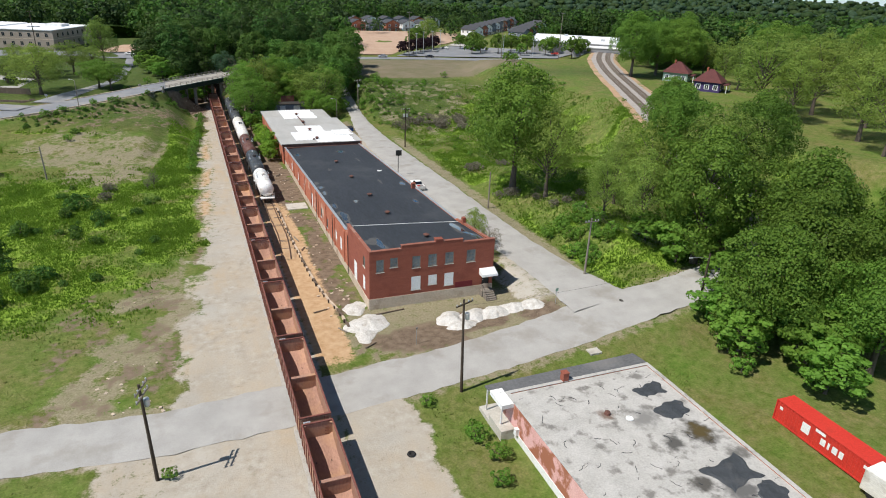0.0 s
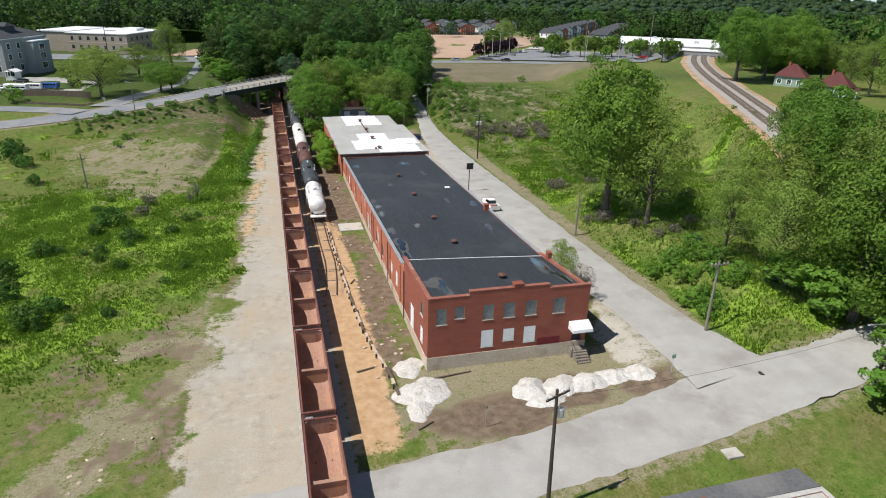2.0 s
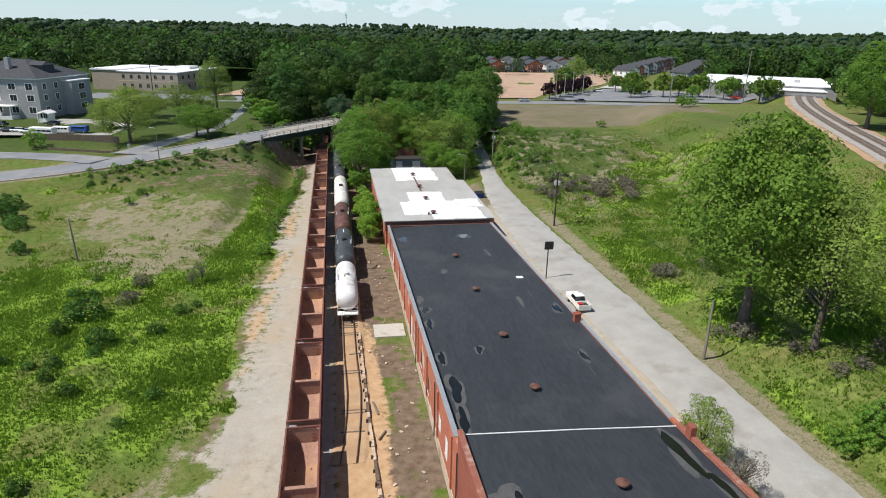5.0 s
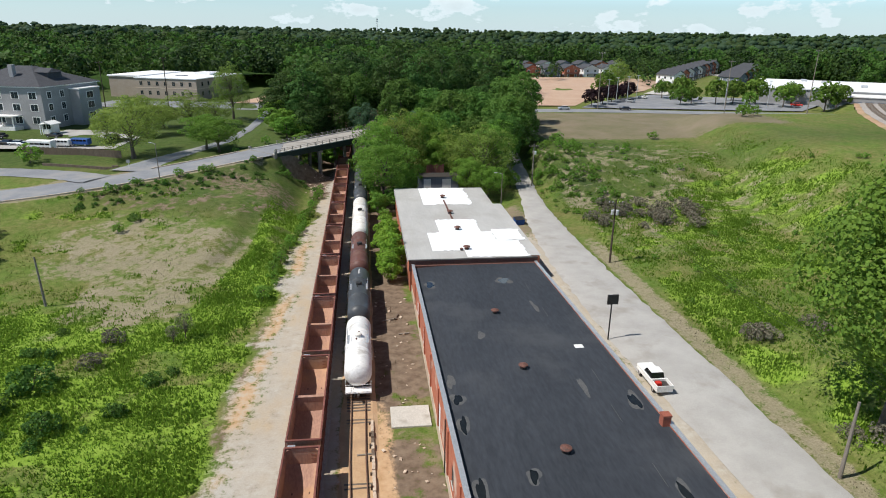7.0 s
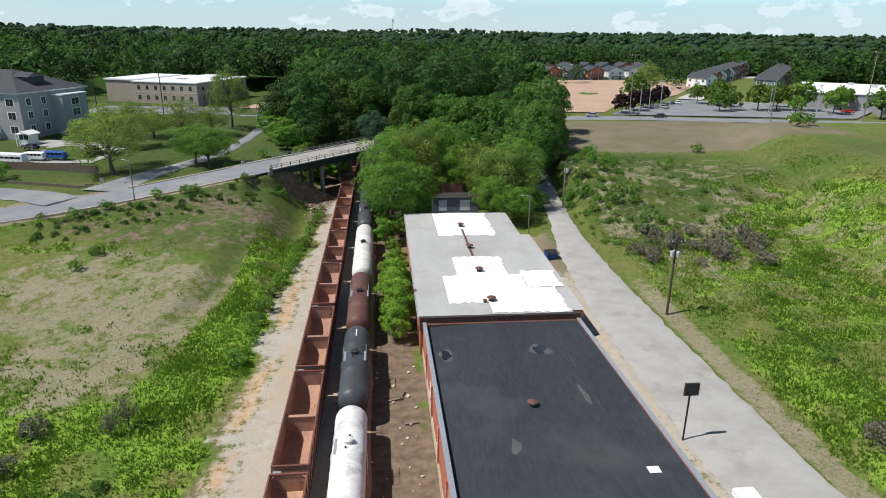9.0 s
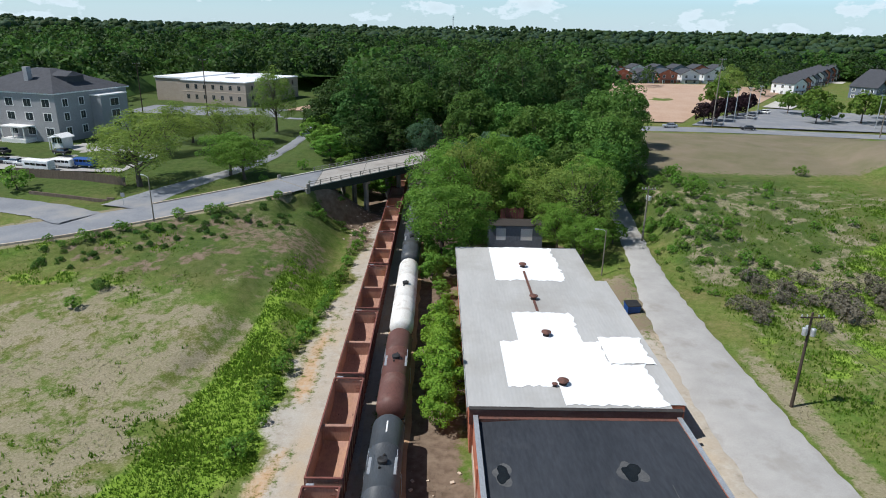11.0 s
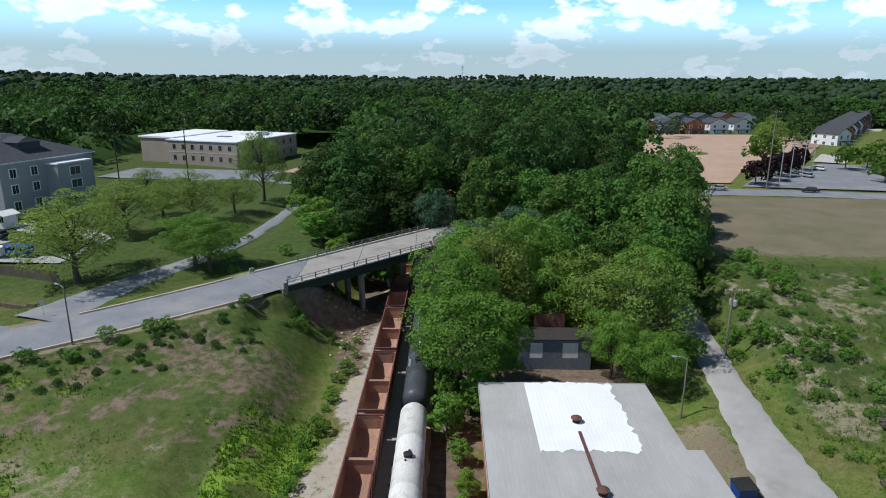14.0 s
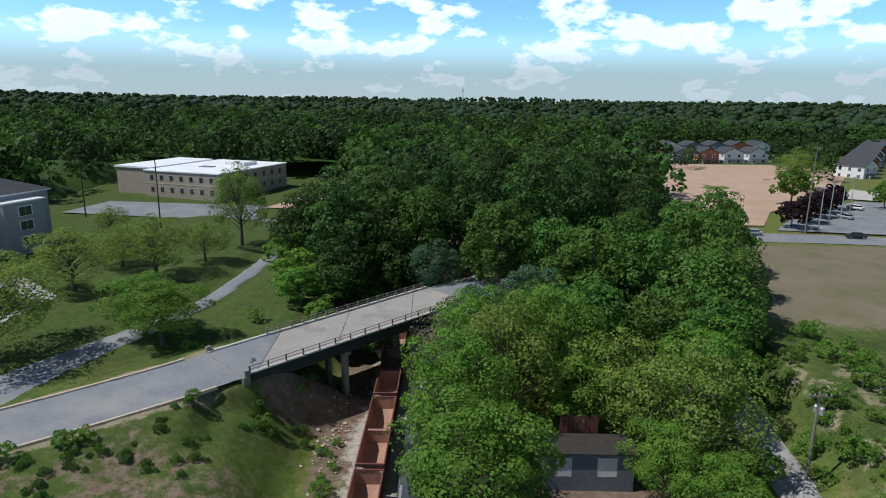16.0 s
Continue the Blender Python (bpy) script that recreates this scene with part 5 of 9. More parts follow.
def brick_building():
    top = thing("brick_building", (0, 0, 0), "long red-brick warehouse with a black flat roof and stepped parapet", "warehouse")
    wins = [(22.3, 23.5, 5.9, 7.9), (24.4, 25.6, 6.5, 8.0), (27.8, 29.1, 6.0, 7.9), (30.3, 31.7, 6.0, 7.9), (33.0, 34.4, 6.0, 7.9), (36.5, 38.0, 5.9, 7.9)]
    boards = [(27.7, 29.2, 2.4, 4.6), (30.4, 31.8, 2.9, 4.5), (33.0, 34.5, 2.4, 4.5)]
    door = (39.3, 40.6, 1.5, 3.9)
    front = wall(Build(), BX0, BX1, 1.75, 9.25, wins + boards + [door], 0.4, lambda u, d, z: (u, BY0 + d, z))
    wf = part("front_wall", front, M["brick"], top)
    part("front_base", Build().box(BX0 - 0.05, BX1 + 0.05, BY0 - 0.06, BY0 + 0.4, -0.3, 1.75), M["found"], top, "tan rendered base of the front wall")
    part("parapet_step", Build().box(26.1, 35.8, BY0, BY0 + 0.4, 9.25, 9.75), M["brick"], top)
    part("chimney", Build().box(31.4, 32.5, BY0 - 0.03, BY0 + 0.75, 9.75, 10.1).box(31.35, 32.55, BY0 - 0.08, BY0 + 0.8, 10.1, 10.2), M["brick"], top)
    for x0, x1, z in ((BX0 - 0.05, 26.05, 9.25), (26.05, 31.3, 9.75), (32.6, 35.85, 9.75), (35.85, BX1 + 0.05, 9.25)):
        n = int((x1 - x0) / 0.6)
        for k in range(n):
            part("coping_tile", Build().box(x0 + (x1 - x0) * k / n + 0.01, x0 + (x1 - x0) * (k + 1) / n - 0.01, BY0 - 0.06, BY0 + 0.46, z, z + 0.09, bevel=0.02), M["coping"], top)
    for k, (x0, x1, z0, z1) in enumerate(wins):
        window_unit(top, x0, x1, z0, z1, BY0, (2, 3) if k else (2, 2), None, M["greywood"])
    for x0, x1, z0, z1 in boards:
        window_unit(top, x0, x1, z0, z1, BY0, (1, 1), M["white"], M["white"])
    part("sign_board", Build().box(34.8, 37.7, BY0 - 0.06, BY0 - 0.01, 1.85, 2.75), M["maroon"], top, "faded maroon sign board")
    d = part("door", Build().box(39.35, 40.55, BY0 + 0.2, BY0 + 0.26, 1.5, 3.85), M["dark"], top, "dark entrance door")
    part("door_handle", Build().tube((39.5, BY0 + 0.12, 2.5), (39.5, BY0 + 0.2, 2.5), 0.04, n=8), M["steel"], d)
    aw = Build()
    for row, (dy, z) in enumerate(((0.02, 4.55), (1.35, 3.95), (1.4, 3.6))):
        aw.v += [(38.75 + 2.6 * k / 16, BY0 - dy, z + (0.05 if k % 2 and row < 2 else 0)) for k in range(17)]
    aw.f = [(17 * r + k, 17 * r + 17 + k, 17 * r + 18 + k, 17 * r + k + 1) for r in range(2) for k in range(16)]
    aw.add([(38.75, BY0 - 0.02, 4.55), (38.75, BY0 - 1.35, 3.95), (38.75, BY0 - 1.4, 3.6), (38.75, BY0 - 0.02, 3.6), (41.35, BY0 - 0.02, 4.55), (41.35, BY0 - 1.35, 3.95), (41.35, BY0 - 1.4, 3.6), (41.35, BY0 - 0.02, 3.6)], [(0, 1, 2, 3), (7, 6, 5, 4)])
    part("awning", aw, M["white"], top, "white metal awning over the door")
    # side walls: the tall front block, then the lower range stepping down
    fa = [(79.7, 80.9, 5.8, 7.5), (79.7, 80.9, 2.3, 4.3), (84.6, 86.4, 1.3, 4.5)]
    fb = [(95.0, 96.2, 2.6, 4.6), (98.8, 99.8, 3.0, 4.3), (106.5, 107.6, 2.2, 4.0), (112.0, 113.2, 2.4, 4.2), (121.6, 123.6, 0.8, 4.2), (130.4, 131.8, 2.0, 3.9), (138.6, 140.0, 2.0, 3.8), (147.8, 149.0, 2.0, 3.6)]
    top_z = lambda y: 9.25 - 0.045 * (y - BY0)
    def bend(y, z, t, z1):
        return z if z < 5 else 5 + (z - 5) * (t - 5) / (z1 - 5)
    left_a = wall(Build(), BY0 + 0.4, 90.6, 1.5, 9.25, fa, 0.4, lambda u, d, z: (BX0 + d, u, bend(u, z, top_z(u), 9.25)))
    wa = part("side_wall", left_a, M["brick"], top)
    low = lambda y: roof_z(y) + 0.12
    bend_b = lambda y, z: z if z < 3.5 else 3.5 + (z - 3.5) * (low(y) - 3.5) / 4.0
    fbb = [(a, b, c, 3.5 + (e - 3.5) * 4.0 / (low(a) - 3.5) if e > 3.5 else e) for a, b, c, e in fb]
    left_b = Build()
    cuts = [90.6, 93, 97.5, 104, 110, 117, 127, 135, 144, 153, BY1]
    for a, c in zip(cuts, cuts[1:]):
        wall(left_b, a, c, 1.3, 7.5, [h for h in fbb if a < h[0] < c], 0.4, lambda u, d, z: (BX0 + d, u, bend_b(u, z)))
    part("side_wall", left_b, M["brick_old"], top, "patched weathered brick side wall")
    part("side_base", Build().box(BX0 - 0.06, BX0 + 0.4, BY0 + 0.4, 90.6, -0.3, 1.5).box(BX0 - 0.06, BX0 + 0.4, 90.6, BY1, -0.3, 1.3), M["found"], top)
    for k in range(9):
        y = 93 + 7.5 * k
        part("pilaster", Build().box(BX0 - 0.14, BX0, y - 0.25, y + 0.25, 1.3, roof_z(y) - 0.3), M["brick_old"], top)
    for y in (90.2, 102.0, 117.0):
        part("downpipe", Build().tube((BX0 - 0.12, y, 0.2), (BX0 - 0.12, y, roof_z(y) - 0.2), 0.06, n=6), M["iron"], top)
    right_z = lambda y: 8.85 - 1.45 * (y - BY0) / 14.7
    right = Build()
    cuts = [BY0 + 0.4, 92]
    for a, c in zip(cuts, cuts[1:]):
        right.add([(x, y, z) for y in (a, c) for x, z in ((BX1 - 0.4, -0.3), (BX1, -0.3), (BX1, right_z(y)), (BX1 - 0.4, right_z(y)))], [(0, 1, 2, 3)[::-1], (4, 5, 6, 7), (0, 4, 5, 1)[::-1], (1, 5, 6, 2)[::-1], (2, 6, 7, 3)[::-1], (3, 7, 4, 0)[::-1]])
    cuts = [92, 109, 126, 143, BY1]
    for a, c in zip(cuts, cuts[1:]):
        right.add([(x, y, z) for y in (a, c) for x, z in ((BX1 - 0.4, -0.3), (BX1, -0.3), (BX1, roof_z(y) + 0.1), (BX1 - 0.4, roof_z(y) + 0.1))], [(0, 1, 2, 3)[::-1], (4, 5, 6, 7), (0, 4, 5, 1)[::-1], (1, 5, 6, 2)[::-1], (2, 6, 7, 3)[::-1], (3, 7, 4, 0)[::-1]])
    part("side_wall", right, M["brick_old"], top)
    part("rear_wall", Build().box(BX0 + 0.4, BX1 - 0.4, BY1 - 0.4, BY1, -0.3, roof_z(BY1) + 0.05), M["vent"], top)
    for k in range(22):
        y0, y1 = BY0 + 0.5 + 0.6 * k, BY0 + 1.08 + 0.6 * k
        for x in (BX0, BX1 - 0.4):
            z = top_z(y0) if x == BX0 else right_z(y0 + 0.6)
            part("coping_tile", Build().box(x - 0.06, x + 0.46, y0, y1, z, z + 0.09, bevel=0.02), M["coping"], top)
    # roof: a gently falling sheet in wide felt strips
    x0, x1 = BX0 + 0.4, BX1 - 0.4
    n = 12
    for k in range(n):
        a, c = x0 + (x1 - x0) * k / n, x0 + (x1 - x0) * (k + 1) / n
        lift = 0.006 * (k % 2)
        e = -0.35 * max(0, 1 - (a - x0) / 5)
        f = -0.35 * max(0, 1 - (c - x0) / 5)
        b = Build()
        ys = (91.0, 115, 138, BY1 - 0.4)
        for y in ys:
            b.v += [(a, y, roof_z(y) + lift + e), (c + 0.04, y, roof_z(y) + lift + f)]
        b.f = [(2 * j, 2 * j + 1, 2 * j + 3, 2 * j + 2) for j in range(len(ys) - 1)]
        part("roof_strip", b, M["tar"], top)
        b = Build()
        for y in (BY0 + 0.4, 84.5, 91.0):
            b.v += [(a, y, front_z(a, y) + lift), (c + 0.04, y, front_z(c, y) + lift)]
        b.v += [(a, 91.02, roof_z(91) - 0.5), (c + 0.04, 91.02, roof_z(91) - 0.5)]
        b.f = [(2 * j, 2 * j + 1, 2 * j + 3, 2 * j + 2) for j in range(3)]
        part("roof_strip", b, M["tar"], top)
    part("roof_slab", Build().add([(x, y, z) for y in (BY0 + 0.4, BY1 - 0.4) for x, z in ((x0, roof_z(y) - 1.2), (x1, roof_z(y) - 1.2), (x1, roof_z(y) - 0.5), (x0, roof_z(y) - 0.5))], [(0, 1, 2, 3)[::-1], (4, 5, 6, 7), (0, 4, 5, 1)[::-1], (1, 5, 6, 2)[::-1], (2, 6, 7, 3)[::-1], (3, 7, 4, 0)[::-1]]), M["tar"], top)
    for a, c in ((92, 115), (115, 138), (138, BY1)):
        for x in (BX0 - 0.05, BX1 - 0.4):
            part("eaves_flashing", Build().add([(x + dx, y, low(y) + dz) for y in (a, c) for dx, dz in ((0, 0), (0.45, 0), (0.45, 0.1), (0, 0.1))], [(0, 1, 2, 3), (7, 6, 5, 4), (0, 4, 5, 1), (1, 5, 6, 2), (2, 6, 7, 3), (3, 7, 4, 0)]), M["steel"], top, "dull metal flashing along the eaves")
    seam = Build().path([(BX0 + 0.5, 90.8, front_z(BX0 + 0.5, 90.8) + 0.03), (31.7, 90.9, front_z(31.7, 90.9) + 0.06), (BX1 - 0.4, 90.9, front_z(BX1 - 0.4, 90.9) + 0.03)], 0.06, 6)
    part("roof_seam", seam, M["white"], top, "pale sealed roof seam")
    part("flue", Build().box(40.0, 40.75, 113.5, 114.2, roof_z(114) - 0.2, roof_z(114) + 1.0).box(39.95, 40.8, 113.45, 114.25, roof_z(114) + 1.0, roof_z(114) + 1.12), M["brick"], top, "short brick flue")
    part("flue", Build().box(BX1 - 0.5, BX1 + 0.02, 88.5, 89.3, 7.4, 8.7), M["brick"], top)
    part("roof_patch", Build().box(37.4, 38.4, 129.6, 130.4, roof_z(130) + 0.02, roof_z(130) + 0.035), M["white"], top, "white square roof patch")
    rng = random.Random(5)

    def blob(x, y, rx, ry, mat, name, dz, lab=""):
        b = Build()
        n = 22
        ph = [rng.uniform(0, 6.28) for _ in range(3)]
        pts = []
        for k in range(n):
            a = 2 * math.pi * k / n
            r = 1 + 0.22 * math.sin(2 * a + ph[0]) + 0.16 * math.sin(3 * a + ph[1]) + 0.08 * math.sin(5 * a + ph[2])
            px, py = x + rx * r * math.cos(a), y + ry * r * math.sin(a)
            pts.append((px, py, roof_z(py) + dz - 0.35 * max(0, 1 - (px - x0) / 5) if y > 91 else front_z(px, py) + dz))
        b.add(pts, [tuple(range(n))])
        part(name, b, mat, top, lab)

    for x, y, rx, ry in ((24.0, 81.0, 0.5, 2.0), (38.9, 87.0, 0.6, 2.9), (39.7, 82.0, 0.4, 2.0), (22.7, 107.0, 0.3, 1.6), (23.0, 100.5, 0.6, 2.2), (22.7, 95.0, 0.4, 2.0), (22.7, 116.0, 0.3, 1.3), (22.8, 120.4, 0.4, 0.9), (39.4, 118, 0.4, 1.4), (34.0, 152.2, 0.7, 1.2), (23.3, 152.0, 0.6, 1.0), (27.0, 108.0, 0.35, 0.8), (37.8, 105.0, 0.3, 1.2)):
        blob(x, y, rx * 1.3 + 0.12, ry * 1.12 + 0.12, M["tar_rim"], "silt_ring", 0.014, "pale dried silt ring")
        blob(x, y, rx, ry, M["tar_wet"], "puddle", 0.019, "shallow dark puddle")
    for x, y, rx, ry in ((23.2, 82.5, 1.2, 1.8), (22.9, 98.5, 0.7, 1.6), (22.6, 124.0, 0.4, 1.4), (27.5, 134.0, 0.5, 0.9), (36.0, 142.0, 0.3, 1.8), (35.4, 121.0, 0.25, 2.2)):
        blob(x, y, rx, ry, M["tar_rim"], "silt_ring", 0.011)
    for y in (98, 103, 112, 119, 136, 145):
        part("felt_joint", Build().box(36.2 + (y % 3) * 0.6, 36.24 + (y % 3) * 0.6, y, y + 5.5, roof_z(y + 3) + 0.0, roof_z(y + 3) + 0.02), M["tar_rim"], top)
    for k, (y0, y1, z0, z1) in enumerate(fa):
        window_unit(top, y0, y1, z0, z1, BX0, (2, 2), M["white"] if k else None, M["wood"], "x")
    for k, (y0, y1, z0, z1) in enumerate(fb):
        if k == 4:
            part("door", Build().box(BX0 + 0.1, BX0 + 0.16, y0 + 0.9, y1, z0, z1), M["dark"], top, "dark loading door standing open")
            part("door", Build().box(BX0 - 0.02, BX0 + 0.05, y0, y0 + 0.9, z0, z1), M["white"], top, "white loading door leaf")
        else:
            window_unit(top, y0, y1, z0, z1, BX0, (2, 2), None if k in (2, 3) else M["white"], M["wood"], "x")
    st = thing("entrance_steps", (39.95, BY0 - 0.1, hz(40, 75.5)), "weathered grey wooden steps with an iron handrail", "steps")
    for k in range(5):
        part("step", Build().box(-0.75, 0.95, -0.9 - 0.32 * (4 - k) - 0.32, -0.9 - 0.32 * (4 - k), 0.0, 0.2 * (k + 1), bevel=0.02), M["greywood"], st)
    part("landing", Build().box(-0.95, 1.0, -0.9, 0.02, 0.85, 1.05, bevel=0.02), M["greywood"], st)
    part("landing_wall", Build().box(-0.95, -0.75, -0.9, 0.0, 0, 0.85).box(0.8, 1.0, -0.9, 0.0, 0, 0.85), M["greywood"], st)
    hr = Build()
    for y, z in ((-0.85, 1.05), (-2.4, 0.15)):
        hr.tube((-0.8, y, z), (-0.8, y, z + 0.9), 0.025, n=6)
    hr.path([(-0.8, -0.05, 1.95), (-0.8, -0.85, 1.95), (-0.8, -2.4, 1.05)], 0.025, 6)
    part("handrail", hr, M["iron"], st)


brick_building()
for y in (98.8, 110.8, 125.5, 140.4):
    roof_vent(30.4, y, roof_z(y) + 0.02)
roof_vent(32.0, 83.0, front_z(32.0, 83.0) + 0.02)


def white_building():
    X0, X1, Y0, Y1, Z = 20.9, 40.3, 160.8, 207.0, 5.3
    top = thing("metal_roof_building", (0, 0, 0), "low brick building with a grey tin roof half coated white", "warehouse")
    part("wall", Build().box(X0 + 0.1, X1 - 0.1, Y0, Y1 - 0.1, -0.3, Z - 0.25), M["brick_old"], top)
    part("wall", Build().box(X1 - 0.1, 42.0, Y0 + 1.0, 193.6, -0.3, Z - 0.35), M["brick_old"], top)
    part("parapet", Build().box(X0, X1 + 1.0, Y0 - 0.25, Y0 + 0.1, 3.5, Z - 0.12), M["tankbrown"], top)
    part("parapet_cap", Build().box(X0 - 0.05, X1 + 1.05, Y0 - 0.32, Y0 + 0.2, Z - 0.12, Z - 0.04, bevel=0.02), M["iron"], top)
    pitch = 0.19

    def sheet(x0, x1, y0, y1, mat, dz, name, lab="", ragged=0.0):
        rng = random.Random(int(x0 * 10 + y0))
        n = max(2, int((x1 - x0) / 0.42))
        b = Build()
        j = max(1, int((y1 - y0) / 0.6))
        nx = 2 * n + 1
        off = [rng.uniform(-ragged, ragged) for _ in range(nx)]
        for q in range(2, nx - 2):
            off[q] = (off[q - 1] + off[q] + off[q + 1]) / 3 if q % 5 else off[q]
        rag = [(rng.uniform(-ragged, ragged) if ragged else 0) for _ in range(j + 1)]
        for k in range(j + 1):
            for i in range(nx):
                t = i / (nx - 1)
                x = x0 + (x1 - x0) * t + (rag[k] if i in (nx - 1,) else rag[k] * t * t)
                y = y0 + (y1 - y0) * k / j + (off[i] if k in (0, j) else 0)
                b.v.append((x, y, Z + dz + (0.006 if i % 2 else 0.0) - 0.012 * abs(x - 30.6)))
        b.f = [(k * nx + i, k * nx + i + 1, k * nx + nx + i + 1, k * nx + nx + i) for k in range(j) for i in range(nx - 1)]
        part(name, b, mat, top, lab)

    for k in range(5):
        a, c = Y0 + 0.1 + (Y1 - Y0 + 0.2) * k / 5, Y0 + 0.1 + (Y1 - Y0 + 0.2) * (k + 1) / 5
        sheet(X0 - 0.2, X1 + 0.2, a, c + 0.15, M["tinroof"], 0.004 * k, "roof_sheet")
    sheet(X1 + 0.2, 42.2, Y0 + 1.0, 193.7, M["tinroof"], -0.05, "roof_sheet")
    sheet(26.1, 36.2, 193.0, 207.2, M["whitecoat"], 0.045, "white_coating", "ragged patch of bright white roof coating", 0.35)
    sheet(25.0, 36.6, 164.6, 174.4, M["whitecoat"], 0.045, "white_coating", "", 0.3)
    sheet(27.2, 34.7, 173.8, 182.2, M["whitecoat"], 0.052, "white_coating", "", 0.3)
    sheet(30.2, 40.3, 161.3, 169.4, M["whitecoat"], 0.059, "white_coating", "", 0.3)
    sheet(36.6, 41.5, 169.6, 175.8, M["whitecoat"], 0.045, "white_coating", "", 0.3)
    part("ridge_strip", Build().box(30.4, 30.75, 182.5, 196.5, Z + 0.06, Z + 0.10), M["vent"], top, "rusty ridge strip between the vents")
    part("fascia", Build().box(X0 - 0.24, X0 - 0.2, Y0, Y1 + 0.2, Z - 0.45, Z - 0.02).box(X0 - 0.2, X1 + 0.2, Y1 + 0.2, Y1 + 0.24, Z - 0.35, Z + 0.02), M["tinroof"], top)


white_building()
for y in (165.0, 175.8, 186.4, 198.4):
    roof_vent(30.6, y, 5.36, 1.15)
roof_vent(29.7, 164.7, 5.36, 0.6)


def shed():
    top = thing("tin_shed", (32.4, 221.6, hz(32.4, 222)), "dark weathered shed with two white doors under the trees", "shed")
    part("wall", wall(Build(), -5.0, 5.0, 0, 4.6, [(-3.7, -1.9, 1.8, 4.1), (0.9, 3.1, 1.8, 4.1)], 0.25, lambda u, d, z: (u, d, z)).box(-5, -4.75, 0.25, 3.5, 0, 4.6).box(4.75, 5, 0.25, 3.5, 0, 4.6).box(-5, 5, 3.5, 3.75, 0, 4.6), M["slate"], top)
    part("door", Build().box(-3.7, -1.9, 0.02, 0.09, 1.8, 4.1), M["white"], top, "white shed door")
    part("door", Build().box(0.9, 3.1, 0.02, 0.09, 1.8, 4.1), M["white"], top, "white shed door")
    part("roof", Build().add([(-5.3, -0.25, 4.6), (5.3, -0.25, 4.6), (5.3, 3.9, 4.75), (-5.3, 3.9, 4.75), (-5.3, -0.25, 4.72), (5.3, -0.25, 4.72), (5.3, 3.9, 4.87), (-5.3, 3.9, 4.87)], [(3, 2, 1, 0), (4, 5, 6, 7), (0, 1, 5, 4), (1, 2, 6, 5), (2, 3, 7, 6), (3, 0, 4, 7)]), M["iron"], top, "dark low-pitched tin roof")
    for k in range(9):
        part("rusty_sheet", Build().box(-2.6 + 0.5 * k, -2.14 + 0.5 * k, 4.6, 4.65, 0.0, 6.6 + 0.12 * (k % 3)), M["rust"], top, "upright rust-red tin sheet")


shed()


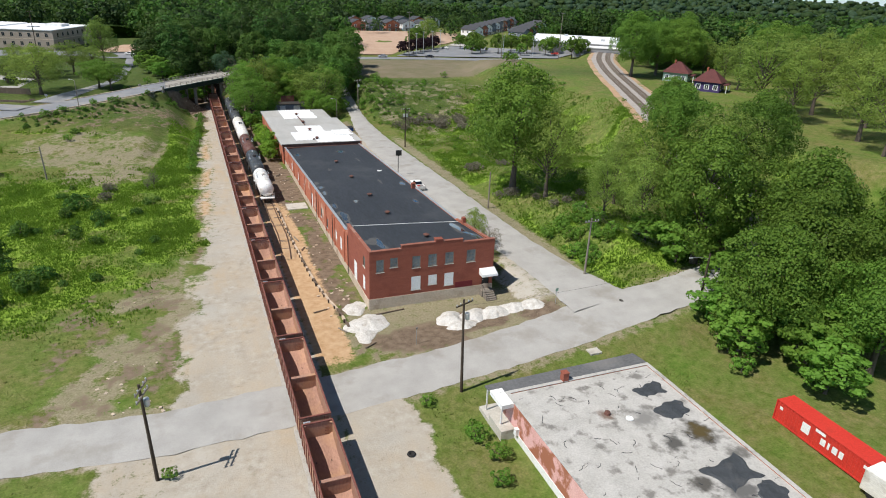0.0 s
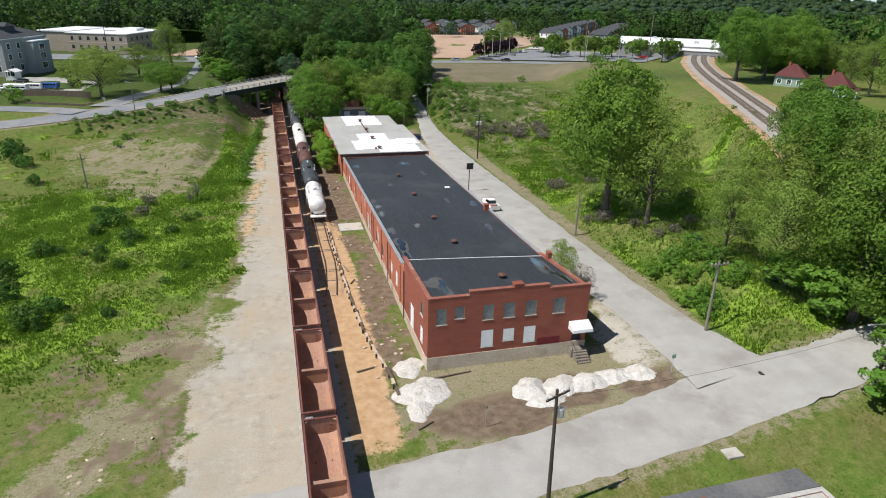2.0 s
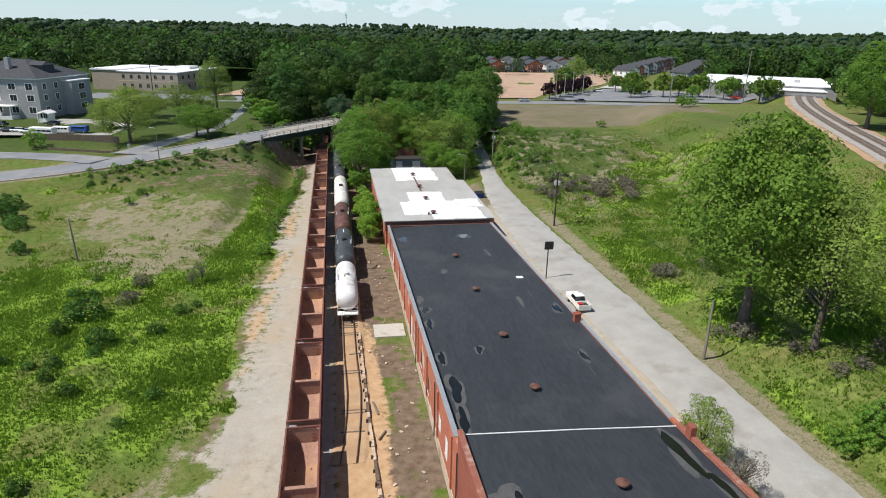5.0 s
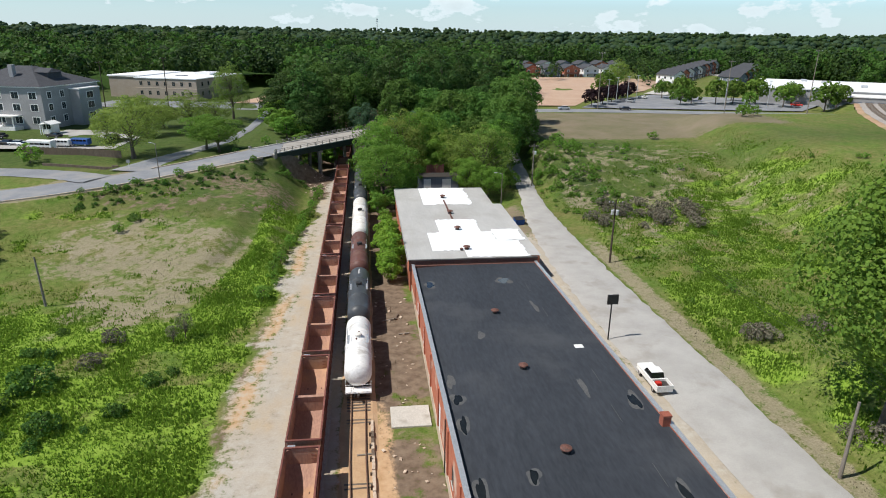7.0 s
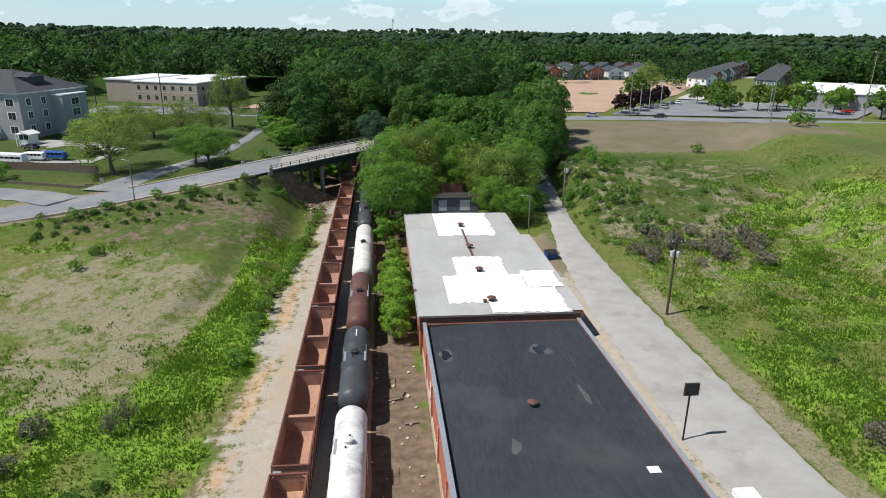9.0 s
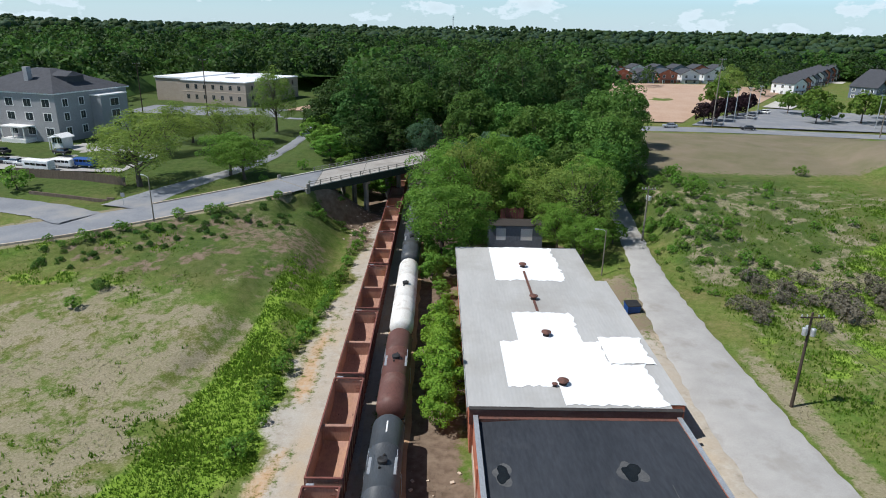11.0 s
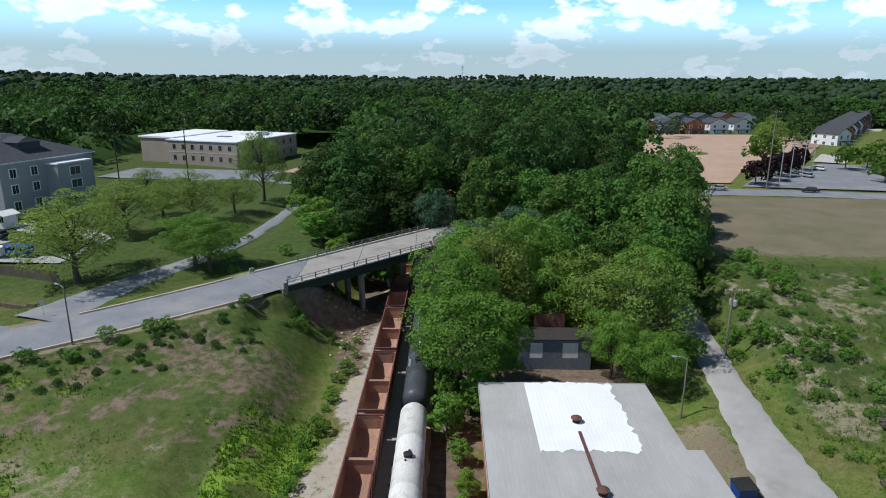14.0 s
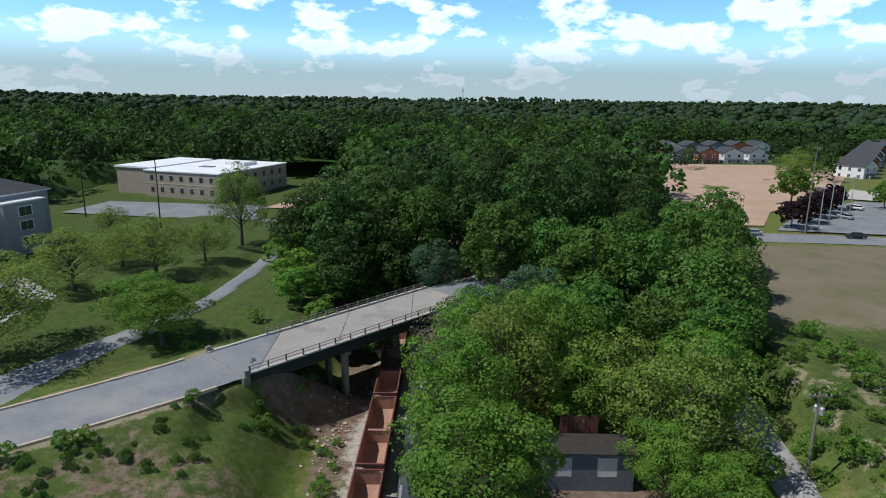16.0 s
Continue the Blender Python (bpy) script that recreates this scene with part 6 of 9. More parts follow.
def corner_building():
    X0, X1, Y0, Y1, Z = 28.6, 47.6, 12.0, 47.8, 3.9
    top = thing("painted_brick_building", (0, 0, 0), "low brick building with peeling pink paint and a patched gravel roof", "building")
    part("wall", Build().box(X0, X0 + 0.4, Y0, Y1, 0.9, Z), M["pinkwall"], top, "brick wall with peeling pink paint")
    part("wall_base", Build().box(X0 - 0.05, X0 + 0.4, Y0, Y1, -0.2, 0.9), M["white"], top)
    part("wall", Build().box(X0 + 0.4, X1, Y1 - 0.4, Y1, -0.2, Z).box(X1 - 0.4, X1, Y0, Y1 - 0.4, -0.2, Z).box(X0 + 0.4, X1 - 0.4, Y0, Y0 + 0.4, -0.2, Z), M["brick_old"], top)
    part("roof", Build().box(X0 + 0.3, X1 - 0.3, Y0 + 0.3, Y1 - 0.3, Z - 0.5, Z - 0.1), M["gravelroof"], top)
    part("roof_edge", Build().box(X0 - 0.03, X0 + 0.42, Y0, Y1, Z, Z + 0.06).box(X0 + 0.42, X1, Y1 - 0.42, Y1 + 0.03, Z, Z + 0.06).box(X1 - 0.42, X1 + 0.03, Y0, Y1 - 0.42, Z, Z + 0.06), M["gravelroof"], top)
    porch = part("porch_roof", Build().add([(27.2, 47.85, 3.9), (47.5, 47.85, 4.0), (47.5, 50.4, 3.7), (27.2, 50.0, 3.6), (27.2, 47.85, 3.7), (47.5, 47.85, 3.8), (47.5, 50.4, 3.5), (27.2, 50.0, 3.4)], [(0, 1, 2, 3)[::-1], (4, 5, 6, 7), (0, 3, 7, 4)[::-1], (3, 2, 6, 7)[::-1], (2, 1, 5, 6)[::-1]]), M["darktar"], top, "dark felt porch roof")
    part("porch_side", Build().box(27.15, 28.6, 45.6, 48.6, 3.4, 3.9), M["white"], top)
    for x, y in ((27.4, 49.6), (27.4, 46.0), (34, 49.8), (41, 50.0), (47.2, 50.1)):
        part("porch_post", Build().box(x - 0.07, x + 0.07, y - 0.07, y + 0.07, 0.0, 3.5), M["white"], porch)
    part("porch_slab", Build().box(26.9, 47.4, 47.85, 50.4, -0.2, 0.55), M["concrete"], top)
    part("porch_slab", Build().box(26.9, 28.55, 44.8, 47.85, -0.2, 1.2), M["concrete"], top)
    part("chimney", Build().box(35.7, 36.4, 47.4, 48.1, 3.6, 4.9).box(35.65, 36.45, 47.35, 48.15, 4.9, 5.0), M["brick"], top)
    part("meter_box", Build().box(28.2, 28.6, 44.0, 44.5, 0.9, 1.7), M["white"], top)
    rng = random.Random(9)

    zr = Z - 0.1
    for x, y, w, d, r in ((44.4, 43.2, 3.4, 2.0, 8), (44.4, 39.4, 3.6, 2.2, 14), (43.4, 29.8, 4.6, 3.4, 10), (45.0, 26.6, 2.6, 2.2, 40)):
        m = pose(x, y, zr, 0, 0, r)
        b = Build()
        nn = 14
        for i in range(nn + 1):
            for j in range(nn + 1):
                u, v = i / nn - 0.5, j / nn - 0.5
                rim = max(abs(u), abs(v)) > 0.49
                fold = 0.05 + 0.05 * math.sin(9 * u + 4 * v + x) * math.sin(7 * v - 3 * u) + 0.03 * rng.random()
                b.v.append(m @ Vector((w * u * (1 + 0.14 * math.sin(5 * v + x)) + 0.12 * math.sin(11 * v), d * v * (1 + 0.16 * math.sin(4 * u + y)) + 0.12 * math.sin(13 * u), 0.012 if rim else fold)))
        b.f = [(i * (nn + 1) + j, (i + 1) * (nn + 1) + j, (i + 1) * (nn + 1) + j + 1, i * (nn + 1) + j + 1) for i in range(nn) for j in range(nn)]
        part("tarpaulin", b, M["tankdark"], top, "crumpled dark tarpaulin on the roof")
    part("skylight_ring", Build().lathe([(0, 0.4), (0.1, 0.4), (0.1, 0.26), (0.02, 0.25)], "z", 16, (39.0, 39.6, zr)), M["white"], top)
    part("stub_vent", Build().lathe([(0, 0.35), (0.3, 0.3), (0.34, 0.1)], "z", 12, (37.2, 41.0, zr)), M["vent"], top)
    for k in range(100):
        x, y = rng.uniform(29.4, 46.6), rng.uniform(16, 47)
        a, ln = rng.uniform(-0.4, 0.9) + (1.5 if k % 3 == 0 else 0), rng.uniform(0.3, 1.3)
        pts = [(x, y, zr + 0.01)]
        for _ in range(4):
            a += rng.uniform(-0.9, 0.9)
            pts.append((pts[-1][0] + ln / 4 * math.cos(a), pts[-1][1] + ln / 4 * math.sin(a), zr + 0.01))
        part("tar_crack", Build().path(pts, rng.uniform(0.012, 0.04), 4), M["tar"], top)


corner_building()


def container():
    top = thing("shipping_container", pose(59.9, 32.2, hz(60, 33) + 0.1, 0, 0, 0), "red corrugated shipping container with white painted markings", "container")
    L, W, Hh = 12.2, 2.44, 2.6
    n = 60
    for sx in (-1, 1):
        b = Build()
        line = []
        for k in range(n):
            y0, dx = -L / 2 + 0.06 + (L - 0.12) * k / n, 0.04 if k % 2 else 0.0
            line += [(W / 2 - dx, y0 + 0.02), (W / 2 - dx, y0 + (L - 0.12) / n - 0.02)]
        for x, y in line:
            b.v += [(sx * x, y, 0.15), (sx * x, y, Hh - 0.1), (sx * (x - 0.03), y, 0.15), (sx * (x - 0.03), y, Hh - 0.1)]
        for k in range(len(line) - 1):
            q = 4 * k
            b.f += [(q, q + 4, q + 5, q + 1), (q + 2, q + 3, q + 7, q + 6), (q + 1, q + 5, q + 7, q + 3), (q, q + 2, q + 6, q + 4)]
        part("side_panel", b, M["redbox"], top, "corrugated red steel side")
    part("roof_panel", Build().box(-W / 2, W / 2, -L / 2, L / 2, Hh - 0.06, Hh, bevel=0.02), M["redbox"], top)
    part("end_panel", Build().box(-W / 2 + 0.02, W / 2 - 0.02, L / 2 - 0.06, L / 2 - 0.02, 0.15, Hh - 0.1), M["redbox"], top)
    part("end_panel", Build().box(-W / 2 + 0.02, W / 2 - 0.02, -L / 2 + 0.02, -L / 2 + 0.06, 0.15, Hh - 0.1), M["redbox"], top)
    fr = Build()
    for sx in (-1, 1):
        for sy in (-1, 1):
            fr.box(sx * W / 2 - 0.08, sx * W / 2 + 0.03, sy * L / 2 - 0.08, sy * L / 2 + 0.03, 0, Hh + 0.01)
        fr.box(sx * W / 2 - 0.06, sx * W / 2 + 0.02, -L / 2, L / 2, 0, 0.18).box(sx * W / 2 - 0.05, sx * W / 2 + 0.02, -L / 2, L / 2, Hh - 0.12, Hh + 0.005)
    part("frame", fr, M["redbox"], top)
    x = -W / 2 - 0.006
    for y0, y1, z0, z1 in ((1.6, 2.6, 0.9, 2.1), (-0.4, 0.2, 0.9, 1.7), (-0.9, -0.65, 0.9, 1.7), (-1.8, -1.2, 0.9, 1.7), (-2.5, -2.0, 0.9, 1.7), (-0.2, 1.0, 2.0, 2.35), (5.2, 5.6, 1.6, 2.0), (-5.2, -4.6, 1.7, 2.1)):
        part("painted_mark", Build().box(x, x + 0.004, y0, y1, z0, z1), M["white"], top, "plain white painted bar")


container()
t = thing("pale_truck_box", pose(58.9, 24.0, hz(59, 24), 0, 0, 4), "pale blue-white box body parked beside the container", "truck")
part("box_body", Build().box(-1.3, 1.3, -2.8, 2.8, 0.5, 2.9, bevel=0.05), M["tankold"], t)
part("roof_panel", Build().box(-1.25, 1.25, -2.75, 2.75, 2.9, 2.94), M["white"], t)
for sx in (-1, 1):
    for y in (-1.9, 1.7):
        part("wheel", Build().tube((sx * 1.0, y, 0.45), (sx * 1.25, y, 0.45), 0.45, n=16), M["rubber"], t)


# ---- gravel heaps, wall edging, pads ----
def heap(x, y, rx, ry, h, seed, label="heap of crushed white stone on bare dirt"):
    n, rings = 56, 16
    b = Build()
    z0 = hz(x, y)
    rng = random.Random(seed)
    ph = [rng.uniform(0, 6.3) for _ in range(4)]
    b.v.append((0, 0, h))
    for j in range(1, rings + 1):
        t = j / rings
        for k in range(n):
            a = 2 * math.pi * k / n
            r = t * (1 + 0.15 * math.sin(2 * a + ph[0]) + 0.1 * math.sin(3 * a + ph[1]) + 0.05 * math.sin(7 * a + ph[2]))
            z = h * (1 - t ** 1.5) * (1 + 0.14 * math.sin(3 * a + 5 * t + ph[3]) * t) + rng.uniform(-0.07, 0.07) * (t < 1)
            if j == rings:
                z = -0.25
            b.v.append((rx * r * math.cos(a), ry * r * math.sin(a), z))
    b.f += [(0, 1 + k, 1 + (k + 1) % n) for k in range(n)]
    for j in range(rings - 1):
        b.f += [(1 + j * n + k, 1 + j * n + n + k, 1 + j * n + n + (k + 1) % n, 1 + j * n + (k + 1) % n) for k in range(n)]
    ob = new("stone_mound", b.mesh("stone_mound", M["pile"], True))
    ob.matrix_basis = pose(x, y, z0)
    tagged(ob, label, "gravel heap", "gravel heaps")


for k, a in enumerate(((31.6, 70.9, 2.4, 2.3, 1.0), (32.6, 68.4, 2.2, 1.4, 0.6), (35.2, 70.8, 2.5, 2.2, 0.95), (38.6, 70.6, 2.5, 2.3, 1.05), (41.9, 70.8, 2.4, 2.1, 1.0), (44.9, 70.2, 2.2, 1.8, 0.9))):
    heap(*a, k)
heap(20.0, 73.4, 3.0, 2.9, 0.7, 21)
heap(18.9, 70.4, 1.6, 2.0, 0.4, 22)
heap(19.4, 78.4, 2.0, 2.0, 0.5, 23)


def edging():
    top = thing("retaining_edge", (0, 0, 0), "broken timber retaining edge along the dirt bank", "retaining wall")
    pts = [(14.6, 126), (14.7, 115), (14.8, 106), (15.1, 96), (15.5, 88), (16.2, 82), (17.0, 77.5), (17.2, 73)]
    rng = random.Random(4)
    k = 0
    for (xa, ya), (xb, yb) in zip(pts, pts[1:]):
        n = int(math.hypot(xb - xa, yb - ya) / 0.95)
        for i in range(n):
            a, c = i / n, (i + 0.97) / n
            x0, y0, x1, y1 = xa + (xb - xa) * a, ya + (yb - ya) * a, xa + (xb - xa) * c, ya + (yb - ya) * c
            d = math.hypot(x1 - x0, y1 - y0)
            m = Matrix.Translation(((x0 + x1) / 2, (y0 + y1) / 2, 0)) @ Matrix.Rotation(math.atan2(y1 - y0, x1 - x0) + rng.uniform(-0.05, 0.05), 4, "Z")
            part("edging_block", Build().box(-d / 2, d / 2, -0.16, 0.16, -0.2, 0.32 + rng.uniform(-0.08, 0.1), bevel=0.03), M["wood"] if rng.random() < 0.35 else M["found"], top, at=m)
            if k % 2 == 0:
                part("edging_post", Build().box(-0.1, 0.1, -0.34, -0.14, -0.2, 0.5 + rng.uniform(-0.2, 0.15), bevel=0.02), M["polewood"], top, at=m)
            k += 1


edging()
for x0, x1, y0, y1, z in ((16.6, 20.8, 124.6, 128.4, 0.14), (45.2, 46.9, 55.4, 56.7, 0.0), (43.4, 45.6, 95.6, 97.2, 0.0), (45.7, 47.0, 96.4, 97.6, 0.0), (43.0, 44.8, 97.5, 98.6, 0.0)):
    zz = max(hz((x0 + x1) / 2, (y0 + y1) / 2) + 0.1, z)
    ob = part("concrete_pad", Build().box(x0, x1, y0, y1, zz - 0.3, zz + 0.08, bevel=0.04), M["concrete"])
    tagged(ob, "pale cracked concrete pad in bare dirt", "concrete slab")
manhole = part("manhole_cover", Build().lathe([(0, 0.42), (0.02, 0.42), (0.025, 0.36)], "z", 18, (57.5, 66.0, 1.78)), M["iron"])
tagged(manhole, "round iron manhole cover in the asphalt", "manhole cover")


# ---- poles, wires, lamps and signs ----
def pole(x, y, h, lean=0.0, mat="polewood", arm=True, cans=0, name="utility_pole", label="dark wooden utility pole with a crossarm", turn=0, two=False):
    t = thing(name, pose(x, y, hz(x, y) - 0.2, 0, lean, turn), label, "utility pole", "utility poles")
    part("shaft", Build().tube((0, 0, 0), (0, 0, h), 0.19, 0.12, 12), M[mat], t)
    if arm:
        for z in ((h - 0.5,) if not two else (h - 0.4, h - 1.2)):
            part("crossarm", Build().box(-1.25, 1.25, -0.2, -0.08, z - 0.07, z + 0.07), M[mat] if not two else M["greywood"], t)
            for u in (-1.15, -0.6, 0.6, 1.15):
                part("insulator", Build().lathe([(0, 0.05), (0.12, 0.07), (0.16, 0.09), (0.22, 0.06), (0.26, 0.03)], "z", 8, (u, -0.14, z + 0.06)), M["steel"], t)
    for k in range(cans):
        a = k * 1.9 - 0.6
        c = (0.42 * math.cos(a), 0.42 * math.sin(a))
        part("transformer", Build().lathe([(0, 0.2), (0.05, 0.27), (0.8, 0.27), (0.86, 0.22), (0.9, 0.08)], "z", 14, (c[0], c[1], h - 2.6)), M["steel"], t, "grey can transformer")
        part("bracket", Build().box(-0.05, 0.05, -0.05, 0.05, h - 2.5, h - 1.9), M["iron"], t)
    return t


pole(26.2, 54.0, 12.6, -2.0, arm=True, cans=1, turn=20, label="tall dark utility pole with one transformer and wires")
left_pole = pole(-6.9, 50.3, 11.4, -2.5, cans=1, two=True, turn=70, label="dark utility pole with a cluster of insulators and transformer")
pole(57.5, 76.2, 10.0, 0.0, mat="greywood", turn=0, label="weathered utility pole in roadside weeds")
pole(56.2, 111.0, 8.0, 0.0, mat="greywood", arm=False, label="slim weathered pole with a small fitting")
pole(56.4, 168.0, 11.4, 0.0, mat="polewood", cans=3, turn=0, label="utility pole with three transformers")
pole(56.0, 221.0, 10.8, 0.0, mat="greywood", cans=2, turn=0, label="weathered utility pole with two transformers")
pole(-32.5, 159.9, 7.9, -1.5, mat="greywood", arm=False, label="lone leaning wooden pole in dry grass")
corner = pole(66.6, 60.0, 9.0, 1.0, mat="polewood", arm=False, label="dark pole with a street lamp arm at the corner")
part("lamp_arm", Build().path([(0, 0, 8.2), (-1.6, 0, 8.6), (-3.2, 0, 8.7)], 0.04, 6), M["steel"], corner)
part("lamp_head", Build().box(-3.7, -3.1, -0.13, 0.13, 8.62, 8.76, bevel=0.04), M["steel"], corner)


def wire(name, pts, sag, label):
    b = Build()
    for p, q in zip(pts, pts[1:]):
        p, q = Vector(p), Vector(q)
        L = [p.lerp(q, k / 14) - Vector((0, 0, sag * 4 * (k / 14) * (1 - k / 14))) for k in range(15)]
        b.path(L, 0.012, 4)
    tagged(new(name, b.mesh(name, M["dark"])), label, "power line")


for u in (-1.1, -0.55, 0.6, 1.1):
    wire("power_line", [(57.5 + u, 60, 13.0), (56.4 + u, 168, 12.2), (56.0 + u, 221, 13.6), (62 + u, 300, 21)], 0.9, "thin black power line between poles")
wire("power_line", [(26.2, 54, 11.8), (66.6, 60, 10.2)], 0.8, "thin black power line over the street")


def lamp_post(x, y, h, turn, label):
    t = thing("street_lamp", pose(x, y, hz(x, y) - 0.1, 0, 0, turn), label, "street lamp", "street lamps")
    part("post", Build().tube((0, 0, 0), (0, 0, h), 0.12, 0.07, 10), M["greywood"] if h < 9 else M["dark"], t)
    part("arm", Build().path([(0, 0, h - 0.3), (0.6, 0, h), (1.4, 0, h + 0.05)], 0.035, 6), M["steel"], t)
    part("head", Build().box(1.2, 1.85, -0.14, 0.14, h - 0.03, h + 0.12, bevel=0.05), M["steel"], t)


lamp_post(-31.0, 213.4, 8.0, 150, "dark street lamp beside the overpass road")
lamp_post(45.4, 207.8, 8.2, 175, "wooden street lamp beside the narrow lane")


def black_sign():
    t = thing("pole_sign", (45.2, 139.2, hz(45.2, 139.2)), "blank black sign box on a steel pole", "sign")
    part("post", Build().tube((0, 0, 0), (0, 0, 5.0), 0.09, n=10), M["dark"], t)
    part("sign_box", Build().box(-0.55, 0.75, -0.12, 0.12, 5.0, 6.3, bevel=0.05), M["dark"], t)
    part("sign_rim", Build().box(-0.6, -0.55, -0.13, 0.13, 5.0, 6.3).box(0.75, 0.8, -0.13, 0.13, 5.0, 6.3), M["iron"], t)


black_sign()


def small_sign(x, y, h, tone, label, w=0.6):
    t = thing("road_sign", (x, y, hz(x, y)), label, "road sign")
    part("post", Build().tube((0, 0, 0), (0, 0, h), 0.04, n=6), M["steel"], t)
    part("plate", Build().box(-w / 2, w / 2, -0.05, -0.03, h - w, h, bevel=0.01), M[tone], t)


small_sign(47.5, 68.6, 2.6, "green", "small green street sign plate on a post", 0.5)
small_sign(24.6, 65.8, 2.6, "greywood", "thin grey sign post in the yard", 0.3)
small_sign(-40.6, 223.0, 2.6, "siding", "grey back of a road sign beside the road", 0.75)


# ---- trees and shrubs ----
def crown(seed, h0, h1, r, blobs, per, leaf):
    """Leaf sprays on rounded boughs that stand side by side over an uneven crown. Returns vertices, quads and the boughs' centres."""
    g = np.random.RandomState(seed)
    i = np.arange(blobs) + 0.5
    up = 1 - 1.86 * i / blobs
    turn = i * 2.39996 + g.uniform(-0.5, 0.5, blobs)
    up = np.clip(up + g.uniform(-0.12, 0.12, blobs), -0.9, 1)
    flat = np.sqrt(1 - up * up)
    d = np.stack([flat * np.cos(turn), flat * np.sin(turn), up], 1)
    ph = g.uniform(0, 6.28, 6)
    lobe = 1 + 0.15 * np.sin(2 * turn + ph[0]) + 0.13 * np.sin(3 * turn + ph[1]) + 0.10 * np.sin(5 * turn + 4 * up + ph[2])
    u = np.where(g.uniform(size=blobs) < 0.2, g.uniform(0.35, 0.65, blobs), g.uniform(0.72, 0.98, blobs))
    cz, half = (h0 + h1) / 2, (h1 - h0) / 2
    rad = r * g.uniform(0.17, 0.34, blobs)
    C = d * (u * lobe)[:, None] * np.array([r * 0.80, r * 0.80, half * 0.84]) + np.array([0, 0, cz])
    C[:, :2] *= (1 - 0.22 * np.clip((C[:, 2] - cz) / half, 0, 1))[:, None]
    out_ = C - np.array([0, 0, cz - half * 0.25])
    out_ /= np.linalg.norm(out_, axis=1)[:, None] + 1e-9
    n = blobs * per
    k = np.repeat(np.arange(blobs), per)
    e = g.normal(size=(n, 3)) + 0.85 * out_[k] + np.array([0, 0, 0.25])
    e /= np.linalg.norm(e, axis=1)[:, None]
    P = C[k] + e * (rad[k] * (0.66 + 0.44 * np.sqrt(g.uniform(size=n))))[:, None] * np.array([1, 1, 0.82])
    N = e + g.normal(size=(n, 3)) * 0.38
    N /= np.linalg.norm(N, axis=1)[:, None]
    A = np.cross(N, g.normal(size=(n, 3)))
    A /= np.linalg.norm(A, axis=1)[:, None] + 1e-9
    B = np.cross(N, A)
    s = leaf * g.uniform(0.6, 1.3, n)
    V = np.stack([P - A * s[:, None] * 0.5, P + B * s[:, None] * 0.38 + N * (s * 0.08)[:, None], P + A * s[:, None] * 0.5, P - B * s[:, None] * 0.38 + N * (s * 0.08)[:, None]], 1).reshape(-1, 3)
    F = np.arange(4 * n).reshape(-1, 4)
    return V, F, C


def trunk_build(seed, h, r0, centres, h0, limbs=9):
    g = random.Random(seed)
    b = Build()
    pts = [Vector((0, 0, -0.4))]
    top_h = h * 0.72
    for k in range(1, 6):
        pts.append(Vector((g.uniform(-0.25, 0.25) * k * 0.5, g.uniform(-0.25, 0.25) * k * 0.5, top_h * k / 5)))
    for k in range(5):
        b.tube(pts[k], pts[k + 1], r0 * (1.25 if k == 0 else 1 - 0.17 * k), r0 * (1 - 0.17 * (k + 1)), 9, False)
    for c in g.sample(list(centres), min(limbs, len(centres))):
        c = Vector(c)
        z = min(max(h0 * 0.8, c.z * 0.55), top_h * 0.9)
        k = min(4, int(z / top_h * 5))
        p = pts[k].lerp(pts[k + 1], z / top_h * 5 - k)
        mid = p.lerp(c, 0.5) + Vector((g.uniform(-0.4, 0.4), g.uniform(-0.4, 0.4), g.uniform(0.1, 0.7)))
        b.tube(p, mid, r0 * 0.34, r0 * 0.22, 6, False).tube(mid, c, r0 * 0.22, r0 * 0.07, 6, False)
    return b


def tree_proto(name, seed, h, h0, r, trunk_r, blobs, per, leaf, mat, label, category="tree", limbs=9):
    V, F, C = crown(seed, h0, h, r, blobs, per, leaf)
    top = thing(name, (0, 0, -500), label, category)
    part("trunk", trunk_build(seed, h, trunk_r, C, h0, limbs), M["bark"], top, smooth=True)
    part("crown", raw("crown", V, F, M[mat]), None, top)
    return top


def copies(proto, spots, sink=0.1):
    proto.matrix_basis = Matrix.Identity(4)
    rest = []
    for k, (x, y, s, a) in enumerate(spots):
        s, tall = s if isinstance(s, tuple) else (s, s)
        m = Matrix.Translation((x, y, hz(x, y) - sink)) @ Matrix.Rotation(a, 4, "Z") @ Matrix.Diagonal((s, s, tall * (0.94 + 0.12 * ((k * 37) % 10) / 10), 1))
        rest.append(m)
    for m in rest[1:]:
        copy_thing(proto, m)
    proto.matrix_basis = rest[0]


big_oak = tree_proto("oak_tree", 11, 24, 3.5, 9.2, 0.65, 105, 215, 0.43, "oak", "tall full-leaved green oak with a dense crown")
copies(big_oak, [(63.8, 115.0, (1.12, 1.22), 0.3), (79, 54, 0.86, 1.1), (69.5, 51.0, 0.78, 2.4), (88, 63, 1.0, 4.0), (77, 73, 0.95, 3.9), (92, 50, 0.9, 0.9), (78, 41, 0.76, 4.4), (87, 93, 0.8, 1.9), (101, 112, 0.68, 0.7), (98, 84, 0.85, 3.7), (90, 36, 0.85, 0.4), (163, 209, 1.0, 0.6), (179, 214, 0.92, 2.0), (204, 232, 0.95, 3.1), (222, 250, 0.95, 4.4), (230, 205, 0.95, 5.2), (185, 95, 0.95, 1.0), (206, 140, 1.0, 2.0), (232, 152, 1.05, 0.3), (160, 84, 0.9, 3.3), (214, 178, 1.0, 1.2), (186, 206, 0.9, 0.9)])
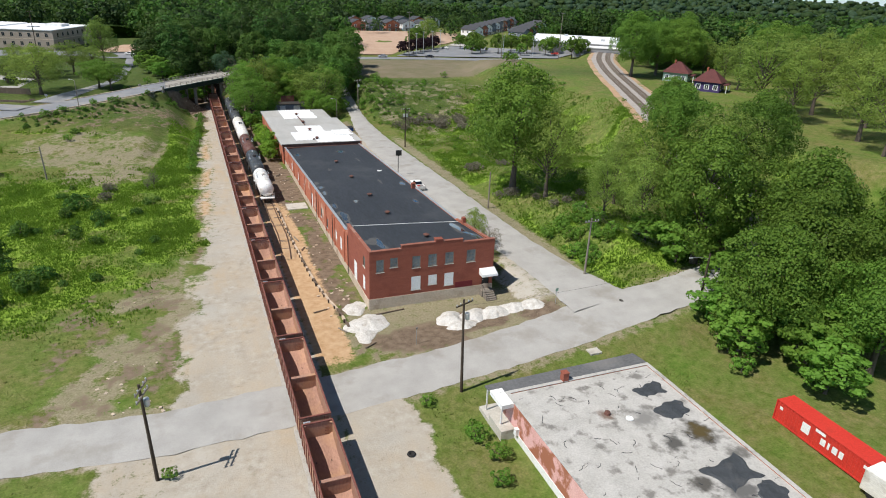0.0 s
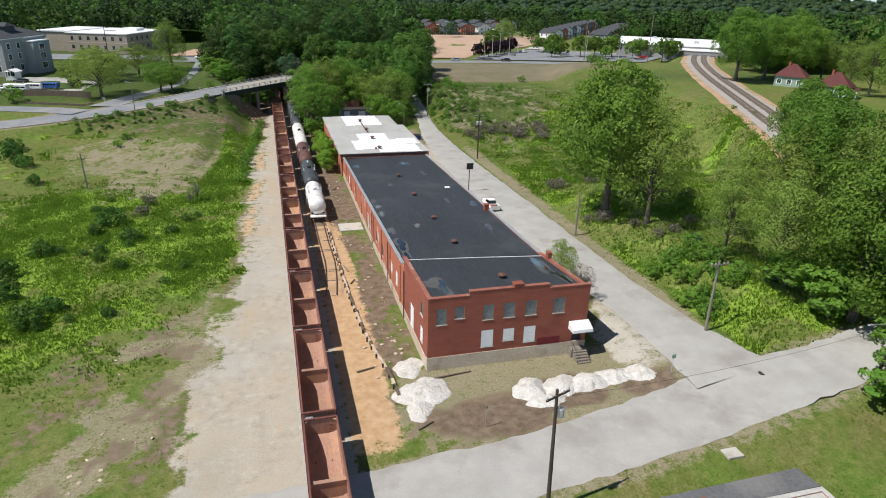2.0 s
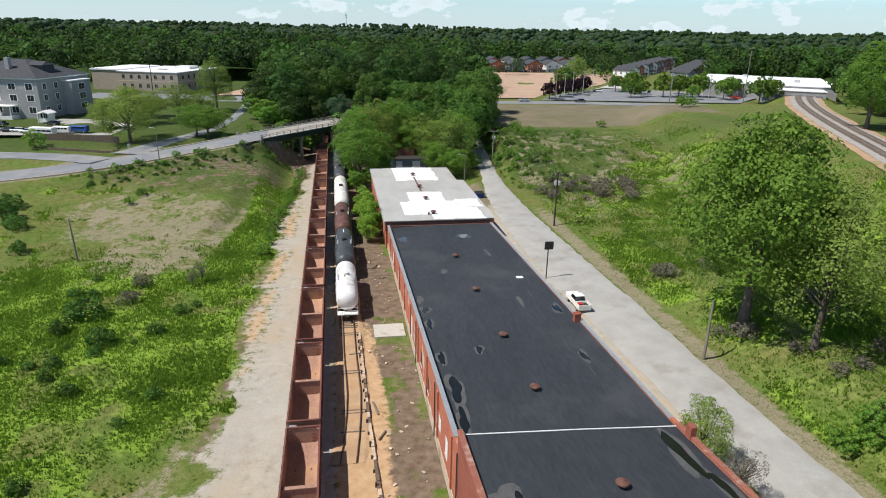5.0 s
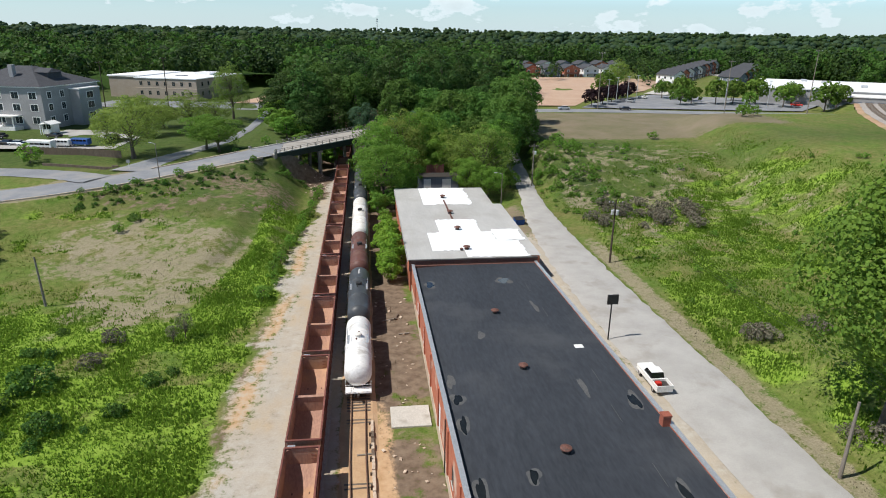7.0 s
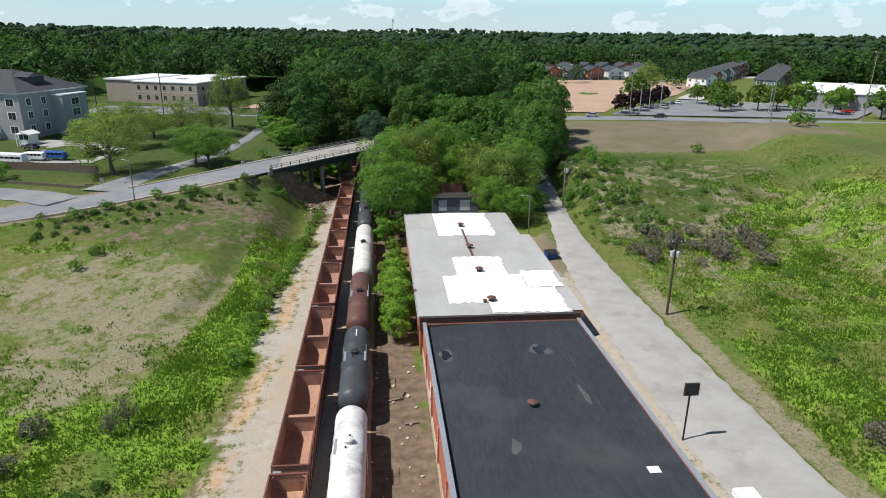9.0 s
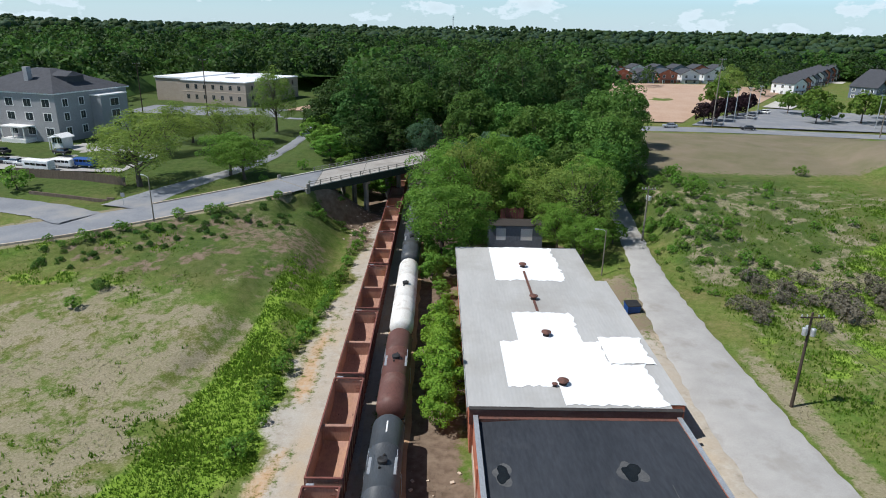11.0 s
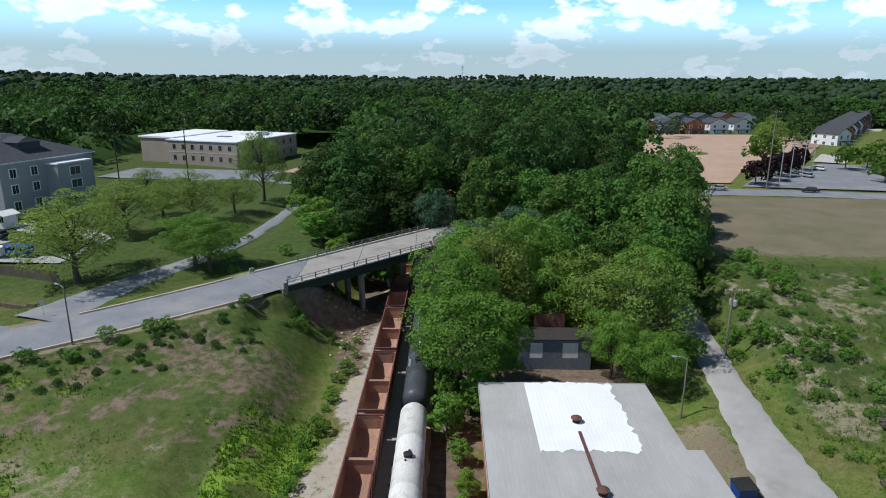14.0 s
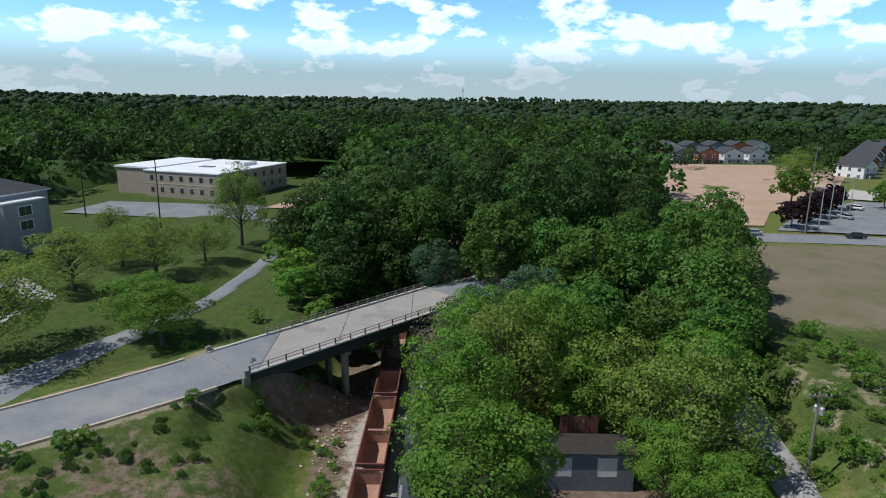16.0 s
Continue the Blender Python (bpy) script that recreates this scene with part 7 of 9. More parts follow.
oak_two = tree_proto("oak_tree", 23, 22, 0.8, 8.2, 0.5, 72, 105, 0.62, "deep", "dark green broad tree in the wood beyond the bridge")
copies(oak_two, [(-2, 268, (0.85, 0.7), 2.6), (5, 274, (0.9, 0.8), 0.9), (-9, 279, (1.0, 0.85), 4.0), (-13, 285, (0.9, 0.75), 5.5), (-4, 275, (1.0, 0.85), 0.2), (5, 283, 0.95, 1.3), (16, 290, 1.0, 2.2), (23, 281, 0.95, 3.1), (31, 279, 1.0, 4.4), (21, 300, 1.05, 5.2), (33, 294, 1.05, 0.8), (41, 284, 1.02, 1.9), (47, 293, 1.0, 2.7), (57, 286, 0.95, 0.1), (39, 306, 1.05, 4.9), (8, 300, 1.0, 5.8), (60, 300, 0.95, 2.0), (50, 307, 1.0, 1.0), (28, 312, 1.05, 0.5)])
oak_three = tree_proto("broadleaf_tree", 31, 21, 0.8, 7.6, 0.45, 68, 105, 0.58, "mid", "full green broadleaf tree at the edge of the wood")
copies(oak_three, [(49, 274, 1.0, 0.7), (58, 268, 0.95, 2.5), (40, 259, (1.1, 1.12), 4.1), (35, 268, 0.95, 3.0), (48, 258, 1.0, 5.2), (37, 243, 0.95, 1.0), (45, 240, 0.92, 2.2), (26, 270, 0.95, 0.2), (67, 276, 0.85, 1.7), (54, 246, 0.95, 0.4), (30, 248, 0.9, 1.4), (1, 294, (1.15, 0.98), 3.3), (-7, 286, (1.0, 0.85), 2.0), (12, 279, 0.95, 0.9), (51, 236, 0.8, 4.0), (61, 262, 1.0, 1.1), (58, 252, 0.95, 3.0)])
spring = tree_proto("spring_tree", 43, 21, 3.0, 7.6, 0.42, 72, 125, 0.35, "spring", "airy yellow-green tree in young spring leaf", limbs=22)
copies(spring, [(67.0, 106.3, (1.02, 1.02), 0.5), (82, 92, 0.85, 2.0), (92, 101, 0.78, 4.1), (188, 186, 0.85, 1.0), (181, 172, 0.8, 2.9), (72, 82, 0.75, 3.6), (86, 80, 0.95, 4.8), (70.0, 90, 0.62, 5.6), (78, 98, 0.7, 1.6), (-44.5, 238.5, (1.3, 0.78), 1.3), (-49.5, 266, (1.05, 0.60), 2.6), (-39.5, 276, (1.0, 0.58), 3.2), (-31.5, 303, (0.95, 0.95), 4.0), (-64, 307, (0.6, 0.42), 0.7), (-57, 256, (0.7, 0.4), 2.2), (-34, 287, (0.7, 0.42), 0.3), (-50, 284, (0.9, 0.4), 4.9), (145.5, 396, (1.0, 0.75), 0.3), (149, 132, (1.45, 1.1), 1.2), (169, 131, (1.4, 1.1), 5.0), (196, 206, 0.8, 2.2), (149, 101, (1.3, 1.05), 4.6), (205, 160, 1.1, 1.1), (190, 130, 1.05, 2.2), (150, 122, 0.9, 0.2), (176, 146, 1.0, 3.1), (196, 168, 1.0, 5.1), (140, 88, 0.95, 1.7), (166, 112, 1.0, 2.4), (186, 86, 1.1, 0.9), (218, 118, 1.1, 4.0), (236, 170, 1.1, 3.0), (215, 185, 1.0, 0.4), (250, 240, 1.1, 2.1), (170, 96, 1.1, 0.6), (43.4, 222.5, (1.0, 0.86), 5.5), (37.5, 230.5, (0.95, 0.8), 2.5), (24.5, 231.5, (1.05, 0.92), 3.4), (44.4, 92.0, 0.40, 1.0)])
shed_tree = tree_proto("young_green_tree", 57, 18, 3, 6.8, 0.36, 66, 175, 0.33, "fresh", "bright light-green leafy tree beside the track and shed", limbs=16)
copies(shed_tree, [(18.8, 214.5, (1.26, 0.93), 0.3), (17.8, 226, (1.0, 1.0), 1.7), (21.0, 240, (1.1, 1.05), 4.6), (48.0, 230, (0.9, 1.0), 5.0), (43.6, 214.6, (0.72, 0.5), 1.1), (23.8, 216.0, (0.62, 0.58), 0.7), (39.6, 219.0, (0.7, 0.62), 2.9), (29.5, 236, (1.1, 1.1), 2.1), (33.5, 231.5, (0.95, 0.78), 4.4), (-24.6, 245.0, (1.05, 0.56), 0.9), (-28.6, 248.0, (0.95, 0.6), 3.9)])
teal = tree_proto("blue_green_tree", 61, 19, 4, 6.4, 0.36, 56, 150, 0.36, "bluegreen", "hazy blue-green tree among darker ones")
copies(teal, [(30.8, 257, (0.95, 0.95), 0.4), (21.5, 250, 0.85, 2.2), (14, 271, 0.9, 3.9)])
twiggy = tree_proto("bare_twiggy_tree", 67, 16, 3, 5.2, 0.28, 60, 34, 0.34, "greyleaf", "grey half-bare twiggy tree beside the bridge", limbs=40)
copies(twiggy, [(16.6, 241, 1.05, 0.2), (17.4, 234, 0.95, 1.9), (-9.6, 147.5, 0.27, 0.4), (-10.8, 146.2, 0.2, 0.9), (45.6, 87.6, 0.36, 2.0)])
thicket = tree_proto("leafy_thicket", 71, 6.6, 0.4, 2.7, 0.14, 44, 90, 0.30, "lime", "bright lime-green leafy thicket against the brick wall", "shrub", 12)
copies(thicket, [(18.1, 165.0, 0.85, 0.2), (18.5, 169.2, 1.0, 1.4), (17.9, 173.6, 1.0, 2.6), (18.6, 178.2, 1.02, 3.7), (18.0, 182.6, 0.9, 4.9), (18.6, 187.0, 0.7, 5.5), (19.0, 193.0, 0.5, 0.9)], 0.05)
under = tree_proto("leafy_thicket", 73, 6.6, 0.4, 2.7, 0.14, 40, 70, 0.34, "fresh", "green leafy thicket under taller trees", "shrub", 12)
copies(under, [(18.4, 198.5, 0.55, 2.9), (17.6, 206, 0.7, 3.9), (16.9, 212, 0.8, 1.9), (-8.5, 262, (1.7, 1.1), 1.2), (-3.5, 266, (1.6, 1.2), 2.1), (2.0, 270.5, (1.6, 1.1), 3.2), (-10.5, 269, (1.8, 1.3), 4.2), (-13.5, 276, (1.8, 1.4), 0.2), (7, 274, (1.5, 1.1), 5.2), (0.5, 257, (1.5, 1.1), 1.0), (-4, 257, (1.4, 1.0), 2.0), (4.5, 259, (1.4, 1.0), 3.0), (14.6, 221, (1.0, 0.8), 2.2), (14.4, 230, (1.0, 0.8), 0.6), (21, 209.6, (1.2, 0.8), 1.6), (17, 203.5, (0.9, 0.9), 4.4), (45.5, 227, (1.3, 0.9), 4), (50.2, 220, (0.9, 0.7), 3), (66, 51, (1.9, 1.3), 1), (71, 45, (2.0, 1.5), 2), (67.5, 57, (1.6, 1.1), 3), (75, 49, (2.2, 1.6), 4), (72, 60, (1.9, 1.4), 5), (77, 57, (2.2, 1.7), 0.5), (69, 40, (1.8, 1.2), 1.5), (78, 46, (2.2, 1.8), 3.3), (72, 80, (1.5, 0.9), 1.1), (74, 74, (1.8, 1.2), 2.2), (80, 70, (1.9, 1.3), 0.2)], 0.05)
bush = tree_proto("roadside_bush", 83, 2.6, 0.1, 1.7, 0.07, 16, 36, 0.30, "fresh", "low green bush in weeds", "shrub", 6)
rb = random.Random(8)
spots = [(float(np.interp(160 + 2.6 * k, STRIP_Y, STRIP_X)) - 1.7 + rb.uniform(-0.7, 0.6), 160 + 2.6 * k, rb.uniform(0.35, 0.95), rb.uniform(0, 6)) for k in range(28)]
spots += [(-38.8, 205.5, 0.8, 0), (-27.2, 214.6, 0.8, 1), (-22.4, 216.8, 0.8, 2), (-20.8, 217.6, 0.7, 3), (-12.5, 225.5, 0.6, 1), (-34, 209.5, 0.6, 2), (-20, 243, 0.6, 0), (-13.5, 253, 0.9, 2), (-67.7, 234.8, 2.0, 1), (-31.3, 187, 0.7, 2)]
for k in range(9):
    u = rb.random()
    spots.append((-46 + 40 * u + rb.uniform(-1, 3), 205 + 24.5 * u - rb.uniform(0.5, 7), rb.uniform(0.3, 0.7), rb.uniform(0, 6)))
spots += [(rb.uniform(57.5, 74), rb.uniform(204, 250), rb.uniform(0.4, 1.1), rb.uniform(0, 6)) for _ in range(34)]
spots += [(rb.uniform(59, 68), rb.uniform(76, 94), rb.uniform(0.5, 1.2), rb.uniform(0, 6)) for _ in range(28)]
spots += [(rb.uniform(60, 125), rb.uniform(145, 215), rb.uniform(0.25, 0.55), rb.uniform(0, 6)) for _ in range(40)]
spots += [(57 + 30 * rb.random() ** 1.5, rb.uniform(192, 246), rb.uniform(0.18, 0.45), rb.uniform(0, 6)) for _ in range(90)]
spots += [(rb.uniform(58, 100), rb.uniform(205, 240), rb.uniform(0.3, 0.75), rb.uniform(0, 6)) for _ in range(40)]
spots += [(21.5, 53.0, 0.55, 0), (24.5, 46.0, 0.9, 1), (25.5, 42.5, 0.8, 2), (24.2, 39.0, 0.7, 2), (-5.8, 50.2, 0.5, 2), (66.5, 55.5, 0.9, 3), (64.5, 51.5, 1.0, 3), (62.5, 47.0, 1.1, 3), (135, 262, 1.6, 1), (140, 264, 1.3, 2), (68.5, 232, 1.3, 1), (100, 250, 1.0, 2), (150, 285, 1.5, 2)]
copies(bush, spots, 0.05)
scrub = tree_proto("dark_scrub", 89, 2.2, 0.0, 1.9, 0.06, 22, 42, 0.28, "mid", "tangled dark scrub in the ditch", "shrub", 8)
copies(scrub, [(float(ditch_x(y)) + rb.uniform(-7, 7), y, rb.uniform(0.6, 1.5), rb.uniform(0, 6)) for y in [94 + 4.2 * k for k in range(11)]] + [(-52, 180, 1.6, 0), (-49, 176, 1.2, 1), (-54, 186, 1.5, 2), (-44, 165, 1.0, 0), (-30, 192, 0.7, 1)] + [(-26, 150, 0.5, 1)] + [(rb.uniform(-30, -8), rb.uniform(96, 146), rb.uniform(0.25, 0.7), rb.uniform(0, 6)) for _ in range(20)] + [(-34 + 32 * k / 40 + rb.uniform(-3, 3), 209 + 26 * k / 40 - rb.uniform(0, 8), rb.uniform(0.25, 0.5), rb.uniform(0, 6)) for k in range(0, 40, 4)] + [(rb.uniform(-9, 2), rb.uniform(225, 240), rb.uniform(0.25, 0.55), rb.uniform(0, 6)) for _ in range(18)] + [(-44 + 36 * k / 70 + rb.uniform(-3, 3), 203 + 24 * k / 70 - rb.uniform(0, 9), rb.uniform(0.18, 0.42), rb.uniform(0, 6)) for k in range(70)], 0.1)
brown = tree_proto("brown_scrub", 97, 1.9, 0.0, 1.8, 0.05, 20, 40, 0.22, "greyleaf", "dry brown-grey brush in a hollow", "shrub", 12)
copies(brown, [(rb.uniform(62, 88), rb.uniform(186, 204), rb.uniform(0.7, 1.5), rb.uniform(0, 6)) for _ in range(26)] + [(float(ditch_x(y)) + rb.uniform(-6, 3), y, rb.uniform(0.6, 1.2), rb.uniform(0, 6)) for y in (141, 147)] + [(rb.uniform(60, 80), rb.uniform(96, 140), rb.uniform(0.6, 1.2), rb.uniform(0, 6)) for _ in range(14)], 0.05)
plum = tree_proto("plum_tree", 101, 8, 1.5, 4.2, 0.2, 30, 34, 0.8, "plum", "round dark purple-leaved tree beside the car park")
copies(plum, [(106, 322, 1, 0), (113, 328, 0.95, 1), (120, 336, 1, 2), (127, 343, 1, 3), (133, 350, 1, 4)])
round_tree = tree_proto("car_park_tree", 103, 9, 1.8, 4.6, 0.22, 30, 34, 0.8, "oak", "rounded green tree in the car park")
copies(round_tree, [(146, 326, 1, 0), (153, 330, 0.95, 1), (163, 328, 1.3, 2), (172, 330, 1.3, 3), (181, 328, 1.3, 4), (154, 342, 1.3, 2.4), (199, 330, 1.2, 1.4), (187, 318, 1.1, 5), (150, 352, 1, 1), (160, 356, 1, 2), (172, 318, 0.8, 2), (196, 305, 1.3, 0), (204, 309, 1.2, 1), (126, 360, 1.5, 3), (178, 342, 0.9, 5)])


def woods(name, seed, spots, protos, mats, label, smooth=False):
    """Distant woodland as one mass; spots are x, y, height."""
    g = np.random.RandomState(seed)
    acc = [[[], [], 0] for _ in mats]
    zs = H(np.array([s[0] for s in spots]), np.array([s[1] for s in spots]))
    for (x, y, h), z in zip(spots, zs):
        V, F = protos[g.randint(len(protos))]
        a, s = g.uniform(0, 6.28), h / 16
        R = np.array([[math.cos(a), -math.sin(a), 0], [math.sin(a), math.cos(a), 0], [0, 0, 1]])
        w = acc[g.randint(len(mats))]
        w[0].append(V @ R.T * (s * np.array([1.05, 1.05, 1])) + np.array([x, y, z]))
        w[1].append(F + w[2])
        w[2] += len(V)
    for (vs, fs, _), m in zip(acc, mats):
        if vs:
            tagged(new(name, raw(name, np.concatenate(vs), np.concatenate(fs), M[m], smooth)), label, "woodland", kind="stuff")


def open_land(x, y):
    """Where no distant tree stands: the roads, lots and buildings."""
    if -112 < x < -22 and 225 < y < 262 or -112 < x < -12 and 225 < y < 330 or -112 < x < -20 and 325 < y < 425 or -36 < x < -12 and 225 < y < 350:
        return True
    side = float(np.interp(y, (95, 160, 219, 268, 312, 349, 420), (96, 131, 161, 191, 222, 258, 330)))
    if 62 < x < min(300, side + 16) and 225 < y < 420 and y < 330 + 0.9 * (x - 62):
        return True
    if 80 < x < 300 and 330 < y < 580 and x > 80 + 0.1 * (y - 330):
        return True
    if 84 < x < 275 and y < 222:
        return True
    if -10 < x < 70 and y < 312:
        return True
    d, _, _ = along(CURVE, np.array([x]), np.array([y]))
    if d[0] < 13:
        return True
    if math.hypot(x - 172, y - 190) < 17 or -120 < x < 100 and y < 225:
        return True
    return False


def lumps(seed):
    """A far tree: a heap of jagged leaf clumps."""
    r = np.random.RandomState(seed)
    t = (1 + 5 ** 0.5) / 2
    ico = np.array([(-1, t, 0), (1, t, 0), (-1, -t, 0), (1, -t, 0), (0, -1, t), (0, 1, t), (0, -1, -t), (0, 1, -t), (t, 0, -1), (t, 0, 1), (-t, 0, -1), (-t, 0, 1)]) / math.hypot(1, t)
    tri = np.array([(0, 11, 5), (0, 5, 1), (0, 1, 7), (0, 7, 10), (0, 10, 11), (1, 5, 9), (5, 11, 4), (11, 10, 2), (10, 7, 6), (7, 1, 8), (3, 9, 4), (3, 4, 2), (3, 2, 6), (3, 6, 8), (3, 8, 9), (4, 9, 5), (2, 4, 11), (6, 2, 10), (8, 6, 7), (9, 8, 1)])
    V, F = [], []
    for k in range(5):
        a, u = r.uniform(0, 6.28), r.uniform(0.2, 1)
        z = r.uniform(5, 14)
        reach = 4.6 * u * (1 - 0.45 * max(0, (z - 9) / 6))
        c = np.array([reach * math.cos(a), reach * math.sin(a), z])
        V.append(ico * r.uniform(0.82, 1.18, (12, 1)) * r.uniform(2.4, 3.9) * np.array([1, 1, 0.8]) + c)
        F.append(tri + 12 * k)
    return np.concatenate(V), np.concatenate(F)


g = random.Random(77)
near_w, far_w = [], []
for _ in range(9000):
    a, d = g.uniform(-0.9, 1.25), math.sqrt(g.uniform(100 ** 2, 620 ** 2))
    x, y = 17 + d * math.sin(a), 130 + d * math.cos(a)
    if not open_land(x, y) and (d > 150 or abs(x) > 90):
        near_w.append((x, y, g.uniform(15, 24)))
near_w = near_w[:2100]
# trees between the new houses
for _ in range(400):
    x, y = g.uniform(96, 400), g.uniform(385, 640)
    row = abs((x - 210) * 0.82 - (y - 430) * 0.57)
    if row > 27 and not (88 < x < 215 and 476 < y < 590) and not (x < 165 and y < 460) and not (180 < x < 275 and y < 430):
        near_w.append((x, y, g.uniform(7, 15)))
for _ in range(6200):
    a, d = g.uniform(-0.85, 1.2), 560 + 2700 * g.random() ** 1.35
    x, y = 17 + d * math.sin(a), 130 + d * math.cos(a)
    if not open_land(x, y):
        far_w.append((x, y, g.uniform(15, 24) * (1 + 0.35 * min(1, (d - 560) / 900))))
def canopy():
    """The lower boughs of the woods, which close the view to the ground between the crowns."""
    xs, ys = np.arange(-520, 720, 9.0), np.arange(-20, 780, 9.0)
    X, Y = np.meshgrid(xs, ys)
    full = np.array([[not open_land(x, y) and (math.hypot(x - 17, y - 130) > 150 or abs(x) > 90) for x in xs] for y in ys])
    inner = full.copy()
    inner[1:], inner[:-1] = inner[1:] & full[:-1], inner[:-1] & full[1:]
    inner[:, 1:], inner[:, :-1] = inner[:, 1:] & full[:, :-1], inner[:, :-1] & full[:, 1:]
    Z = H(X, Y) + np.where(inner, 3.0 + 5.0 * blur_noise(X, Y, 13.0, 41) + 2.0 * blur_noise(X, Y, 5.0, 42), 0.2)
    nx = len(xs)
    i = (np.arange(len(ys) - 1)[:, None] * nx + np.arange(nx - 1)[None])
    ok = full[:-1, :-1] & full[1:, :-1] & full[:-1, 1:] & full[1:, 1:]
    i = i[ok]
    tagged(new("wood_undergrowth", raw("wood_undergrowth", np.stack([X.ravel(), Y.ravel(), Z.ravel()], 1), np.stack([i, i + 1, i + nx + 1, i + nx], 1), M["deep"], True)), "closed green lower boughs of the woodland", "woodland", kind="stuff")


canopy()
# these woods wear the greens with cloud shade in their colour
woods("near_woods", 3, near_w, [crown(30 + k, 1.0, 16, 6.8, 16, 14, 1.45)[:2] for k in range(6)], ("mid", "shadedleaf", "deep", "shadedleaf", "deep", "mid"), "mixed green woodland of rounded tree crowns")
woods("far_woods", 5, far_w, [lumps(50 + k) for k in range(8)], ("shadedleaf", "shadedleaf", "hazeleaf"), "endless distant green woodland to the horizon", True)


# ---- grass and weeds ----
def tufts(name, seed, n, where, size, mat, label, blades=3):
    r = np.random.RandomState(seed)
    P = []
    total = 0
    while total < n:
        x, y = r.uniform(-50, 122, 60000), r.uniform(44, 246, 60000)
        keep = where(x, y) > r.uniform(0.02, 1, 60000)
        for way in (STREET, LANE, OVER, DRIVE, SIDE):
            d, _, w = along(way, x, y)
            keep &= d > w / 2 - 0.1
        keep &= ~((x > 20.6) & (x < 42.3) & (y > 76.9) & (y < 207.5)) & ~((x > 26.6) & (x < 48) & (y < 50.6))
        P.append(np.stack([x[keep], y[keep]], 1))
        total += int(keep.sum())
    P = np.concatenate(P)[:n]
    Z = H(P[:, 0], P[:, 1])
    P = np.repeat(P, blades, 0)
    Z = np.repeat(Z, blades)
    m = len(P)
    a = r.uniform(0, 6.28, m)
    h = size * r.uniform(0.5, 1.3, m)
    w = h * r.uniform(0.18, 0.4, m)
    lean = r.uniform(0.1, 0.7, m) * h
    off = r.normal(size=(m, 2)) * size * 0.35
    c, s = np.cos(a), np.sin(a)
    x, y = P[:, 0] + off[:, 0], P[:, 1] + off[:, 1]
    V = np.stack([np.stack([x - s * w, y + c * w, Z - 0.08], 1), np.stack([x + s * w, y - c * w, Z - 0.08], 1), np.stack([x + c * lean, y + s * lean, Z + h], 1)], 1).reshape(-1, 3)
    tagged(new(name, raw(name, V, np.arange(3 * m).reshape(-1, 3), M[mat])), label, "grass", kind="stuff")


def grassy(x, y):
    a, o, d, l, s, w = masks(x, y)
    return np.clip(0.55 - 1.2 * a - 1.2 * o - 1.6 * d - 0.7 * s, 0, 1) * (0.3 + 0.7 * blur_noise(x, y, 4, 21))


tufts("grass_tufts", 1, 75000, grassy, 0.15, "grass", "rough green grass in tufts")
tufts("lush_weeds", 2, 110000, lambda x, y: np.clip(masks(x, y)[3] - masks(x, y)[0], 0, 1) * (0.25 + 0.75 * blur_noise(x, y, 3, 22)), 0.32, "lush", "thick bright green weeds on the banks")
tufts("dead_grass", 3, 16000, lambda x, y: np.clip(masks(x, y)[2] * 0.9 + 0.25 * masks(x, y)[4] - masks(x, y)[0], 0, 1), 0.10, "straw", "pale dead grass and stalks")


# ---- distant buildings ----
def rows_of_windows(parent, put, n, zs, w, h, mat="white"):
    """Windows along a wall: put maps (along 0..1, out, up) to a point."""
    for k in range(n):
        u = (k + 0.5) / n
        for z in zs:
            fr = Build()
            p = [put(u, -w / 2 - 0.22, z - 0.12, 0.03), put(u, w / 2 + 0.22, z - 0.12, 0.03), put(u, w / 2 + 0.22, z + h + 0.2, 0.03), put(u, -w / 2 - 0.22, z + h + 0.2, 0.03)]
            q = [put(u, -w / 2 - 0.22, z - 0.12, -0.1), put(u, w / 2 + 0.22, z - 0.12, -0.1), put(u, w / 2 + 0.22, z + h + 0.2, -0.1), put(u, -w / 2 - 0.22, z + h + 0.2, -0.1)]
            fr.add(p + q, [(0, 1, 2, 3), (0, 4, 5, 1), (1, 5, 6, 2), (2, 6, 7, 3), (3, 7, 4, 0)])
            win = part("window", fr, M[mat], parent)
            for half in (0, 1):
                a, c = (-w / 2 + half * w / 2 + 0.04, half * w / 2 - 0.04)
                part("pane", Build().add([put(u, a, z, 0.05), put(u, c, z, 0.05), put(u, c, z + h, 0.05), put(u, a, z + h, 0.05)], [(0, 1, 2, 3)]), M["pane"], win)


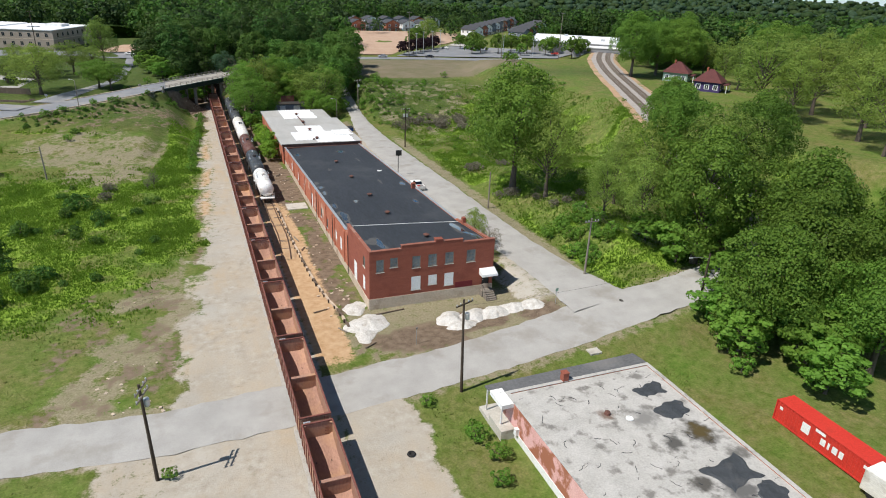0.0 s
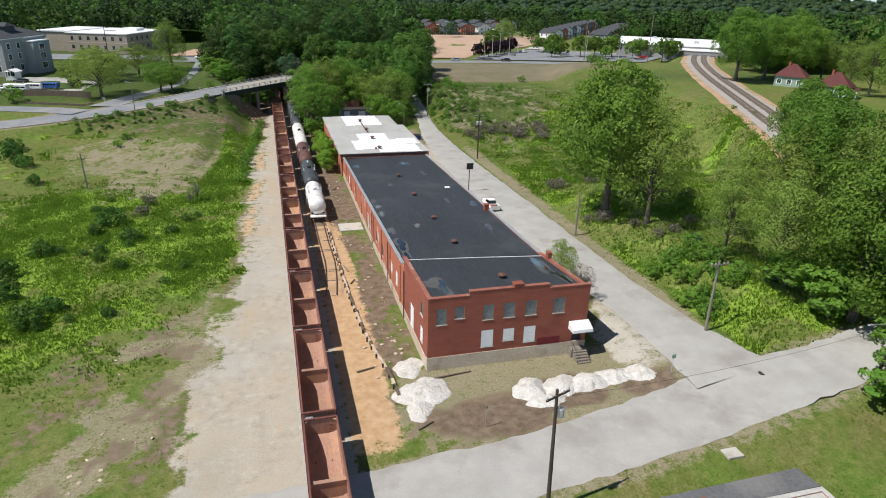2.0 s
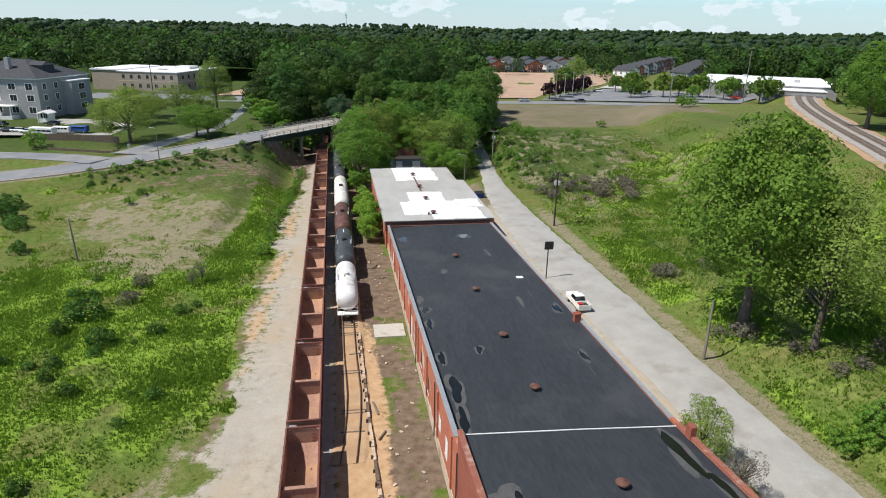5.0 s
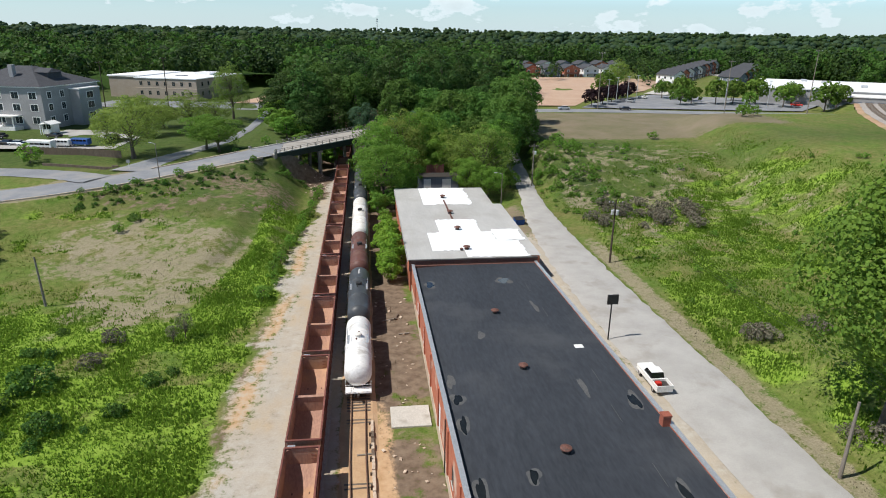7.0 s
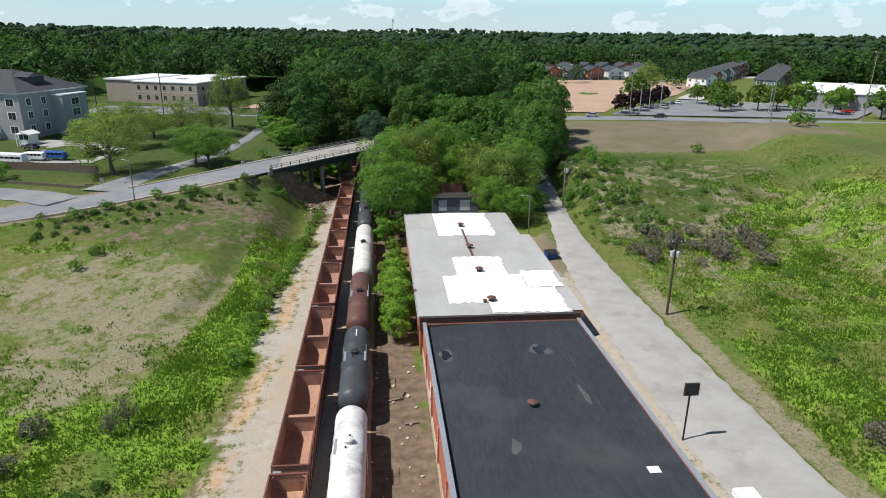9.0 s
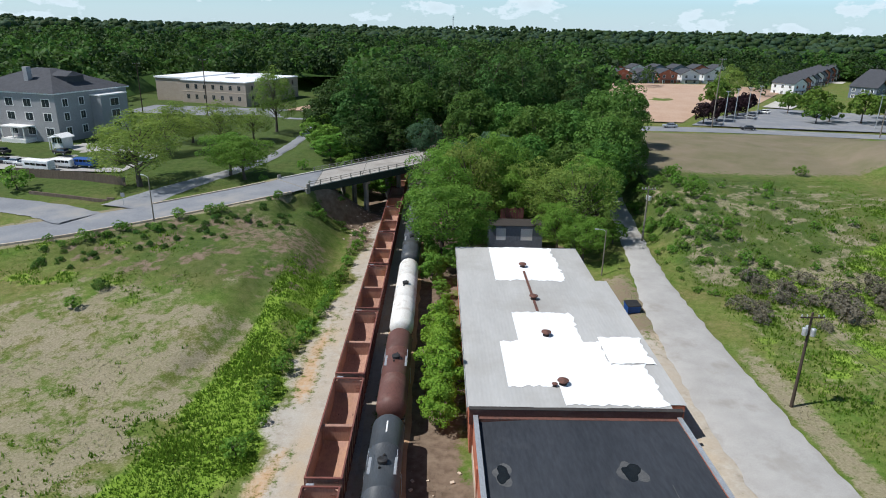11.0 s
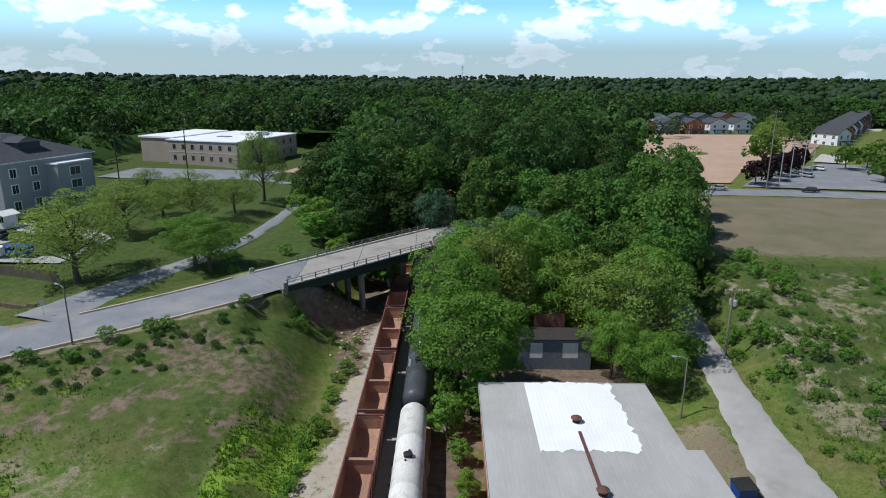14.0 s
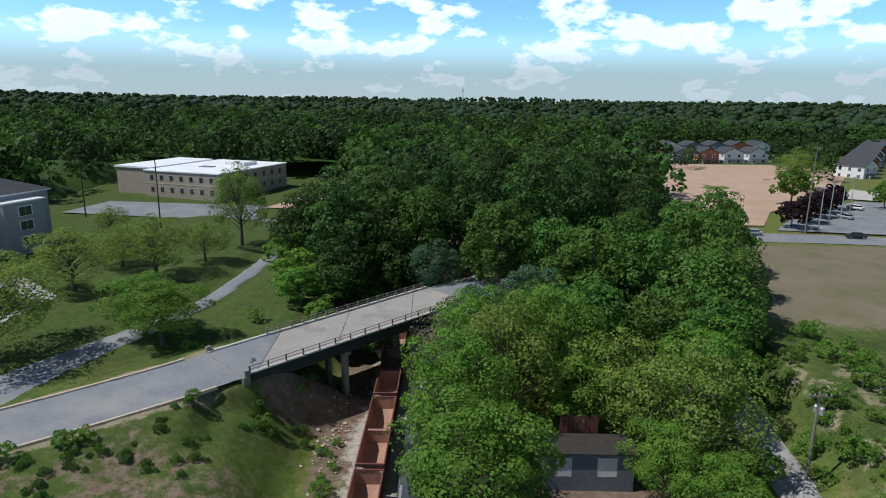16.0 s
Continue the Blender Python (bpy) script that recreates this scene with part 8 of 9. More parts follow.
def grey_house():
    z0 = 8.8
    top = thing("grey_apartment_house", pose(-82, 277, z0, 0, 0, -15.6), "large grey three-storey house with a dark hipped roof and white windows", "house")
    L, D, E = 30, 26, 12.4
    part("wall", Build().box(-L, 0, 0, D, -1, E), M["siding"], top)
    part("bay", Build().box(-0.2, 3.4, 12, 22, -1, 10.8), M["siding"], top)
    part("bay_roof", Build().box(-0.2, 3.6, 11.8, 22.2, 10.8, 11.1), M["white"], top)
    part("roof", Build().add([(-L - 0.7, -0.7, E), (0.7, -0.7, E), (0.7, D + 0.7, E), (-L - 0.7, D + 0.7, E), (-L + 12, D / 2 - 1, E + 5.2), (-12, D / 2 - 1, E + 5.2), (-12, D / 2 + 1, E + 5.2), (-L + 12, D / 2 + 1, E + 5.2)], [(0, 1, 5, 4), (1, 2, 6, 5), (2, 3, 7, 6), (3, 0, 4, 7), (4, 5, 6, 7), (0, 3, 2, 1)]), M["shingle"], top)
    part("eave_board", Build().box(-L - 0.6, 0.6, -0.6, D + 0.6, E - 0.3, E - 0.02), M["white"], top)
    part("chimney", Build().box(-14, -12.6, 5, 6.4, E + 2, E + 6), M["siding"], top)
    part("dormer", Build().box(-9, -4, 9, 15, E + 1.5, E + 3.6).add([(-9.4, 8.6, E + 3.6), (-3.4, 8.6, E + 3.6), (-3.4, 15.4, E + 3.6), (-9.4, 15.4, E + 3.6), (-9.4, 12, E + 4.8), (-4.5, 12, E + 4.8)], [(0, 1, 5, 4), (2, 3, 4, 5), (1, 2, 5), (0, 4, 3)]), M["shingle"], top)
    rows_of_windows(top, lambda u, a, z, o: (-L + L * u + a, -o, z), 5, (1.4, 5.2, 8.8), 2.4, 1.9)
    rows_of_windows(top, lambda u, a, z, o: (o, 0.5 + 11 * u + a, z), 2, (1.4, 5.2, 8.8), 1.6, 1.9)
    rows_of_windows(top, lambda u, a, z, o: (3.4 + o, 12 + 10 * u + a, z), 1, (1.4, 4.8, 7.9), 3.0, 1.9)
    part("porch", Build().box(-16, -8, -3.5, 0, -1, 0.6).box(-16, -8, -3.6, 0, 3.6, 3.9), M["white"], top)
    for x in (-15.6, -12, -8.4):
        part("porch_post", Build().box(x - 0.12, x + 0.12, -3.4, -3.16, 0.6, 3.6), M["white"], top)


def office():
    z0 = 9.4
    at = pose(-58, 364, z0, 0, 0, -18)
    top = thing("office_building", at, "low tan-brick office block with a flat white roof under construction", "office building")
    L, D, E = 30, 40, 7.6
    part("wall", Build().box(-L, 0, 0, D, -1.5, E), M["tan"], top)
    part("wing", Build().box(-L - 16, -L, 4, D - 4, -1.5, E + 0.2), M["tan"], top)
    part("roof", Build().box(-L - 0.3, 0.3, -0.3, D + 0.3, E, E + 0.35).box(-L - 16.5, -L - 0.3, 3.6, D - 3.6, E + 0.2, E + 0.8), M["whitecoat"], top)
    part("roof_unit", Build().box(-14, -6, 22, 30, E + 0.35, E + 1.6), M["white"], top)
    part("blue_tarpaulin", Build().box(-19, -14, 14, 17, E + 0.35, E + 0.6, bevel=0.1), M["slate"], top)
    part("band", Build().box(-L - 0.06, 0.06, -0.06, D + 0.06, 3.4, 3.75), M["found"], top)
    rows_of_windows(top, lambda u, a, z, o: (-L + 1 + (L - 2) * u + a, -o, z), 7, (0.6, 4.6), 1.4, 1.7, "tan")
    rows_of_windows(top, lambda u, a, z, o: (o, 2 + (D - 4) * u + a, z), 7, (0.6, 4.6), 1.4, 1.7, "tan")


def warehouse():
    top = thing("white_warehouse", pose(192, 335, 10.3, 0, 0, -32), "long low warehouse with a bright white roof", "warehouse")
    part("wall", Build().box(-4, 52, 0, 62, -1, 6.4), M["siding"], top)
    part("roof", Build().box(-4.4, 52.4, -0.4, 62.4, 6.4, 6.8), M["whitecoat"], top)
    part("front_wing", Build().box(20, 46, -14, 0, -1, 5.2), M["siding"], top)
    part("wing_roof", Build().box(19.7, 46.3, -14.3, 0, 5.2, 5.5), M["white"], top)
    for k in range(6):
        part("loading_door", Build().box(22 + 4 * k, 24.8 + 4 * k, -14.08, -14.0, 0.2, 3.6), M["slate"], top)
    for k in range(8):
        part("loading_door", Build().box(-4.08, -4.0, 4 + 7 * k, 7.5 + 7 * k, 0.2, 3.6), M["slate"], top)
    for x, y in ((8, 12), (22, 40), (36, 20), (14, 50)):
        part("roof_unit", Build().box(x, x + 2.4, y, y + 2, 6.8, 7.9, bevel=0.05), M["steel"], top)


def cottage(x, y, turn, wall_m, roof_m, label, w=9, d=11, e=3.4, ridge=6.4, z=None, hip=False):
    top = thing("house", pose(x, y, hz(x, y) if z is None else z, 0, 0, turn), label, "house", "houses in the distance")
    part("wall", Build().box(-w / 2, w / 2, -d / 2, d / 2, -0.6, e).add([(-w / 2, -d / 2, e), (w / 2, -d / 2, e), (0, -d / 2, ridge - 0.2), (-w / 2, d / 2, e), (w / 2, d / 2, e), (0, d / 2, ridge - 0.2)], [(0, 1, 2), (5, 4, 3)] if not hip else []), M[wall_m], top)
    if hip:
        part("roof", Build().add([(-w / 2 - 0.6, -d / 2 - 0.6, e), (w / 2 + 0.6, -d / 2 - 0.6, e), (w / 2 + 0.6, d / 2 + 0.6, e), (-w / 2 - 0.6, d / 2 + 0.6, e), (0, -0.8, ridge + 0.6), (0, 0.8, ridge + 0.6)], [(0, 1, 4), (1, 2, 5, 4), (2, 3, 5), (3, 0, 4, 5), (3, 2, 1, 0)]), M[roof_m], top)
        part("chimney", Build().box(-0.9, -0.3, 0.9, 1.5, ridge - 1.5, ridge + 1.2), M["brick"], top)
    for sx in () if hip else (-1, 1):
        part("roof", Build().add([(sx * (w / 2 + 0.5), -d / 2 - 0.5, e - 0.25), (sx * (w / 2 + 0.5), d / 2 + 0.5, e - 0.25), (0, d / 2 + 0.5, ridge), (0, -d / 2 - 0.5, ridge), (sx * (w / 2 + 0.5), -d / 2 - 0.5, e - 0.05), (sx * (w / 2 + 0.5), d / 2 + 0.5, e - 0.05), (0, d / 2 + 0.5, ridge + 0.2), (0, -d / 2 - 0.5, ridge + 0.2)], [(0, 1, 2, 3), (7, 6, 5, 4), (0, 4, 5, 1), (0, 3, 7, 4), (1, 5, 6, 2)]), M[roof_m], top)
    rows_of_windows(top, lambda u, a, z_, o: (-w / 2 + w * u + a, -d / 2 - o, z_), 2, (0.9,) if e < 4 else (0.9, 3.8), 1.3, 1.4)
    rows_of_windows(top, lambda u, a, z_, o: (-w / 2 - o, -d / 2 + d * u - a, z_), 3, (0.9,) if e < 4 else (0.9, 3.8), 1.2, 1.4)
    part("porch_roof", Build().box(-w / 2 + 1, w / 2 - 1, -d / 2 - 2.2, -d / 2, 2.5, 2.7), M[roof_m], top)
    for sx in (-1, 1):
        part("porch_post", Build().box(sx * (w / 2 - 1.2) - 0.1, sx * (w / 2 - 1.2) + 0.1, -d / 2 - 2.1, -d / 2 - 1.9, -0.5, 2.5), M["white"], top)
    return top


grey_house()
office()
warehouse()
cottage(177, 199, 40, "green", "redroof", "green cottage with a dark red hipped roof by the railway", 8, 9, 3.3, 6.6, hip=True)
cottage(169, 173, 35, "purple", "redroof", "small purple cottage with a red hipped roof and porch", 8, 8.5, 3.2, 6.6, hip=True)
towns = [cottage(96, 492, 8, "slate", "shingle", "slate-blue new townhouse with a dark roof and white trim", 11, 12, 6.2, 8.6, 9.5),
         cottage(110, 494, 8, "white", "shingle", "white new townhouse with a dark roof", 11, 12, 6.2, 8.6, 9.5),
         cottage(124, 496, 8, "brick_old", "shingle", "red-brick and white new townhouse with a dark roof", 11, 12, 6.2, 8.6, 9.5)]
rt = random.Random(14)
spots = [(138 + 14 * k, 498 + 2 * k, 8) for k in range(4)] + [(104 + 15 * k, 540 + 3 * k, 8) for k in range(8)]
for k in range(12):
    spots += [(196 + 11.0 * k, 440 + 15.4 * k, 35 + rt.uniform(-5, 5)), (226 + 11.0 * k, 424 + 15.4 * k, 35 + rt.uniform(-5, 5))]
for k, (x, y, a) in enumerate(spots):
    copy_thing(towns[(k * 5 + k // 3) % 3], pose(x, y, 9.5, 0, 0, a))
cottage(-78.5, 271.5, -15, "white", "white", "small white garden shed by the car park", 3.2, 3.2, 2.4, 3.0, 8.8)


def patch_area(name, pts, material, lift, label=""):
    b = Build()
    for x, y in pts:
        b.v.append((x, y, max(hz(x, y), 0) + lift))
    b.f.append(tuple(range(len(pts))))
    tagged(new(name, b.mesh(name, material)), label, kind="structure")


patch_area("pavement_car_park", [(101, 319), (186, 304), (214, 330), (190, 352), (150, 366), (112, 334)], M["asphalt2"], 0.35)
patch_area("pavement_house_lot", [(-112, 248), (-52, 246), (-50, 262), (-66, 276), (-112, 284)], M["asphalt"], 0.30)
patch_area("pavement_office_lot", [(-96, 340), (-20, 330), (-16, 352), (-50, 358), (-92, 360)], M["asphalt2"], 0.30)
dirt = surf("bare_clay", (0.40, 0.26, 0.18), (0.48, 0.35, 0.26), 0.1, 2.0, 0.95, 0.1)
patch_area("ground_clay_lot", [(80, 326), (100, 324), (112, 345), (158, 390), (200, 452), (184, 486), (96, 486), (84, 380)], dirt, 0.32)
patch_area("ground_clay_site", [(-40, 352), (-6, 346), (2, 380), (-30, 392)], dirt, 0.32)
patch_area("road_development", [(150, 372), (160, 368), (300, 560), (286, 566)], M["concrete"], 0.4)


def curve_track():
    way_ = CURVE
    ribbon("ground_clay_shoulder", [(x, y, z, 14.5) for x, y, z, _ in way_], surf("orange_shoulder", (0.36, 0.22, 0.13), (0.46, 0.32, 0.21), 0.2, 3.0, 0.95, 0.3, (0.20, 0.21, 0.08), 0.15, 0.52, 0.66), 0.12, step=4, wobble=0.35)
    ribbon("ground_ballast_curve", [(x, y, z, 10.5) for x, y, z, _ in way_], surf("grey_ballast", (0.28, 0.255, 0.235), (0.40, 0.37, 0.345), 0.4, 4.0, 0.95, 0.3), 0.35, step=4)
    top = thing("curved_track", (0, 0, 0), "curved double railway track on pale ballast", "railway track")
    P = []
    for a, c in zip(way_, way_[1:]):
        P += [tuple(a[k] + (c[k] - a[k]) * i / 6 for k in range(3)) for i in range(6)]
    A = np.array(P)
    for _ in range(8):
        A[1:-1] = (A[:-2] + 2 * A[1:-1] + A[2:]) / 4
    T = np.gradient(A[:, :2], axis=0)
    T /= np.linalg.norm(T, axis=1)[:, None]
    for off in (-2.9, -1.4, 1.4, 2.9):
        b = Build()
        q = [(A[i, 0] - T[i, 1] * off, A[i, 1] + T[i, 0] * off, A[i, 2] + 0.62) for i in range(len(A))]
        b.path(q, 0.09, 4)
        part("rail", b, M["rail"], top)
    for off in (-2.15, 2.15):
        b = Build()
        for i in range(len(A) - 1):
            L = math.hypot(A[i + 1, 0] - A[i, 0], A[i + 1, 1] - A[i, 1])
            for k in range(int(L / 0.9)):
                t = k * 0.9 / L
                x, y, z = A[i] + (A[i + 1] - A[i]) * t
                m = pose(x - T[i, 1] * off, y + T[i, 0] * off, z + 0.4, 0, 0, math.degrees(math.atan2(T[i, 1], T[i, 0])))
                b.box(-0.14, 0.14, -1.3, 1.3, 0, 0.16, m)
        tagged(part("track_timber", b, M["greywood"], top), kind="stuff")


curve_track()


# ---- vehicles ----
def car(at, paint, kind, label):
    top = thing("parked_" + kind if kind != "car" else "car", at, label, kind)
    paints = {"white": "white", "black": "dark", "blue": "bluebin", "silver": "steel", "red": "redbox"}
    m = M[paints[paint]]
    if kind == "pickup":
        part("body", Build().box(-0.95, 0.95, -2.8, 2.7, 0.45, 0.8, bevel=0.08).box(-0.95, 0.95, 1.0, 2.7, 0.8, 1.15, bevel=0.12).box(-0.95, 0.95, -1.05, 1.0, 0.8, 1.1, bevel=0.03), m, top)
        part("bed", Build().box(-0.95, -0.87, -2.8, -1.05, 0.8, 1.25, bevel=0.02).box(0.87, 0.95, -2.8, -1.05, 0.8, 1.25, bevel=0.02).box(-0.87, 0.87, -2.8, -2.72, 0.8, 1.25, bevel=0.02), m, top)
        part("bed_floor", Build().box(-0.87, 0.87, -2.72, -1.05, 0.8, 0.83), M["iron"], top, "dark truck bed with clutter")
        part("toolbox", Build().box(-0.6, 0.0, -2.0, -1.4, 0.83, 1.15, bevel=0.03), M["redbox"], top, "red box in the bed")
        cab = (-0.8, 0.8, -0.95, 0.95, 1.75)
    elif kind == "van" or kind == "bus":
        l = 3.6 if kind == "bus" else 2.5
        part("body", Build().box(-1.0, 1.0, -l, l, 0.4, 2.4 if kind == "bus" else 1.95, bevel=0.18), m, top)
        cab = None
        for sx in (-1, 1):
            for k in range(4):
                y0 = -l + 0.5 + k * (2 * l - 1.2) / 4
                part("side_window", Build().box(min(sx * 0.99, sx * 1.012), max(sx * 0.99, sx * 1.012), y0, y0 + (2 * l - 1.2) / 4 - 0.15, 1.25, 1.75), M["carglass"], top)
        part("windscreen", Build().box(-0.85, 0.85, l - 0.02, l + 0.012, 1.2, 1.8), M["carglass"], top)
    else:
        part("body", Build().box(-0.9, 0.9, -2.3, 2.3, 0.35, 0.95, bevel=0.16), m, top)
        cab = (-0.75, 0.75, -1.6, 0.9, 1.45)
    if cab:
        x0, x1, y0, y1, z1 = cab
        part("cabin", Build().add([(x0, y0, 0.93), (x1, y0, 0.93), (x1, y1 + 0.25, 0.93), (x0, y1 + 0.25, 0.93), (x0 + 0.12, y0 + 0.3, z1 - 0.04), (x1 - 0.12, y0 + 0.3, z1 - 0.04), (x1 - 0.12, y1 - 0.35, z1 - 0.04), (x0 + 0.12, y1 - 0.35, z1 - 0.04)], [(0, 1, 5, 4), (1, 2, 6, 5), (2, 3, 7, 6), (3, 0, 4, 7), (4, 5, 6, 7)]), M["carglass"], top, "tinted cabin windows")
        part("roof", Build().box(x0 + 0.1, x1 - 0.1, y0 + 0.28, y1 - 0.33, z1 - 0.05, z1, bevel=0.02), m, top)
    l = {"pickup": 1.75, "bus": 2.3, "van": 1.6}.get(kind, 1.4)
    for sx in (-1, 1):
        for sy in (-1, 1):
            wh = part("wheel", Build().tube((sx * 0.72, sy * l, 0.34), (sx * 0.93, sy * l, 0.34), 0.34, n=14), M["rubber"], top)
            part("rim", Build().tube((sx * 0.92, sy * l, 0.34), (sx * 0.94, sy * l, 0.34), 0.2, n=10), M["steel"], wh)
    return top


def on_way(way, x, y, up=0.1):
    d, z, w = along(way, np.array([float(x)]), np.array([float(y)]))
    return float(z[0]) + up


car(pose(46.4, 128.2, hz(46.4, 128.2) + 0.05, 0, 0, 0), "white", "pickup", "white pickup truck with a loaded bed parked by the wall")
for x, y, a, paint, kind, lab in ((-70.5, 247.5, 75, "white", "bus", "white minibus parked in a lot"), (-66.2, 249.6, 80, "white", "van", "white van parked in a lot"), (-61.6, 250, 80, "blue", "van", "bright blue van parked in a lot"), (-73.5, 262, 70, "black", "car", "black car parked beside the house"), (-76, 251, 80, "silver", "car", "silver car parked in a lot"), (-56.5, 258, 60, "black", "car", "dark car parked in a lot")):
    car(pose(x, y, hz(x, y) + 0.32, 0, 0, a), paint, kind, lab)
for x, y, a, paint, kind, lab in ((-14, 356, 75, "white", "bus", "white box truck at the building site"), (-18, 366, 60, "red", "van", "red van at the building site"), (-10, 368, 80, "red", "van", "red van at the building site"), (-24, 343, 70, "white", "car", "white car on the site road"), (-6, 372, 20, "blue", "van", "blue van at the building site"), (-88, 262, 70, "black", "car", "black car parked beside the house"), (-82, 253, 80, "black", "car", "dark car parked in a lot"), (-79, 252.4, 80, "silver", "car", "silver car parked in a lot")):
    car(pose(x, y, hz(x, y) + 0.34, 0, 0, a), paint, kind, lab)
for x, y, a, paint, lab in ((92, 313.5, 90, "silver", "silver car on the highway"), (116, 311, 84, "black", "black car on the highway"), (160, 299.5, 80, "white", "white car on the highway"), (128, 335, 20, "silver", "silver car in the car park"), (140, 350, 30, "white", "white car in the car park"), (196, 322, 60, "red", "red car in the car park")):
    car(pose(x, y, on_way(HIGHWAY, x, y, 0.12) if y < 316 else hz(x, y) + 0.36, 0, 0, a), paint, "car", lab)


# ---- small things ----
def dumpster():
    t = thing("dumpster", pose(46.0, 192.4, hz(46, 192.4), 0, 0, 8), "blue metal dumpster with a dark lid beside the lane", "dumpster")
    part("bin", Build().add([(-0.9, -0.7, 0.1), (0.9, -0.7, 0.1), (0.9, 0.7, 0.1), (-0.9, 0.7, 0.1), (-1.0, -0.85, 1.2), (1.0, -0.85, 1.2), (1.0, 0.85, 1.45), (-1.0, 0.85, 1.45)], [(3, 2, 1, 0), (0, 1, 5, 4), (1, 2, 6, 5), (2, 3, 7, 6), (3, 0, 4, 7)]), M["bluebin"], t)
    part("lid", Build().add([(-1.02, -0.9, 1.2), (1.02, -0.9, 1.2), (1.02, 0.9, 1.46), (-1.02, 0.9, 1.46), (-1.02, -0.9, 1.26), (1.02, -0.9, 1.26), (1.02, 0.9, 1.52), (-1.02, 0.9, 1.52)], [(3, 2, 1, 0), (4, 5, 6, 7), (0, 1, 5, 4), (1, 2, 6, 5), (2, 3, 7, 6), (3, 0, 4, 7)]), M["dark"], t)


dumpster()


def board_fence():
    t = thing("board_fence", (0, 0, 0), "dark weathered board fence behind the car park", "fence")
    a, c = Vector((-74, 244.5)), Vector((-47.5, 238.5))
    n = 64
    for k in range(n):
        p = a.lerp(c, k / n)
        m = Matrix.Translation((p.x, p.y, hz(p.x, p.y) - 0.1)) @ Matrix.Rotation(math.atan2(c.y - a.y, c.x - a.x), 4, "Z")
        part("board", Build().box(0, 0.4, -0.02, 0.02, 0, 1.9 + 0.05 * ((k * 7) % 3)), M["wood"], t, at=m)
    for z in (0.5, 1.5):
        part("fence_rail", Build().path([(a.x, a.y + 0.06, hz(a.x, a.y) + z), (c.x, c.y + 0.06, hz(c.x, c.y) + z)], 0.05, 4), M["wood"], t)


board_fence()


def low_wall():
    a, c = Vector((-64, 232.6)), Vector((-44.5, 227.3))
    t = thing("low_garden_wall", (0, 0, 0), "low dark brick retaining wall along the side street", "wall")
    n = 12
    for k in range(n):
        p, q = a.lerp(c, k / n), a.lerp(c, (k + 1) / n)
        m = Matrix.Translation((p.x, p.y, hz(p.x, p.y) - 0.3)) @ Matrix.Rotation(math.atan2(c.y - a.y, c.x - a.x), 4, "Z")
        part("wall_block", Build().box(0, (q - p).length - 0.02, -0.15, 0.15, 0, 1.0, bevel=0.02), M["wood"], t, at=m)


low_wall()


def old_tyre(x, y):
    t = new("discarded_tyre_ring", Build().lathe([(0.0, 0.3), (0.02, 0.42), (0.1, 0.46), (0.2, 0.42), (0.22, 0.3), (0.2, 0.24), (0.02, 0.24)], "z", 18).mesh("discarded_tyre_ring", M["rubber"], True))
    t.matrix_basis = pose(x, y, hz(x, y) + 0.02, 0, 0, 0)
    tagged(t, "discarded black tyre lying on gravel", "tyre")


old_tyre(17.2, 45.8)


def cell_tower():
    t = thing("cell_tower", pose(62, 2300, hz(62, 2300)), "slim lattice phone mast above the distant trees", "tower")
    b = Build()
    for k in range(10):
        w0, w1 = 2.2 - 0.16 * k, 2.2 - 0.16 * (k + 1)
        for sx, sy in ((-1, -1), (1, -1), (1, 1), (-1, 1)):
            b.tube((sx * w0, sy * w0, 7 * k), (sx * w1, sy * w1, 7 * k + 7), 0.35, n=4)
        b.tube((-w0, -w0, 7 * k), (w1, -w1, 7 * k + 7), 0.2, n=4)
    part("mast", b, M["iron"], t)
    for z in (58, 64):
        part("antenna_ring", Build().lathe([(z, 3.2), (z + 2.5, 3.2)], "z", 8), M["steel"], t)


cell_tower()


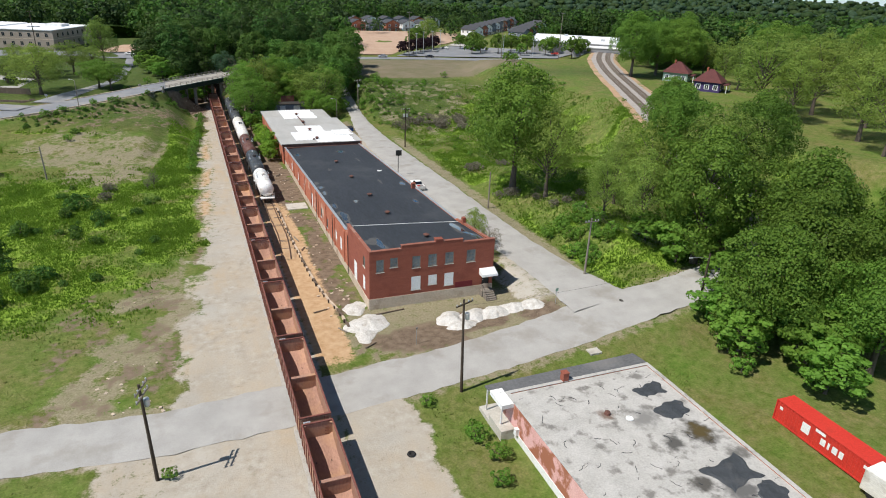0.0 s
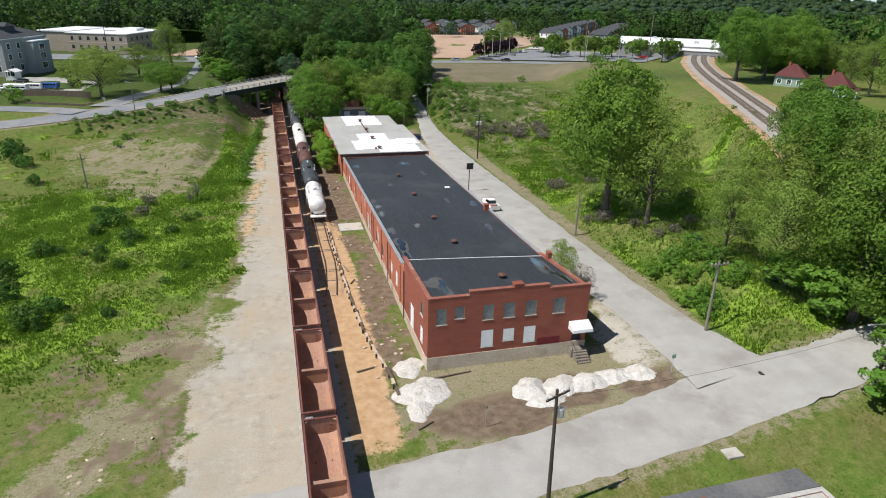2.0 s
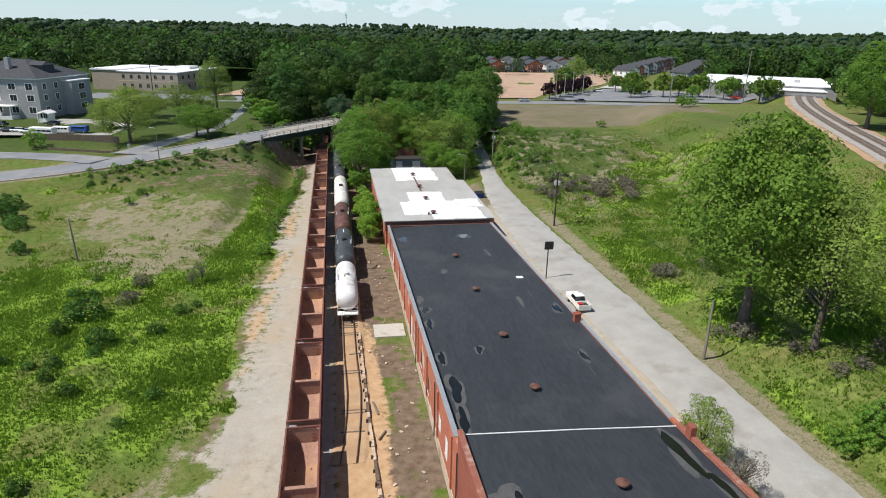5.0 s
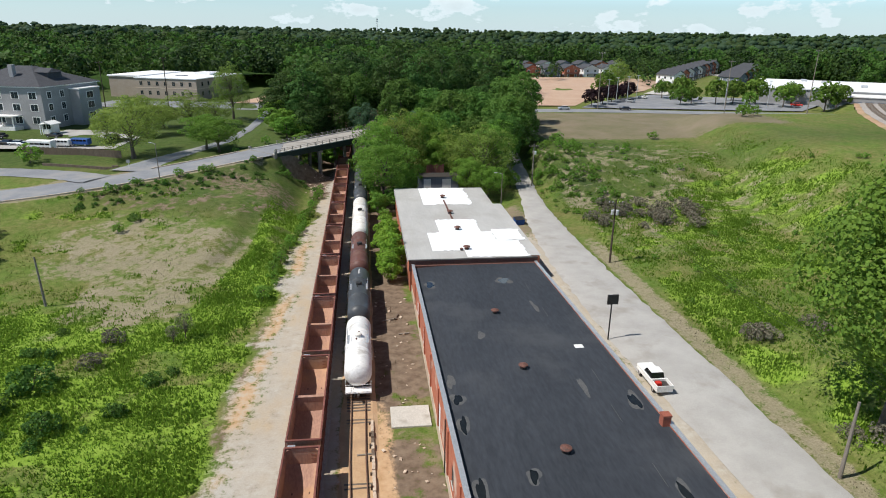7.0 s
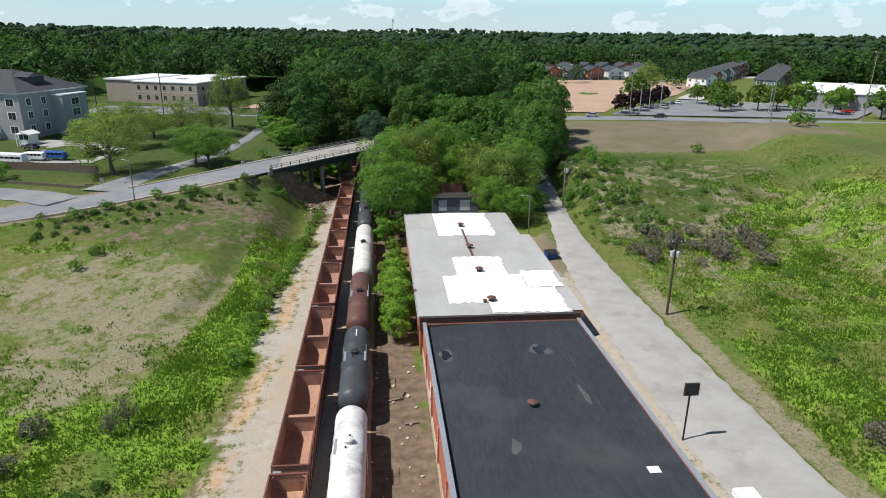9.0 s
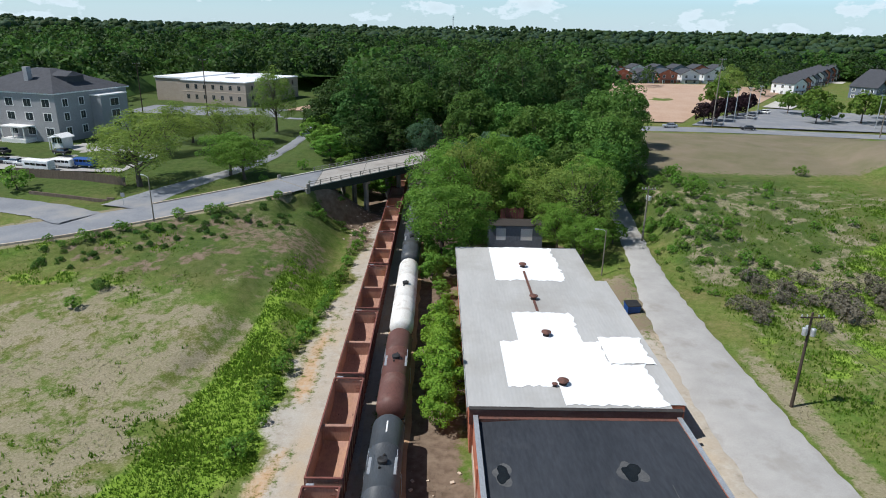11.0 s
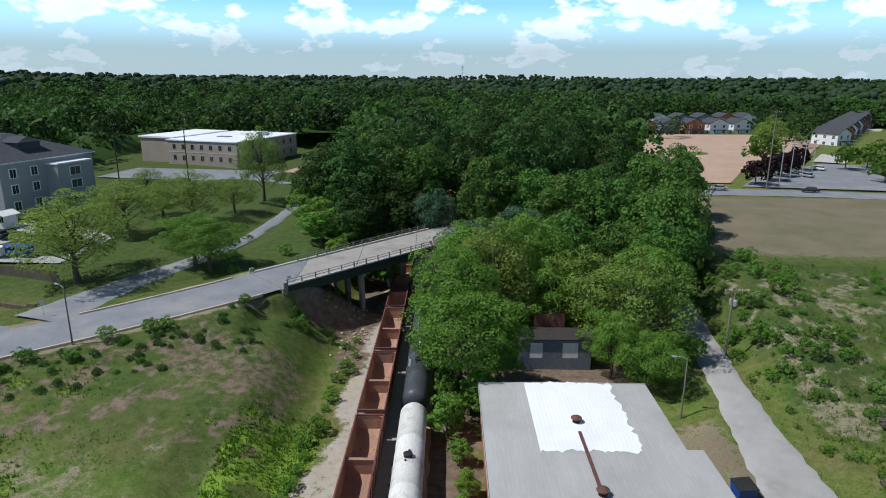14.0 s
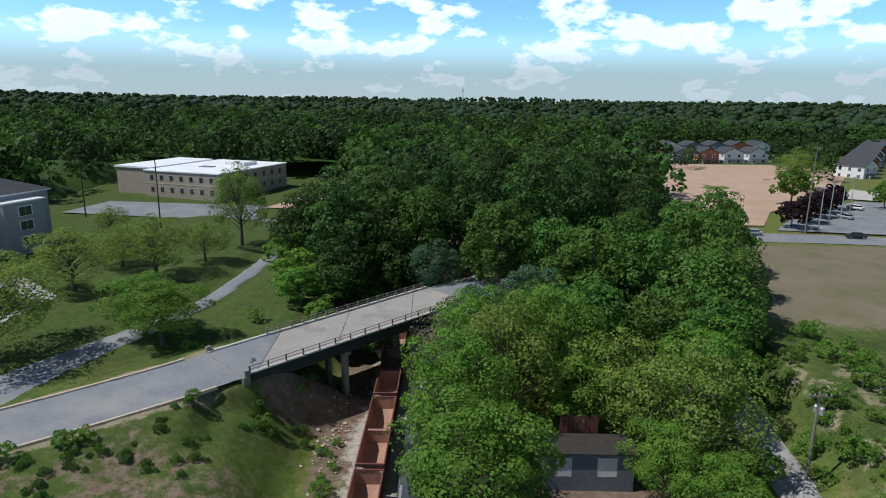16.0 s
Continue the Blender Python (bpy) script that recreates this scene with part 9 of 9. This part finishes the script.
def lot_lamp(x, y, h):
    t = thing("car_park_lamp", pose(x, y, hz(x, y)), "tall thin car park lamp post", "lamp post", "car park lamps")
    part("post", Build().tube((0, 0, 0), (0, 0, h), 0.16, 0.1, 6), M["steel"], t)
    part("head", Build().box(-0.7, 0.7, -0.2, 0.2, h - 0.1, h + 0.12), M["steel"], t)


for x, y in ((112, 320), (118, 326), (126, 334), (134, 343), (160, 316), (176, 312)):
    lot_lamp(x, y, 11)
for x, y, h in ((107, 317, 22), (151, 300, 20), (183, 297, 24)):
    pole(x, y, h, 0, "greywood", arm=True, label="tall utility pole by the highway")
for x, y, h in ((-58, 320, 20), (-86, 335, 18)):
    pole(x, y, h, 0, "polewood", arm=True, label="tall dark utility pole behind the houses")


def debris():
    r = random.Random(12)
    for k, (x, y, L, a) in enumerate(((15.6, 108.0, 2.6, 100), (16.0, 103, 1.6, 60), (17.4, 150.5, 2.4, 20), (18.4, 151.4, 1.8, 70), (19.2, 146, 1.5, 10), (18.8, 67.5, 2.0, 30), (13.8, 120.5, 1.4, 5), (24, 75.8, 4.5, 6), (16.2, 72.6, 1.8, 120), (14.4, 79.0, 2.2, 15))):
        ob = new("old_plank", Build().box(-L / 2, L / 2, -0.1, 0.1, 0, 0.1, bevel=0.02).mesh("old_plank", M["wood"] if k % 2 else M["greywood"]))
        ob.matrix_basis = pose(x, y, hz(x, y) + 0.1, 0, 0, a)
        tagged(ob, "weathered plank lying on the dirt", "timber", "loose planks")
    b = Build()
    for _ in range(260):
        x, y = (r.uniform(-14, -6), r.uniform(58, 90)) if r.random() < 0.12 else ((r.gauss(2.2, 1.6), r.gauss(233, 5)) if r.random() < 0.6 else (r.uniform(15, 21), r.uniform(70, 158)))
        s = r.uniform(0.05, 0.22)
        b.box(-s, s, -s * 0.7, s * 0.7, 0, s * 0.5, pose(x, y, hz(x, y) + 0.03, r.uniform(-20, 20), r.uniform(-20, 20), r.uniform(0, 180)))
    tagged(new("litter", b.mesh("litter", M["found"])), "scattered pale litter and rubble", "litter", kind="stuff")


debris()
